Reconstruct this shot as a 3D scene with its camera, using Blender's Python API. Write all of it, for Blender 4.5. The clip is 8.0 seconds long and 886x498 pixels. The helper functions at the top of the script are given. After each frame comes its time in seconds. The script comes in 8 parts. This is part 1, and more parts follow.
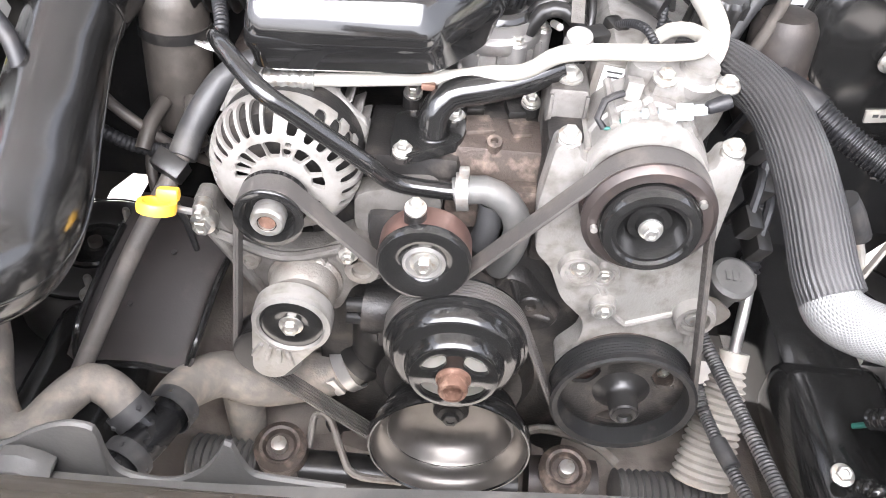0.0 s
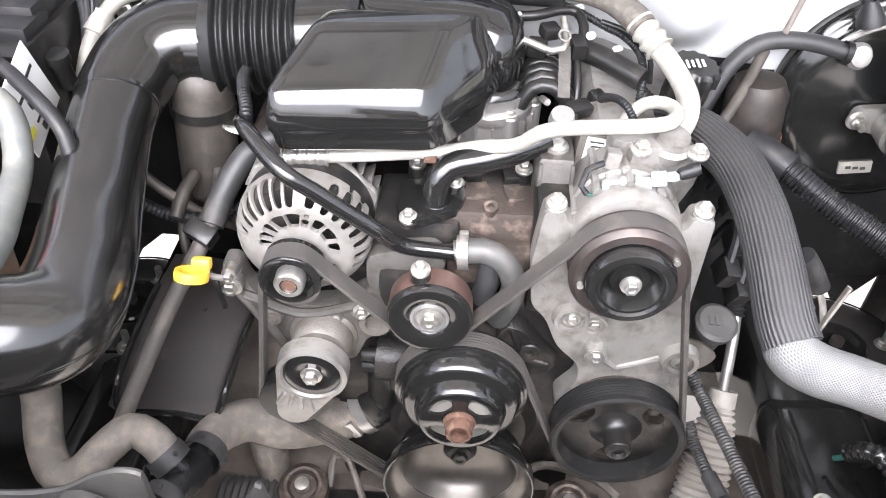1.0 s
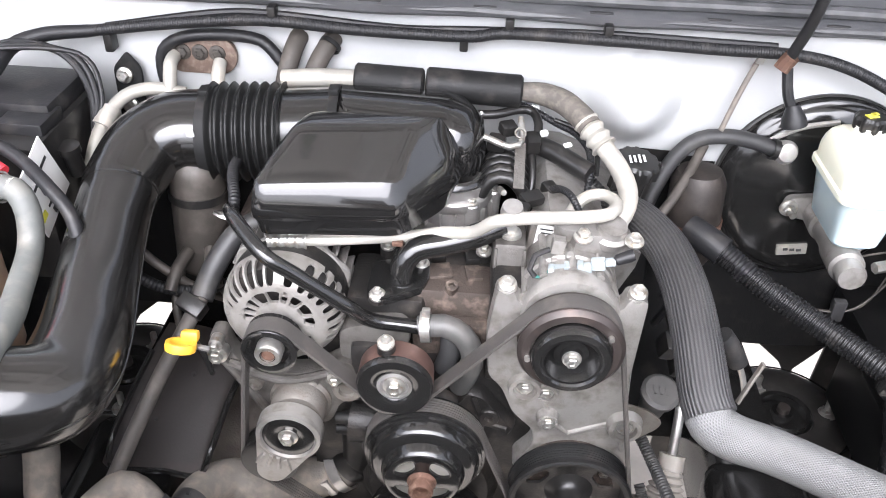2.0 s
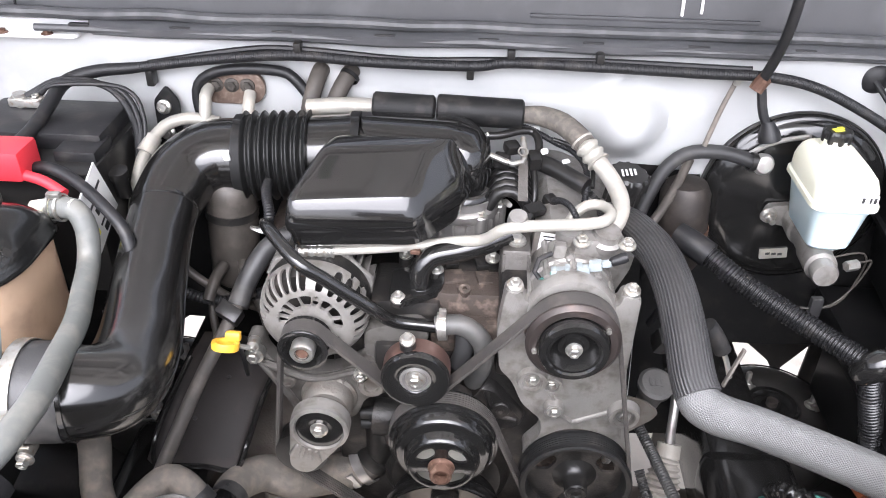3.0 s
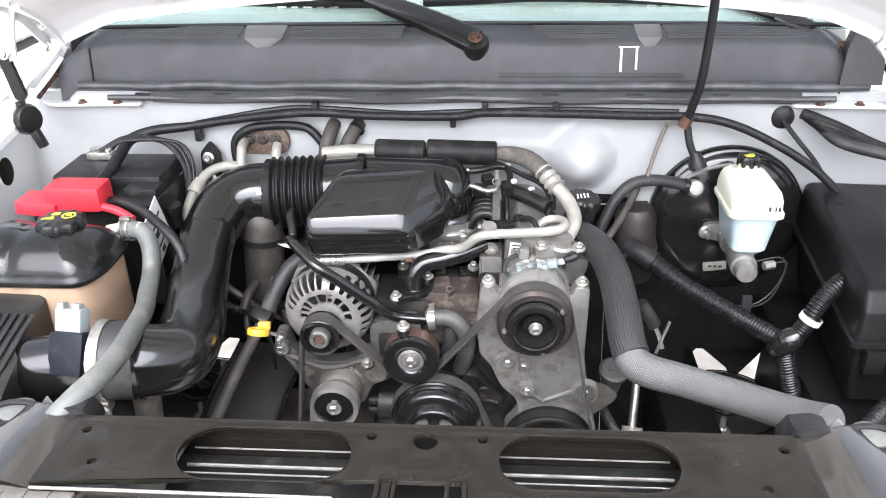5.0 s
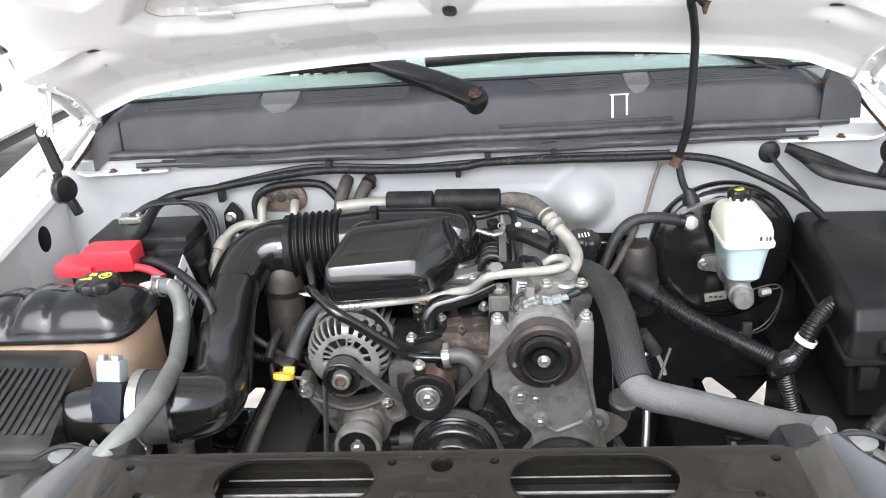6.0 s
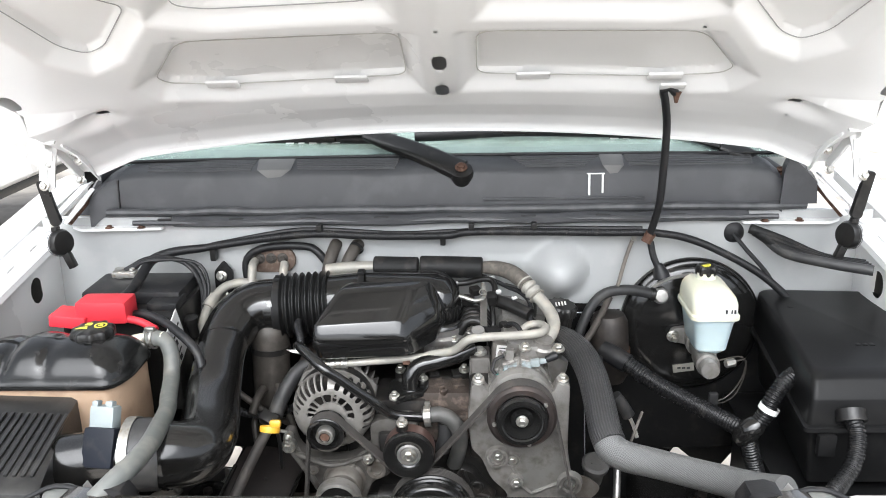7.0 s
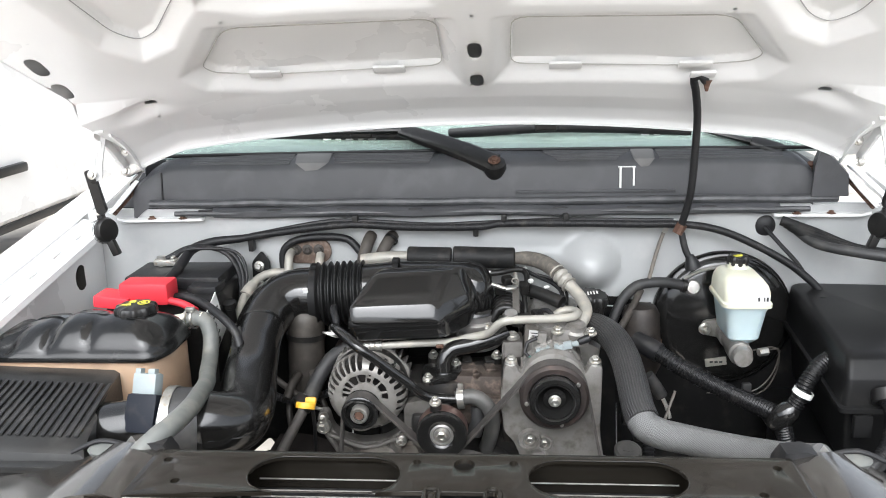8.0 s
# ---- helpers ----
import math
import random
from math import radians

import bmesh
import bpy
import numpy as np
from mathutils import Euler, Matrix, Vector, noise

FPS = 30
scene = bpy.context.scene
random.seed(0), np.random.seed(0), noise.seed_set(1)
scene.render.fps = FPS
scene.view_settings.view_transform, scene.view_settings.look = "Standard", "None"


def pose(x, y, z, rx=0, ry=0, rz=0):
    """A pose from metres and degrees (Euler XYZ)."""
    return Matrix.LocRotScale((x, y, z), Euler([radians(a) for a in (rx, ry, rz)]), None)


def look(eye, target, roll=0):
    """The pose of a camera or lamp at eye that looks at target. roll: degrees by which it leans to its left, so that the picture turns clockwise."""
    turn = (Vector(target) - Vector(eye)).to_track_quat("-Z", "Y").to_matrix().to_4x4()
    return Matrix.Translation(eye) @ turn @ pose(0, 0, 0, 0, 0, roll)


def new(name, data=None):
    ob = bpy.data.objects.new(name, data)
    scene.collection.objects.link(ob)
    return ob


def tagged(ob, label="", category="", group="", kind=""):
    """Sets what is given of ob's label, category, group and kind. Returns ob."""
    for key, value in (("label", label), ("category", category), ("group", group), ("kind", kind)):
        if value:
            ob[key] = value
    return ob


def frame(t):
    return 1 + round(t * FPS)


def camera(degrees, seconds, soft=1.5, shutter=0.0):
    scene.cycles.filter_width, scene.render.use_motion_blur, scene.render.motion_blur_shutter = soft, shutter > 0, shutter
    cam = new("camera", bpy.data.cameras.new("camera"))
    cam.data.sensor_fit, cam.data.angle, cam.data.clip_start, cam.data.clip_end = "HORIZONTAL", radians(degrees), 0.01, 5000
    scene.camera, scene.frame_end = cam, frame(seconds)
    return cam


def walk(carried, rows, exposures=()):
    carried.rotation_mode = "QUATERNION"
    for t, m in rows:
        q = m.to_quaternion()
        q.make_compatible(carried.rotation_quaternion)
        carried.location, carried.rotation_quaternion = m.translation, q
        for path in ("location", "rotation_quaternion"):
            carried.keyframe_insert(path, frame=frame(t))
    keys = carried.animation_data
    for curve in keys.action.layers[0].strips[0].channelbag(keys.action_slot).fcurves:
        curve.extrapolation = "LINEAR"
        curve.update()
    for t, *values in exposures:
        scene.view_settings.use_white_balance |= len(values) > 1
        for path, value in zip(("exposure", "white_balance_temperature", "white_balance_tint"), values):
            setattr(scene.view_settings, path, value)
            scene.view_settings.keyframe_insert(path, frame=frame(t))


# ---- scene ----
cam = camera(57.0, 8.0, soft=1.0)
PATH = [
    (0, (0.011, -0.057, 1.416), (0.007, 1.434, 0.084), 4.6),
    (0.5, (0.019, -0.078, 1.452), (0.015, 1.446, 0.157), 4.0),
    (1, (0.026, -0.107, 1.496), (-0.028, 1.434, 0.222), 2.1),
    (1.5, (0.057, -0.133, 1.54), (-0.025, 1.445, 0.313), 2.5),
    (1.7, (0.071, -0.149, 1.56), (-0.003, 1.464, 0.385), 2.6),
    (2.8, (0.065, -0.254, 1.615), (0.013, 1.385, 0.469), 2.2),
    (3, (0.059, -0.283, 1.626), (-0.011, 1.38, 0.517), 1.3),
    (3.5, (0.058, -0.344, 1.647), (0.003, 1.349, 0.584), 0.8),
    (4, (0.056, -0.423, 1.67), (-0.01, 1.297, 0.652), 0.1),
    (4.2, (0.065, -0.45, 1.674), (-0.003, 1.284, 0.677), -0.4),
    (5.3, (0.152, -0.625, 1.65), (-0.031, 1.162, 0.766), -2.3),
    (5.5, (0.157, -0.646, 1.65), (-0.041, 1.148, 0.789), -3.6),
    (6, (0.155, -0.668, 1.676), (-0.024, 1.159, 0.882), -4.4),
    (6.5, (0.129, -0.696, 1.7), (0.021, 1.172, 0.993), -2.9),
    (7, (0.125, -0.751, 1.68), (0.032, 1.149, 1.062), -1.4),
    (7.5, (0.118, -0.784, 1.619), (0.009, 1.134, 1.062), -0.2),
    (8, (0.112, -0.811, 1.585), (-0.045, 1.114, 1.067), -1.5),
]
EXPOSURES = [(0.0, 2.71, 6130, 15), (0.5, 2.6, 6120, 15), (1.5, 2.14, 6080, 15), (3.0, 1.79, 6050, 16), (4.0, 1.66, 6030, 15), (5.5, 1.46, 6000, 12), (7.0, 1.07, 6120, 9), (8.0, 1.03, 6120, 9)]
walk(cam, [(t, look(eye, target, roll)) for t, eye, target, roll in PATH], EXPOSURES)

# ---- world and light ----
SUN_ELEVATION, SUN_TURN = 50.0, 186.0
world = bpy.data.worlds.new("sky")
scene.world = world
world.use_nodes = True
wn = world.node_tree
sky = wn.nodes.new("ShaderNodeTexSky")
sky.sky_type, sky.sun_disc = "NISHITA", False
sky.sun_elevation, sky.sun_rotation = radians(SUN_ELEVATION), radians(SUN_TURN)
sky.dust_density, sky.ozone_density, sky.air_density = 4.0, 1.0, 1.0
pale = wn.nodes.new("ShaderNodeHueSaturation")
pale.inputs["Saturation"].default_value = 0.18
wn.links.new(sky.outputs["Color"], pale.inputs["Color"])
wn.links.new(pale.outputs["Color"], wn.nodes["Background"].inputs["Color"])
wn.nodes["Background"].inputs["Strength"].default_value = 0.15
sun = new("sun", bpy.data.lights.new("sun", "SUN"))
sun.data.energy, sun.data.angle, sun.data.color = 2.4, radians(72), (1.0, 0.975, 0.945)
sun.rotation_euler = (radians(90 - SUN_ELEVATION), 0, radians(180 - SUN_TURN))


# ---- materials ----
def material(name, color, rough=0.5, metal=0.0, dirt=None, dirty=0.0, fine=350.0, broad=14.0, vary=0.16, bump=0.08, coat=0.0, through_light=0.0, spec=0.5):
    """A surface with broad stains, fine grain, an optional layer of dirt and a little relief."""
    m = bpy.data.materials.new(name)
    m.use_nodes = True
    n, link = m.node_tree.nodes, m.node_tree.links.new
    b = n["Principled BSDF"]
    at = n.new("ShaderNodeTexCoord")
    wide, grain = n.new("ShaderNodeTexNoise"), n.new("ShaderNodeTexNoise")
    for tex, size, detail in ((wide, broad, 6), (grain, fine, 3)):
        tex.inputs["Scale"].default_value, tex.inputs["Detail"].default_value = size, detail
        link(at.outputs["Object"], tex.inputs["Vector"])
    ramp = n.new("ShaderNodeValToRGB")
    ramp.color_ramp.elements[0].position, ramp.color_ramp.elements[1].position = 0.3, 0.7
    ramp.color_ramp.elements[0].color = (*[c * (1 - vary) for c in color], 1)
    ramp.color_ramp.elements[1].color = (*[min(1, c * (1 + vary)) for c in color], 1)
    link(wide.outputs["Fac"], ramp.inputs["Fac"])
    out = ramp.outputs["Color"]
    if dirt:
        patch = n.new("ShaderNodeTexNoise")
        patch.inputs["Scale"].default_value, patch.inputs["Detail"].default_value = broad * 2.3, 9
        link(at.outputs["Object"], patch.inputs["Vector"])
        lim = n.new("ShaderNodeMapRange")
        lim.inputs["From Min"].default_value, lim.inputs["From Max"].default_value = 0.62 - 0.35 * dirty, 0.85 - 0.25 * dirty
        link(patch.outputs["Fac"], lim.inputs["Value"])
        mix = n.new("ShaderNodeMix")
        mix.data_type = "RGBA"
        mix.inputs["B"].default_value = (*dirt, 1)
        link(lim.outputs["Result"], mix.inputs["Factor"])
        link(out, mix.inputs["A"])
        out = mix.outputs["Result"]
    link(out, b.inputs["Base Color"])
    span = n.new("ShaderNodeMapRange")
    span.inputs["To Min"].default_value, span.inputs["To Max"].default_value = max(0.02, rough * 0.75), min(1, rough * 1.3)
    link(wide.outputs["Fac"], span.inputs["Value"])
    link(span.outputs["Result"], b.inputs["Roughness"])
    b.inputs["Metallic"].default_value = metal
    b.inputs["Coat Weight"].default_value = coat
    b.inputs["Coat Roughness"].default_value = max(0.05, rough * 0.8) if coat else 0.06
    b.inputs["Specular IOR Level"].default_value = spec
    if through_light:
        b.inputs["Subsurface Weight"].default_value = through_light
        b.inputs["Subsurface Radius"].default_value = (0.03, 0.025, 0.02)
        b.inputs["Subsurface Scale"].default_value = 0.3
    if bump:
        rise = n.new("ShaderNodeBump")
        rise.inputs["Strength"].default_value, rise.inputs["Distance"].default_value = bump, 0.002
        link(grain.outputs["Fac"], rise.inputs["Height"])
        link(rise.outputs["Normal"], b.inputs["Normal"])
    return m


DUST = (0.23, 0.20, 0.17)
white_paint = material("white_paint", (0.82, 0.818, 0.81), 0.28, coat=0.4, bump=0.02, vary=0.025, broad=3)
# the firewall's white paint, greyed so the colour carries its shade
shaded_white_paint = material("shaded_white_paint", (0.418, 0.425, 0.423), 0.3, dirt=(0.50, 0.50, 0.49), dirty=0.2, bump=0.02, vary=0.06, broad=5)
gloss_black = material("gloss_black", (0.010, 0.0098, 0.0095), 0.14, coat=0.3, dirt=(0.02, 0.019, 0.018), dirty=0.06, bump=0.01, fine=900, broad=7)
resonator_black = material("resonator_black", (0.009, 0.0088, 0.0086), 0.085, coat=0.45, dirt=(0.02, 0.019, 0.018), dirty=0.06, bump=0.10, fine=26, broad=9)
duct_black = material("duct_black", (0.008, 0.0077, 0.0073), 0.16, coat=0.6, spec=0.45, dirt=(0.018, 0.017, 0.016), dirty=0.08, bump=0.015, fine=900, broad=7)
bellows_black = material("bellows_rubber", (0.009, 0.009, 0.0088), 0.42, spec=0.35, dirt=(0.02, 0.019, 0.018), dirty=0.1, bump=0.05)
alternator_cast = material("alternator_casting", (0.25, 0.238, 0.221), 0.40, 0.4, dirt=(0.17, 0.155, 0.135), dirty=0.35, bump=0.2, broad=25)
tank_black = material("tank_black", (0.009, 0.009, 0.0088), 0.17, coat=0.12, spec=0.4, dirt=(0.03, 0.028, 0.026), dirty=0.15, bump=0.03)
hood_liner = material("hood_liner", (0.36, 0.36, 0.355), 0.7, bump=0.1, vary=0.06)
satin_black = material("satin_black", (0.013, 0.0125, 0.012), 0.30, dirt=(0.042, 0.038, 0.034), dirty=0.2, bump=0.05, spec=0.36)
matt_black = material("matt_black", (0.010, 0.010, 0.010), 0.55, dirt=(0.045, 0.04, 0.036), dirty=0.2, bump=0.15, spec=0.28)
dark_grey = material("dark_grey_plastic", (0.058, 0.0588, 0.063), 0.42, dirt=(0.084, 0.085, 0.089), dirty=0.35, bump=0.2, fine=900, broad=6, spec=0.4)
weathered_rubber = material("weathered_rubber", (0.050, 0.051, 0.054), 0.42, dirt=(0.10, 0.10, 0.104), dirty=0.45, bump=0.12, broad=11)
bracket_grime = material("bracket_grime", (0.10, 0.094, 0.086), 0.55, 0.35, dirt=(0.055, 0.048, 0.042), dirty=0.5, bump=0.35, broad=22)
can_brown = material("brown_can", (0.024, 0.020, 0.0175), 0.5, 0.2, dirt=(0.058, 0.048, 0.042), dirty=0.4, bump=0.15)
rubber = material("rubber", (0.011, 0.011, 0.012), 0.46, dirt=(0.042, 0.038, 0.035), dirty=0.22, bump=0.15, spec=0.4)
grey_rubber = material("grey_rubber", (0.115, 0.12, 0.113), 0.5, dirt=(0.19, 0.185, 0.165), dirty=0.4, bump=0.1)
dusty_rubber = material("dusty_rubber", (0.145, 0.132, 0.115), 0.75, dirt=(0.24, 0.205, 0.17), dirty=0.5, bump=0.25, broad=22)
cast_alloy = material("cast_alloy", (0.275, 0.263, 0.246), 0.38, 0.5, dirt=(0.14, 0.125, 0.11), dirty=0.35, bump=0.35, fine=420, broad=18)
bright_alloy = material("bright_alloy", (0.38, 0.37, 0.355), 0.34, 0.75, dirt=(0.2, 0.18, 0.165), dirty=0.3, bump=0.12)
grimy_alloy = material("grimy_alloy", (0.175, 0.162, 0.145), 0.58, 0.45, dirt=(0.13, 0.11, 0.09), dirty=0.5, bump=0.4, broad=20)
white_tube = material("oxidised_alloy_tube", (0.34, 0.326, 0.29), 0.48, 0.25, dirt=(0.5, 0.45, 0.38), dirty=0.25, bump=0.05)
zinc = material("zinc_bolt", (0.50, 0.49, 0.46), 0.3, 0.85, dirt=(0.35, 0.28, 0.2), dirty=0.3, bump=0.08, broad=60)
rusty = material("rusty_steel", (0.115, 0.062, 0.043), 0.65, 0.4, dirt=(0.26, 0.17, 0.125), dirty=0.3, bump=0.4, broad=50)
brown_cast = material("grimy_brown_casting", (0.055, 0.043, 0.036), 0.5, 0.3, dirt=(0.20, 0.155, 0.125), dirty=0.3, bump=0.5, broad=25)
iron = material("dark_iron", (0.019, 0.018, 0.017), 0.45, 0.4, dirt=(0.075, 0.064, 0.056), dirty=0.3, bump=0.3)
belt_skin = material("belt_rubber", (0.05, 0.046, 0.043), 0.5, dirt=(0.10, 0.088, 0.078), dirty=0.3, bump=0.15)
red_plastic = material("red_plastic", (0.62, 0.035, 0.05), 0.42, vary=0.08, bump=0.05)
yellow_plastic = material("yellow_plastic", (0.66, 0.36, 0.03), 0.4, vary=0.08, bump=0.05, dirt=(0.4, 0.25, 0.05), dirty=0.1)
tank_plastic = material("tan_tank_plastic", (0.41, 0.29, 0.20), 0.4, through_light=0.3, dirt=(0.25, 0.17, 0.12), dirty=0.25, bump=0.05, broad=9)
fluid_plastic = material("milky_plastic", (0.66, 0.655, 0.53), 0.35, through_light=0.35, vary=0.06, bump=0.03)
fluid_low = material("fluid_behind_plastic", (0.50, 0.60, 0.62), 0.3, through_light=0.35, vary=0.06, bump=0.03)
grey_plug = material("pale_plug_plastic", (0.27, 0.305, 0.31), 0.4, bump=0.03)
blue_black = material("blue_black_plastic", (0.011, 0.013, 0.019), 0.5, spec=0.15, dirt=(0.03, 0.03, 0.03), dirty=0.2, bump=0.1)
support_paint = material("brown_black_enamel", (0.013, 0.0112, 0.0088), 0.12, spec=0.26, coat=0.12, dirt=(0.022, 0.019, 0.016), dirty=0.2, bump=0.02, broad=6)
cap_enamel = material("worn_end_cap_enamel", (0.016, 0.0138, 0.011), 0.14, spec=0.9, coat=0.9, dirt=(0.035, 0.031, 0.027), dirty=0.15, bump=0.06, fine=60, broad=9)
tan_boot = material("tan_rubber_boot", (0.30, 0.28, 0.25), 0.65, dirt=(0.25, 0.22, 0.19), dirty=0.35, bump=0.15)
label_white = material("paper_label", (0.75, 0.75, 0.73), 0.6, vary=0.05, bump=0.02)
ink = material("printing_ink", (0.03, 0.03, 0.03), 0.6, bump=0)
chalk = material("white_marker", (0.85, 0.85, 0.83), 0.6, bump=0)
yellow_ink = material("yellow_print", (0.75, 0.70, 0.08), 0.5, bump=0)
copper_wire = material("orange_wire", (0.22, 0.062, 0.025), 0.5, bump=0)
teal_wire = material("teal_wire", (0.02, 0.11, 0.09), 0.5, bump=0)
concrete = material("concrete_drive", (0.58, 0.525, 0.455), 0.85, dirt=(0.25, 0.22, 0.19), dirty=0.4, bump=0.4, fine=60, broad=1.5)
dirt_under = material("dusty_underside", (0.17, 0.148, 0.128), 0.85, dirt=(0.09, 0.078, 0.066), dirty=0.4, bump=0.4, broad=10)
buff_tape = material("buff_film", (0.145, 0.142, 0.138), 0.5, bump=0.1)
can_metal = material("grimy_canister", (0.050, 0.044, 0.038), 0.5, 0.2, dirt=(0.095, 0.084, 0.073), dirty=0.4, bump=0.15)
dish_steel = material("dark_steel_dish", (0.135, 0.126, 0.116), 0.34, 0.8, dirt=(0.085, 0.077, 0.07), dirty=0.3, bump=0.04, broad=8)
shield_paint = material("shield_paint", (0.021, 0.018, 0.017), 0.5, dirt=(0.045, 0.038, 0.034), dirty=0.35, bump=0.08, broad=7, spec=0.16)
fuse_black = material("fuse_box_plastic", (0.009, 0.009, 0.0092), 0.3, dirt=(0.016, 0.016, 0.0155), dirty=0.25, bump=0.06, fine=900, broad=8, spec=0.12)
insulation_mat = material("insulation_mat", (0.008, 0.008, 0.008), 0.8, dirt=(0.022, 0.02, 0.018), dirty=0.25, bump=0.25, spec=0.1)
conduit_black = material("conduit_plastic", (0.010, 0.010, 0.0105), 0.26, dirt=(0.03, 0.028, 0.026), dirty=0.12, bump=0.02, spec=0.36)
hose_dark = material("dark_hose", (0.030, 0.030, 0.0305), 0.5, dirt=(0.07, 0.067, 0.062), dirty=0.35, bump=0.1)
polished = material("polished_steel", (0.40, 0.39, 0.37), 0.25, 0.9, dirt=(0.10, 0.09, 0.08), dirty=0.2, bump=0.03, broad=8)
tower_paint = material("satin_chassis_paint", (0.02, 0.019, 0.018), 0.36, dirt=(0.055, 0.05, 0.045), dirty=0.25, bump=0.06)
lid_grey = material("weathered_lid_plastic", (0.021, 0.021, 0.0207), 0.36, spec=0.4, dirt=(0.052, 0.050, 0.047), dirty=0.3, bump=0.1, fine=900, broad=7)
shroud_grey = material("dusty_shroud_plastic", (0.062, 0.060, 0.057), 0.5, dirt=(0.10, 0.095, 0.088), dirty=0.4, bump=0.15, broad=9)
fin_metal = material("radiator_fins", (0.33, 0.31, 0.27), 0.5, 0.6, dirt=DUST, dirty=0.3)


def braid(name, color, gap, rough, around, along, relief, ridged=0):
    """Woven sleeve: two sets of crossing strands, in colour and relief, round and along the hose."""
    m = bpy.data.materials.new(name)
    m.use_nodes = True
    n, link = m.node_tree.nodes, m.node_tree.links.new
    b = n["Principled BSDF"]
    uv = n.new("ShaderNodeUVMap")
    uv.uv_map = "weave"
    cut = n.new("ShaderNodeSeparateXYZ")
    link(uv.outputs["UV"], cut.inputs["Vector"])

    def calc(op, a, c=None):
        k = n.new("ShaderNodeMath")
        k.operation = op
        for i, v in enumerate((a, c)):
            if isinstance(v, (int, float)):
                k.inputs[i].default_value = v
            elif v is not None:
                link(v, k.inputs[i])
        return k.outputs[0]

    u, w = calc("MULTIPLY", cut.outputs["X"], 6.28318 * around), calc("MULTIPLY", cut.outputs["Y"], 6.28318 * along)
    p, q = calc("SINE", calc("ADD", u, w)), calc("SINE", calc("SUBTRACT", u, w))
    weave = calc("ADD", calc("MULTIPLY", calc("MAXIMUM", p, q), 0.5), 0.5)
    if ridged:
        ridge = calc("ADD", calc("MULTIPLY", calc("SINE", calc("MULTIPLY", cut.outputs["X"], 6.28318 * ridged)), 0.5), 0.5)
        weave = calc("ADD", calc("MULTIPLY", ridge, 0.72), calc("MULTIPLY", weave, 0.28))
    at = n.new("ShaderNodeTexCoord")
    stain = n.new("ShaderNodeTexNoise")
    stain.inputs["Scale"].default_value, stain.inputs["Detail"].default_value = 25, 6
    link(at.outputs["Object"], stain.inputs["Vector"])
    fac = calc("MULTIPLY", weave, calc("ADD", calc("MULTIPLY", stain.outputs["Fac"], 0.8), 0.5))
    mix = n.new("ShaderNodeMix")
    mix.data_type = "RGBA"
    mix.inputs["A"].default_value, mix.inputs["B"].default_value = (*gap, 1), (*color, 1)
    link(fac, mix.inputs["Factor"])
    link(mix.outputs["Result"], b.inputs["Base Color"])
    b.inputs["Roughness"].default_value = rough
    rise = n.new("ShaderNodeBump")
    rise.inputs["Strength"].default_value, rise.inputs["Distance"].default_value = relief, 0.0015
    link(weave, rise.inputs["Height"])
    link(rise.outputs["Normal"], b.inputs["Normal"])
    return m


sleeve_dark = braid("dark_braid", (0.055, 0.0535, 0.0535), (0.004, 0.004, 0.0045), 0.36, 90, 320, 0.8, 36)
sleeve_light = braid("pale_braid", (0.148, 0.148, 0.145), (0.052, 0.052, 0.052), 0.42, 50, 250, 0.5)
glass = bpy.data.materials.new("windshield_glass")
glass.use_nodes = True
gb = glass.node_tree.nodes["Principled BSDF"]
gb.inputs["Base Color"].default_value = (0.62, 0.80, 0.72, 1)
gb.inputs["Roughness"].default_value = 0.03
gb.inputs["Transmission Weight"].default_value = 0.7
gb.inputs["IOR"].default_value = 1.5

# ---- building helpers ----
ORIGIN = {}
X, Y, Z = Vector((1, 0, 0)), Vector((0, 1, 0)), Vector((0, 0, 1))


def mesh_of(bm, name, mat, origin, sharp):
    bmesh.ops.recalc_face_normals(bm, faces=bm.faces)
    bmesh.ops.translate(bm, verts=bm.verts, vec=-origin)
    me = bpy.data.meshes.new(name)
    bm.to_mesh(me)
    bm.free()
    me.materials.append(mat)
    me.polygons.foreach_set("use_smooth", [True] * len(me.polygons))
    me.set_sharp_from_angle(angle=radians(sharp))
    return me


def thing(name, label, category, at, group="", kind=""):
    ob = new(name)
    ob.location, ob.empty_display_size = at, 0.03
    ORIGIN[ob.name] = Vector(at)
    return tagged(ob, label, category, group, kind)


def part(name, bm, mat, parent, label="", sharp=35):
    o = ORIGIN[parent.name]
    ob = new(name, mesh_of(bm, name, mat, o, sharp))
    ob.parent = parent
    ORIGIN[ob.name] = o
    return tagged(ob, label)


def solo(name, bm, mat, label, category, group="", kind="", sharp=35):
    los = [min(v.co[k] for v in bm.verts) for k in range(3)]
    his = [max(v.co[k] for v in bm.verts) for k in range(3)]
    o = Vector(((los[0] + his[0]) / 2, (los[1] + his[1]) / 2, los[2]))
    ob = new(name, mesh_of(bm, name, mat, o, sharp))
    ob.location = o
    ORIGIN[ob.name] = o
    return tagged(ob, label, category, group, kind)


def B():
    return bmesh.new()


def basis(axis, up=None):
    a = Vector(axis).normalized()
    u = Vector(up) if up else (Z if abs(a.z) < 0.9 else Y)
    s = a.cross(u).normalized()
    return a, s, s.cross(a).normalized()


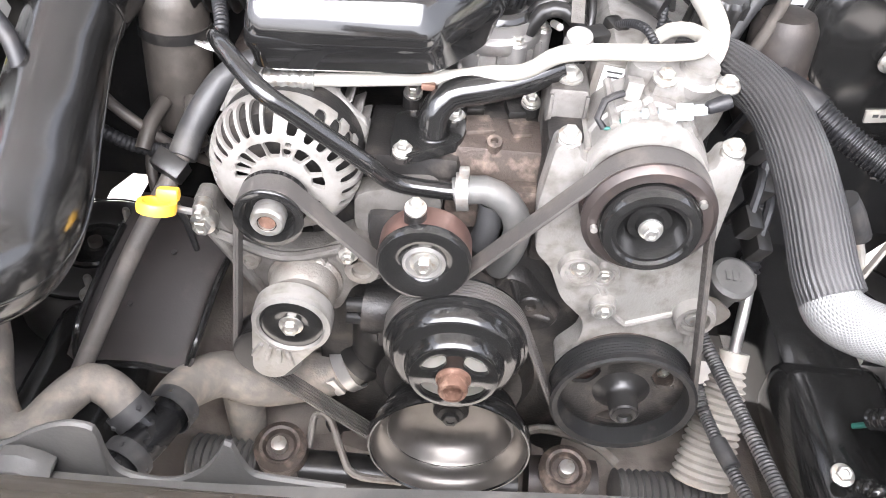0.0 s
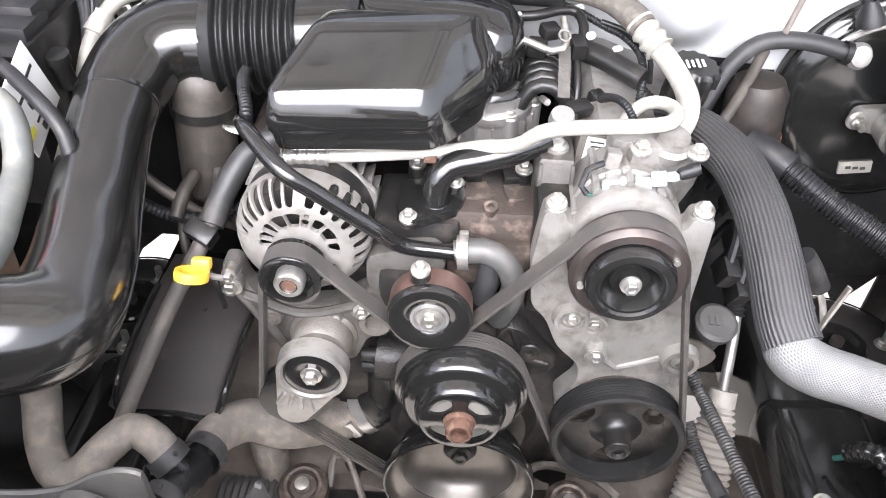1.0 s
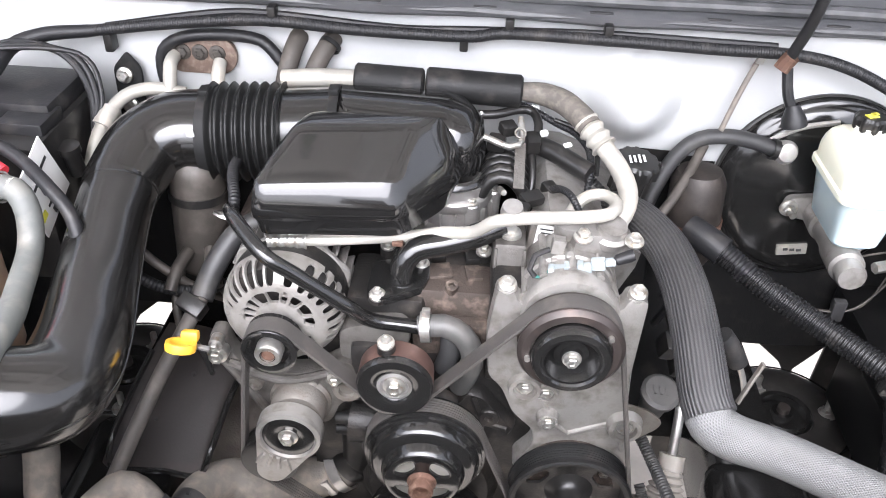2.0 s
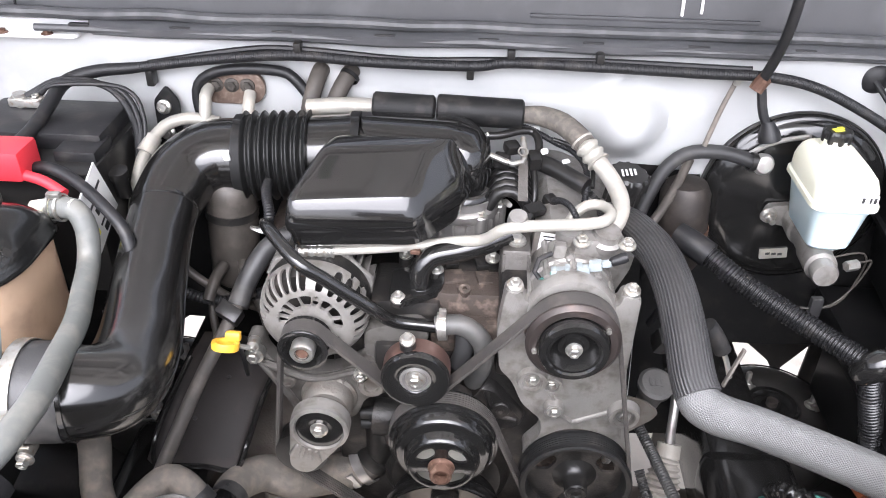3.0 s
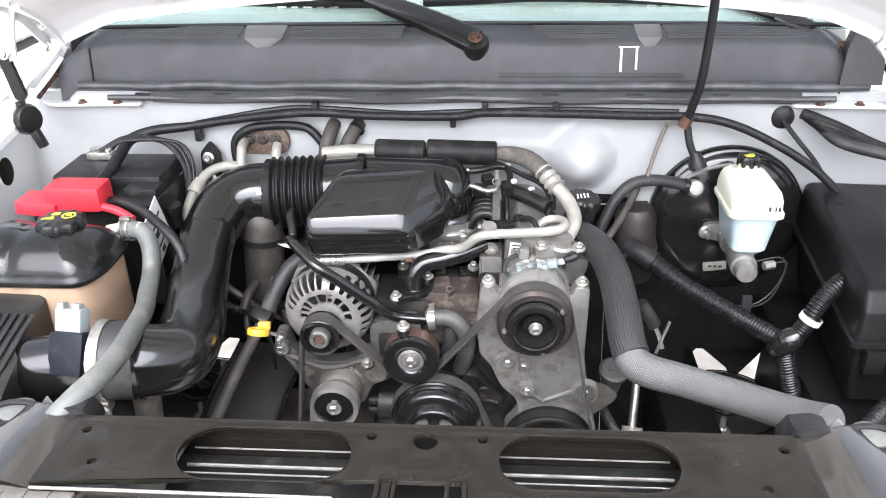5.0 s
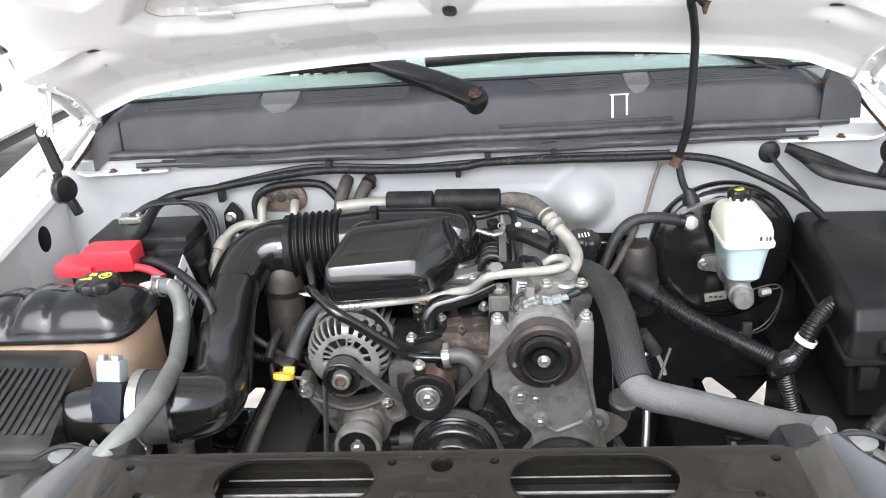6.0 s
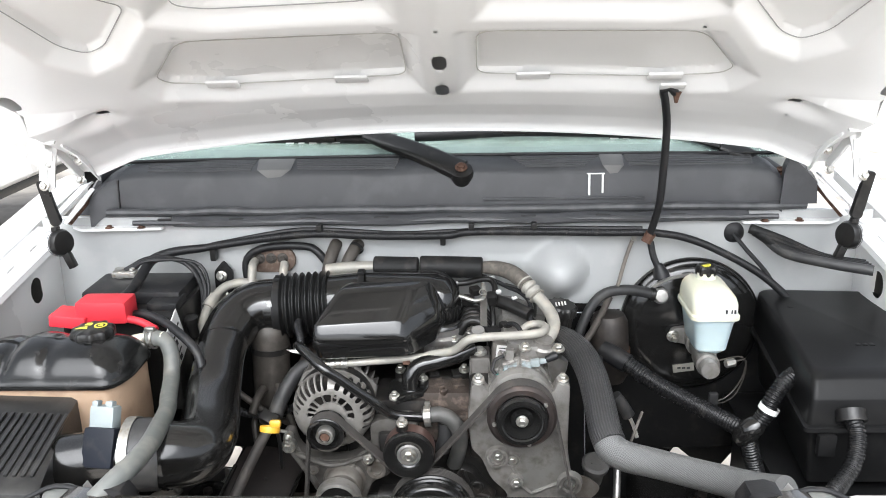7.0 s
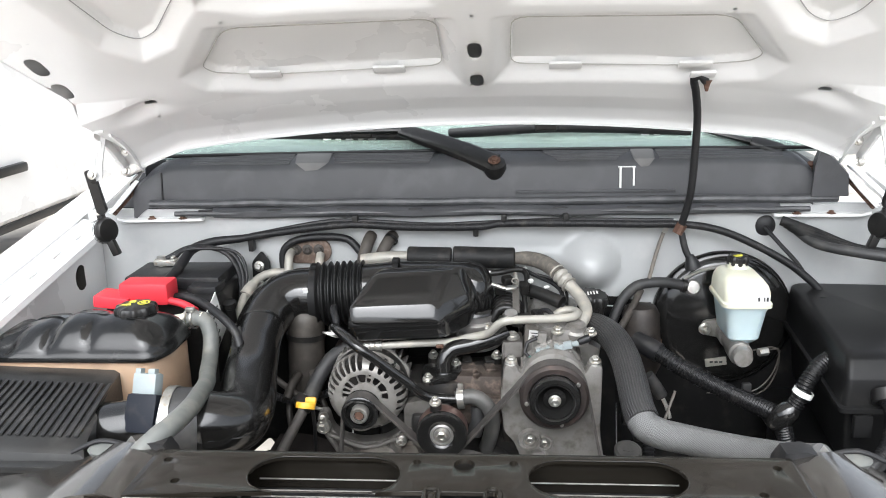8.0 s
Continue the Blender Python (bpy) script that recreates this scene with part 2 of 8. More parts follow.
def skin(bm, rings, close_ring=True, close_ends=True, loop=False):
    """Faces between rings of vertices (a ring of one is a pole)."""
    pairs = list(zip(rings, rings[1:])) + ([(rings[-1], rings[0])] if loop else [])
    for p, q in pairs:
        n = max(len(p), len(q))
        for i in range(n if close_ring else n - 1):
            j = (i + 1) % n
            f = [p[i % len(p)], p[j % len(p)], q[j % len(q)], q[i % len(q)]]
            f = [v for k, v in enumerate(f) if v not in f[:k]]
            if len(f) > 2:
                bm.faces.new(f)
    if close_ends and not loop:
        for r in (rings[0], rings[-1]):
            if len(r) > 2:
                bm.faces.new(r)
    return bm


def lobed(bm, profile, at, axis, n, depth, seg=96):
    """A turned knob whose rim waves in and out n times."""
    a, s, u = basis(axis)
    rings = []
    for r, d in profile:
        c = Vector(at) + a * d
        if r < 1e-6:
            rings.append([bm.verts.new(c)])
        else:
            rings.append([bm.verts.new(c + (s * math.cos(t) + u * math.sin(t)) * (r + depth * min(1, r / 0.02) * max(-0.4, math.cos(n * t)))) for t in (2 * math.pi * k / seg for k in range(seg))])
    return skin(bm, rings)


def lathe(bm, profile, at, axis=(0, -1, 0), seg=40, loop=False, ends=False):
    """A turned form: (radius, along) pairs about an axis."""
    a, s, u = basis(axis)
    at = Vector(at)
    rings = []
    for r, d in profile:
        c = at + a * d
        if r < 1e-6:
            rings.append([bm.verts.new(c)])
        else:
            rings.append([bm.verts.new(c + (s * math.cos(t) + u * math.sin(t)) * r) for t in (2 * math.pi * k / seg for k in range(seg))])
    return skin(bm, rings, True, ends, loop)


def glide(pts, step):
    """A smooth curve through the points, sampled about every step metres."""
    p = [Vector(q) for q in pts]
    p = [p[0] * 2 - p[1]] + p + [p[-1] * 2 - p[-2]]
    out = []
    for i in range(1, len(p) - 2):
        n = max(1, round((p[i + 1] - p[i]).length / step))
        for k in range(n):
            t = k / n
            a, b, c, d = p[i - 1], p[i], p[i + 1], p[i + 2]
            out.append(0.5 * (2 * b + (c - a) * t + (2 * a - 5 * b + 4 * c - d) * t * t + (3 * b - a - 3 * c + d) * t ** 3))
    return out + [p[-2]]


def tube(bm, pts, r, seg=14, step=0.012, ribs=None, flat=1.0, up=None, ends=True, smooth=True, uv=False, square=0.0):
    """A hose or pipe through points. r: a radius, or one per point. ribs: (pitch, depth). flat: height to width."""
    if ribs:
        step = ribs[0] / 8
    line = glide(pts, step) if smooth else [Vector(q) for q in pts]
    radii = [r] * len(pts) if isinstance(r, (int, float)) else list(r)
    run = [0.0]
    for a, b in zip(line, line[1:]):
        run.append(run[-1] + (b - a).length)
    knots = [0.0]
    for a, b in zip(pts, pts[1:]):
        knots.append(knots[-1] + (Vector(b) - Vector(a)).length)
    knots = [k / knots[-1] for k in knots]
    side = None
    rings = []
    for i, c in enumerate(line):
        d = (line[min(i + 1, len(line) - 1)] - line[max(i - 1, 0)]).normalized()
        if side is None:
            side = d.cross(Vector(up) if up else (Z if abs(d.z) < 0.9 else X)).normalized()
        side = (side - d * side.dot(d)).normalized()
        top = side.cross(d).normalized()
        rad = float(np.interp(run[i] / run[-1], knots, radii))
        if ribs:
            rad -= ribs[1] * (0.5 - 0.5 * math.cos(2 * math.pi * i / 8))
        soft = lambda v: math.copysign(abs(v) ** (1 - square), v)
        rings.append([bm.verts.new(c + (side * soft(math.cos(t)) + top * soft(math.sin(t)) * flat) * rad) for t in (2 * math.pi * k / seg for k in range(seg))])
    if uv:
        where = {v: (k / seg, run[i]) for i, g in enumerate(rings) for k, v in enumerate(g)}
        skin(bm, rings, True, ends)
        lay = bm.loops.layers.uv.new("weave")
        for f in bm.faces:
            us = [where[l.vert][0] for l in f.loops]
            for l in f.loops:
                u, w = where[l.vert]
                l[lay].uv = (u + 1 if max(us) - u > 0.5 else u, w)
        return bm
    return skin(bm, rings, True, ends)


def box(bm, c, size, bevel=0.0, turn=None, seg=2):
    r = bmesh.ops.create_cube(bm, size=1.0)["verts"]
    for v in r:
        v.co = Vector((v.co.x * size[0], v.co.y * size[1], v.co.z * size[2]))
    if bevel:
        edges = list({e for v in r for e in v.link_edges})
        r = list({v for f in bmesh.ops.bevel(bm, geom=edges, offset=bevel, segments=seg, affect="EDGES", profile=0.6)["faces"] for v in f.verts} | {v for v in r if v.is_valid})
    m = Matrix.Translation(c) @ (Euler([radians(a) for a in turn]).to_matrix().to_4x4() if turn else Matrix())
    for v in r:
        v.co = m @ v.co
    return bm


def place(o, u, v, p):
    return Vector(o) + Vector(u) * p[0] + Vector(v) * p[1]


def plate(bm, outline, holes, o, u, v, depth, bevel=0.0):
    """A flat piece with holes: outline and holes as (a, b) pairs in the frame o, u, v; depth along u x v."""
    n = Vector(u).cross(Vector(v)).normalized()
    edges = []
    for loop in [outline, *holes]:
        vs = [bm.verts.new(place(o, u, v, p)) for p in loop]
        edges += [bm.edges.new((a, b)) for a, b in zip(vs, vs[1:] + vs[:1])]
    faces = [g for g in bmesh.ops.triangle_fill(bm, edges=edges, use_beauty=True, use_dissolve=False)["geom"] if isinstance(g, bmesh.types.BMFace)]
    ext = bmesh.ops.extrude_face_region(bm, geom=faces)["geom"]
    bmesh.ops.translate(bm, verts=[g for g in ext if isinstance(g, bmesh.types.BMVert)], vec=n * depth)
    if bevel:
        rim = [e for e in bm.edges if e.is_valid and len(e.link_faces) == 2 and e.calc_face_angle(0) > 1.2 and all(abs((w.co - Vector(o)).dot(n) - depth) < 1e-5 for w in e.verts)]
        bmesh.ops.bevel(bm, geom=rim, offset=bevel, segments=2, affect="EDGES", profile=0.6)
    return bm


def ring(r, n=24, at=(0, 0), squash=1.0, start=0.0):
    return [(at[0] + r * math.cos(start + 2 * math.pi * k / n), at[1] + squash * r * math.sin(start + 2 * math.pi * k / n)) for k in range(n)]


def rrect(w, h, r, at=(0, 0), n=5):
    out = []
    for cx, cy, a in ((w / 2 - r, h / 2 - r, 0), (-w / 2 + r, h / 2 - r, 90), (-w / 2 + r, -h / 2 + r, 180), (w / 2 - r, -h / 2 + r, 270)):
        out += [(at[0] + cx + r * math.cos(radians(a + 90 * k / n)), at[1] + cy + r * math.sin(radians(a + 90 * k / n))) for k in range(n + 1)]
    return out


def rounded(pts, r, n=4):
    """Rounds the corners of a polygon of (a, b) pairs."""
    out = []
    for i, p in enumerate(pts):
        p, a, b = Vector(p), Vector(pts[i - 1]), Vector(pts[(i + 1) % len(pts)])
        da, db = (a - p), (b - p)
        k = min(r, da.length * 0.45, db.length * 0.45)
        s, e = p + da.normalized() * k, p + db.normalized() * k
        for j in range(n + 1):
            t = j / n
            q = s * (1 - t) ** 2 + p * 2 * t * (1 - t) + e * t * t
            out.append((q.x, q.y))
    return out


def loft(bm, sections, loop=False, ends=True):
    rings = [[bm.verts.new(p) for p in s] for s in sections]
    return skin(bm, rings, True, ends, loop)


def bolt(bm, at, axis=(0, -1, 0), r=0.008, h=0.008, flange=True):
    """A hexagon head with its flange."""
    if flange:
        lathe(bm, [(0, 0), (r * 1.5, 0), (r * 1.45, h * 0.22), (r * 0.9, h * 0.4), (0, h * 0.4)], at, axis, 18)
    lathe(bm, [(0, 0), (r, 0), (r, h * 0.9), (r * 0.85, h), (r * 0.5, h), (r * 0.45, h * 0.85), (0, h * 0.85)], at, axis, 6)
    return bm


def clamp_band(bm, at, axis, r, w, screw=None):
    """A worm-drive or spring clamp round a hose."""
    lathe(bm, [(r, -w / 2), (r + 0.0015, -w / 2), (r + 0.0015, w / 2), (r, w / 2)], at, axis, 28, loop=True)
    if screw:
        box(bm, Vector(at) + Vector(screw) * (r + 0.004), (0.016, 0.012, 0.010), 0.002)
    return bm

# ---- setting: ground, bay walls, cowl, hood ----
sealer = material("pale_sealer", (0.50, 0.49, 0.46), 0.6, bump=0)
MID = 0.055  # the truck's centre line


def grid_sheet(bm, xs, ss, surface, keep=None):
    vs = [[bm.verts.new(surface(x, s)) for x in xs] for s in ss]
    for j in range(len(ss) - 1):
        for i in range(len(xs) - 1):
            if keep is None or keep((xs[i] + xs[i + 1]) / 2, (ss[j] + ss[j + 1]) / 2):
                bm.faces.new((vs[j][i], vs[j][i + 1], vs[j + 1][i + 1], vs[j + 1][i]))
    loose = [v for v in bm.verts if not v.link_faces]
    bmesh.ops.delete(bm, geom=loose, context="VERTS")
    return bm


def ground():
    bm = B()
    grid_sheet(bm, list(np.linspace(-60, 60, 41)), list(np.linspace(-60, 60, 41)), lambda x, y: Vector((x, y, 0.004 * noise.noise((x * 0.5, y * 0.5, 0)))))
    ob = solo("ground", bm, concrete, "buff concrete driveway under the truck", "ground", kind="structure")


def neighbour_house():
    """Plain house across the yard behind the camera, which the glossy plastic mirrors."""
    h = thing("house", "plain tan house with dark pitched roof across the yard", "house", (7.6, -16, 0))
    bm = B()
    loft(bm, [[Vector((x, -21, 0)), Vector((x, -15, 0)), Vector((x, -15, 2.9)), Vector((x, -21, 2.9))] for x in (2.2, 13)])
    part("wall", bm, material("tan_render", (0.22, 0.19, 0.16), 0.8, dirt=(0.16, 0.14, 0.12), dirty=0.3, broad=0.8), h)
    bm = B()
    loft(bm, [[Vector((x, -14.4, 2.75)), Vector((x, -14.4, 2.9)), Vector((x, -18, 5.0)), Vector((x, -21.6, 2.9)), Vector((x, -21.6, 2.75)), Vector((x, -18, 4.8))] for x in (1.7, 13.5)])
    part("roof", bm, material("dark_shingles", (0.06, 0.055, 0.05), 0.85, dirt=(0.09, 0.08, 0.07), dirty=0.4, broad=2), h)


def bump_at(x, z, cx, cz, r):
    d = math.hypot(x - cx, z - cz) / r
    return 0.0 if d >= 1 else (1 - d * d) ** 1.5


def firewall():
    wall = thing("wall_firewall", "white painted steel firewall with pressed dome, scuffed and dusty", "wall", (MID, 0.93, 0.3), kind="structure")
    bm = B()

    def face(x, z):
        y = 0.925 - 0.005 * soft_step(1.118 - z, 0.0, 0.008) * (1 - soft_step(abs(x - 0.02), 0.20, 0.23)) - 0.004 * soft_step(z, 1.0, 1.03)
        y -= 0.06 * bump_at(x, z, 0.29, 1.085, 0.072) + 0.012 * bump_at(x, z, -0.42, 1.10, 0.12)
        return Vector((x, y - 0.35 * max(0, 0.95 - z) * (1 if abs(x - MID) < 0.3 else 0.2), z))

    grid_sheet(bm, list(np.linspace(-0.83, 0.94, 190)), list(np.linspace(0.45, 1.215, 90)), face, lambda x, z: not (z < 0.665 and 0.47 < abs(x - MID) < 0.68))
    part("panel", bm, shaded_white_paint, wall)
    bm = B()
    grid_sheet(bm, list(np.linspace(-0.80, 0.90, 130)), list(np.linspace(0.44, 1.02, 80)), lambda x, z: face(x, z) - Vector((0, 0.012 + 0.006 * noise.noise((x * 14, z * 14, 0)), 0)), lambda x, z: z < (1.0 if x > 0.25 else 0.985) + 0.012 * math.sin(x * 23) and math.hypot(x - 0.577, z - 0.962) > 0.135 and not (z < 0.665 and 0.47 < abs(x - MID) < 0.68))
    part("insulation", bm, insulation_mat, wall, "black insulation mat on the lower firewall")
    bm = B()
    box(bm, (MID, 0.945, 1.168), (1.76, 0.03, 0.085), 0.008)
    part("upper_rail", bm, white_paint, wall, "white upper rail of the firewall")
    bm = B()
    for x, s in ((0.30, 1), (0.02, -1), (-0.30, 1)):
        tube(bm, [(x, 0.922, 0.99), (x + 0.12 * s, 0.918, 0.985), (x + 0.2 * s, 0.925, 0.96)], 0.006, 8)
    part("seam", bm, shaded_white_paint, wall)
    bm = B()
    lathe(bm, [(0, 0.0), (0.023, 0.0), (0.025, 0.006), (0.019, 0.012), (0.008, 0.016), (0, 0.016)], (0.656, 0.930, 1.167), (-0.25, -1, 0), 28)
    grommet = part("grommet", bm, rubber, wall, "round black rubber grommet")
    bm = B()
    tube(bm, [(0.656, 0.916, 1.166), (0.678, 0.89, 1.138), (0.712, 0.87, 1.10), (0.730, 0.865, 1.072)], 0.0045, 8)
    part("grommet_wire", bm, rubber, wall)


def fender(side):
    """The wheel-arch wall, its ledge and the outer skin. side: -1 or 1."""
    def at(d, y, z):
        return Vector((MID + side * d, y, z))
    top = lambda y: 1.10 + (y - 0.514) * 0.165
    word = "passenger" if side < 0 else "driver"
    inner = thing("inner_fender", "white painted inner fender wall with oval drain hole", "fender", at(0.86, 0.5, 0.4), group="fenders")
    bm = B()
    ys, zs = list(np.linspace(-0.05, 0.97, 256)), list(np.linspace(0, 1, 121))
    hole = lambda y, s: math.hypot((y - 0.813) / 0.020, (0.5 + s * (top(y) - 0.5) - 1.088) / 0.028) > 0.97

    def inner_face(y, s):
        u, w = (y - 0.813) / 0.020, (0.5 + s * (top(y) - 0.5) - 1.088) / 0.028
        k = math.hypot(u, w)
        if 0.6 < k < 1.35:
            y = 0.813 + u / k * 0.020
            s = (1.088 + w / k * 0.028 - 0.5) / (top(y) - 0.5)
        return at(0.862 + 0.02 * (1 - s) + 0.006 * math.sin(y * 20) * math.sin(s * 9), y, 0.5 + s * (top(y) - 0.5))

    grid_sheet(bm, ys, zs, inner_face, hole)
    part("wall_panel", bm, white_paint, inner)
    bm = B()
    loft(bm, [[at(0.852, y, top(y) - 0.012), at(0.855, y, top(y)), at(0.925, y, top(y) + 0.006), at(0.93, y, top(y) - 0.03), at(0.922, y, top(y) - 0.03), at(0.918, y, top(y) - 0.004), at(0.86, y, top(y) - 0.006)] for y in np.linspace(-0.05, 0.97, 40)])
    part("ledge", bm, white_paint, inner, "white bolted top ledge")
    for k in range(7):
        y = 0.30 + 0.095 * k
        bm = B()
        box(bm, at(0.895, y, top(y) + 0.006), (0.02, 0.035, 0.006), 0.002, (9, 0, 0))
        part("tab", bm, white_paint, inner)
        bm = B()
        bolt(bm, at(0.892, y + 0.03, top(y) + 0.006), (0, 0, 1), 0.006, 0.006)
        part("bolt", bm, white_paint, inner)
    # added black sheet in front of the white outer skin, for the cavity's darkness
    bm = B()
    box(bm, at(1.02, 0.45, 0.82), (0.004, 1.2, 0.6), 0.001)
    part("cavity_backing", bm, matt_black, inner)
    # added black sheet close behind the drain hole, standing in for its shade
    bm = B()
    box(bm, at(0.897, 0.825, 1.07), (0.004, 0.13, 0.12), 0.001)
    part("hole_backing", bm, matt_black, inner)
    outer = thing("fender", "white front fender with rounded top edge, clean gloss paint", "fender", at(1.0, 0.4, 0.4), group="fenders")
    bm = B()
    sec = lambda y: [at(0.937, y, top(y) - 0.03), at(0.937, y, top(y) + 0.004), at(0.945, y, top(y) + 0.012), at(0.985, y, top(y) + 0.014), at(1.03, y, top(y) - 0.005), at(1.06, y, top(y) - 0.05), at(1.075, y, 0.95), at(1.075, y, 0.45), at(1.06, y, 0.45), at(1.06, y, 0.95), at(1.04, y, top(y) - 0.06), at(0.95, y, top(y) - 0.03)]
    loft(bm, [sec(y) for y in np.linspace(-0.25, 1.25, 40)])
    part("skin", bm, white_paint, outer)


def cowl():
    c = thing("cowl", "dark grey plastic cowl panel with rubber seal and vent slats", "cowl panel", (MID, 0.95, 1.2))
    prof = [(0.906, 1.196), (0.897, 1.202), (0.897, 1.212), (0.905, 1.218), (0.925, 1.219), (0.931, 1.224), (0.934, 1.240), (0.941, 1.292), (0.948, 1.305), (0.965, 1.314), (0.990, 1.321), (1.06, 1.322), (1.06, 1.312), (0.99, 1.308), (0.955, 1.29), (0.935, 1.21), (0.91, 1.2)]
    bm = B()
    rows = []
    for x in np.linspace(-0.72, 0.752, 80):
        e = min(1.0, (x + 0.72) / 0.10, 0.25 + (0.752 - x) / 0.07)
        w = 0.003 * noise.noise((x * 6, 0, 0))
        lip = 0.04 * max(0.0, min(1.0, max((-0.54 - x) / 0.01, (x - 0.675) / 0.01)))
        rows.append([Vector((x, y + w + (lip if z < 1.2225 else 0) - (0.02 * (1 - e) if z > 1.23 else 0), z + w - (0.05 * (1 - e) ** 2 if z > 1.23 else 0))) for y, z in prof])
    loft(bm, rows)
    part("panel", bm, dark_grey, c)
    bm = B()
    tube(bm, [(x, 0.918 + 0.002 * math.sin(x * 40), 1.226 + 0.003 * noise.noise((x * 8, 3, 0))) for x in np.linspace(-0.68, 0.80, 60)], 0.009, 10)
    part("seal", bm, weathered_rubber, c, "weathered rubber hood seal")
    bm = B()
    tube(bm, [(x, 0.902, 1.207 + 0.002 * noise.noise((x * 11, 1, 0))) for x in np.linspace(-0.62, 0.74, 60)], 0.006, 8)
    part("lower_seal", bm, weathered_rubber, c)
    for k in range(8):
        bm = B()
        box(bm, (-0.55 + k * 0.155, 0.903, 1.213), (0.032, 0.008, 0.006), 0.002)
        part("clip", bm, rubber, c)
    for x0, x1 in ((-0.60, -0.362), (-0.274, -0.05), (0.19, 0.377), (0.432, 0.70)):
        for j in range(6):
            f = (j + 0.4) / 6
            bm = B()
            box(bm, ((x0 + x1) / 2, 0.9505 + 0.040 * f, 1.3075 + 0.0155 * f), (x1 - x0 - 0.012 * (5 - j) * (1 if x0 in (0.19,) else 0.2), 0.0036, 0.005), 0.0012)
            part("vent_rib", bm, dark_grey, c)
    bm = B()
    box(bm, (0.30, 0.9315, 1.243), (0.34, 0.006, 0.006), 0.002)
    part("moulded_line", bm, dark_grey, c)
    bm = B()
    box(bm, (-0.655, 0.9300, 1.258), (0.003, 0.006, 0.072), 0.001, (-7.5, 0, 0))
    part("moulded_line", bm, rubber, c)
    for x, w in ((-0.318, 0.040), (0.404, 0.024)):
        bm = B()
        loft(bm, [[Vector((x - w, 0.990, 1.3245)), Vector((x + w, 0.990, 1.3245)), Vector((x + w * 0.95, 0.948, 1.3095)), Vector((x - w * 0.9, 0.948, 1.3095))], [Vector((x - w, 0.991, 1.3215)), Vector((x + w, 0.991, 1.3215)), Vector((x + w * 0.4, 0.9395, 1.295)), Vector((x - w * 0.3, 0.9395, 1.293))]])
        part("adhesive_pad", bm, buff_tape, c, "greyish peeling adhesive patch")
    bm = B()
    for a, b, w in (((0.350, 1.2935), (0.385, 1.2935), 0.0026), ((0.355, 1.293), (0.353, 1.250), 0.0026), ((0.383, 1.293), (0.381, 1.254), 0.0022)):
        box(bm, ((a[0] + b[0]) / 2, 0.9335 + (0.0065 if a[1] == b[1] or b[1] > 1.29 else 0.0025), (a[1] + b[1]) / 2), (abs(b[0] - a[0]) + w, 0.004, abs(b[1] - a[1]) + w), 0.001, (-7.5, 0, 0))
    part("marker_line", bm, chalk, c, "white paint-marker strokes")
    bm = B()
    fold = [(0.742, 1.232), (0.745, 1.299), (0.760, 1.330), (0.784, 1.307), (0.813, 1.277), (0.817, 1.232)]
    loft(bm, [[Vector((x + dx, y + (0.012 if 0.765 > x > 0.75 else 0), z)) for x, z in fold] for y, dx in ((0.906, 0.0), (0.909, 0.001), (0.975, 0.02))])
    part("end_flap", bm, dark_grey, c)
    bm = B()
    loft(bm, [[Vector((-0.70, 0.935, 1.215)), Vector((-0.76, 0.945, 1.215)), Vector((-0.77, 1.05, 1.22)), Vector((-0.69, 1.05, 1.22))], [Vector((-0.695, 0.95, 1.305)), Vector((-0.70, 0.955, 1.30)), Vector((-0.765, 1.05, 1.26)), Vector((-0.69, 1.05, 1.32))]])
    part("end_flap", bm, dark_grey, c)
    for s in (-1, 1):
        tray = thing("cowl_bracket", "white painted steel bracket under the cowl's end", "bracket", (MID + s * 0.7, 0.92, 1.2), group="cowl brackets")
        bm = B()
        plate(bm, rounded([(0.615, 0.905), (0.79, 0.898), (0.83, 0.93), (0.80, 1.0), (0.615, 1.0)], 0.01), [], (MID, 0, 1.190), (s, 0, 0), (0, 1, 0), 0.006 * s, 0)
        part("plate", bm, white_paint, tray)
        for k in range(2):
            bm = B()
            bolt(bm, (MID + s * (0.66 + 0.07 * k), 0.905, 1.196), (0, 0, 1), 0.006, 0.006)
            part("bolt", bm, rusty, tray)


def windshield():
    w = thing("windshield", "tinted green windshield glass above a dark dashboard", "windshield", (MID, 1.1, 1.3))
    bm = B()
    sec = lambda y, z: [Vector((x, y - 0.03 * ((x - MID) / 0.75) ** 2, z)) for x in np.linspace(-0.70, 0.81, 25)]
    a, b = sec(1.005, 1.316), sec(1.80, 1.86)
    va, vb = [bm.verts.new(p) for p in a], [bm.verts.new(p) for p in b]
    skin(bm, [va, vb], False, False)
    p = part("pane", bm, glass, w)
    p.visible_shadow = False
    bm = B()
    box(bm, (MID, 1.72, 1.17), (1.6, 1.1, 0.22), 0.03)
    part("dashboard", bm, grey_rubber, w)
    bm = B()
    tube(bm, [(x, 1.004 - 0.03 * ((x - MID) / 0.75) ** 2, 1.3245) for x in np.linspace(-0.70, 0.81, 25)], 0.004, 8)
    part("lower_moulding", bm, rubber, w)
    for x0 in (-0.30, 0.42):
        for k in range(5):
            bm = B()
            box(bm, (x0 + 0.026 * k, 1.045, 1.3500), (0.018 - 0.005 * (k % 2), 0.008, 0.001), 0, (34.4, 0, 0))
            part("print_bar", bm, label_white, p)


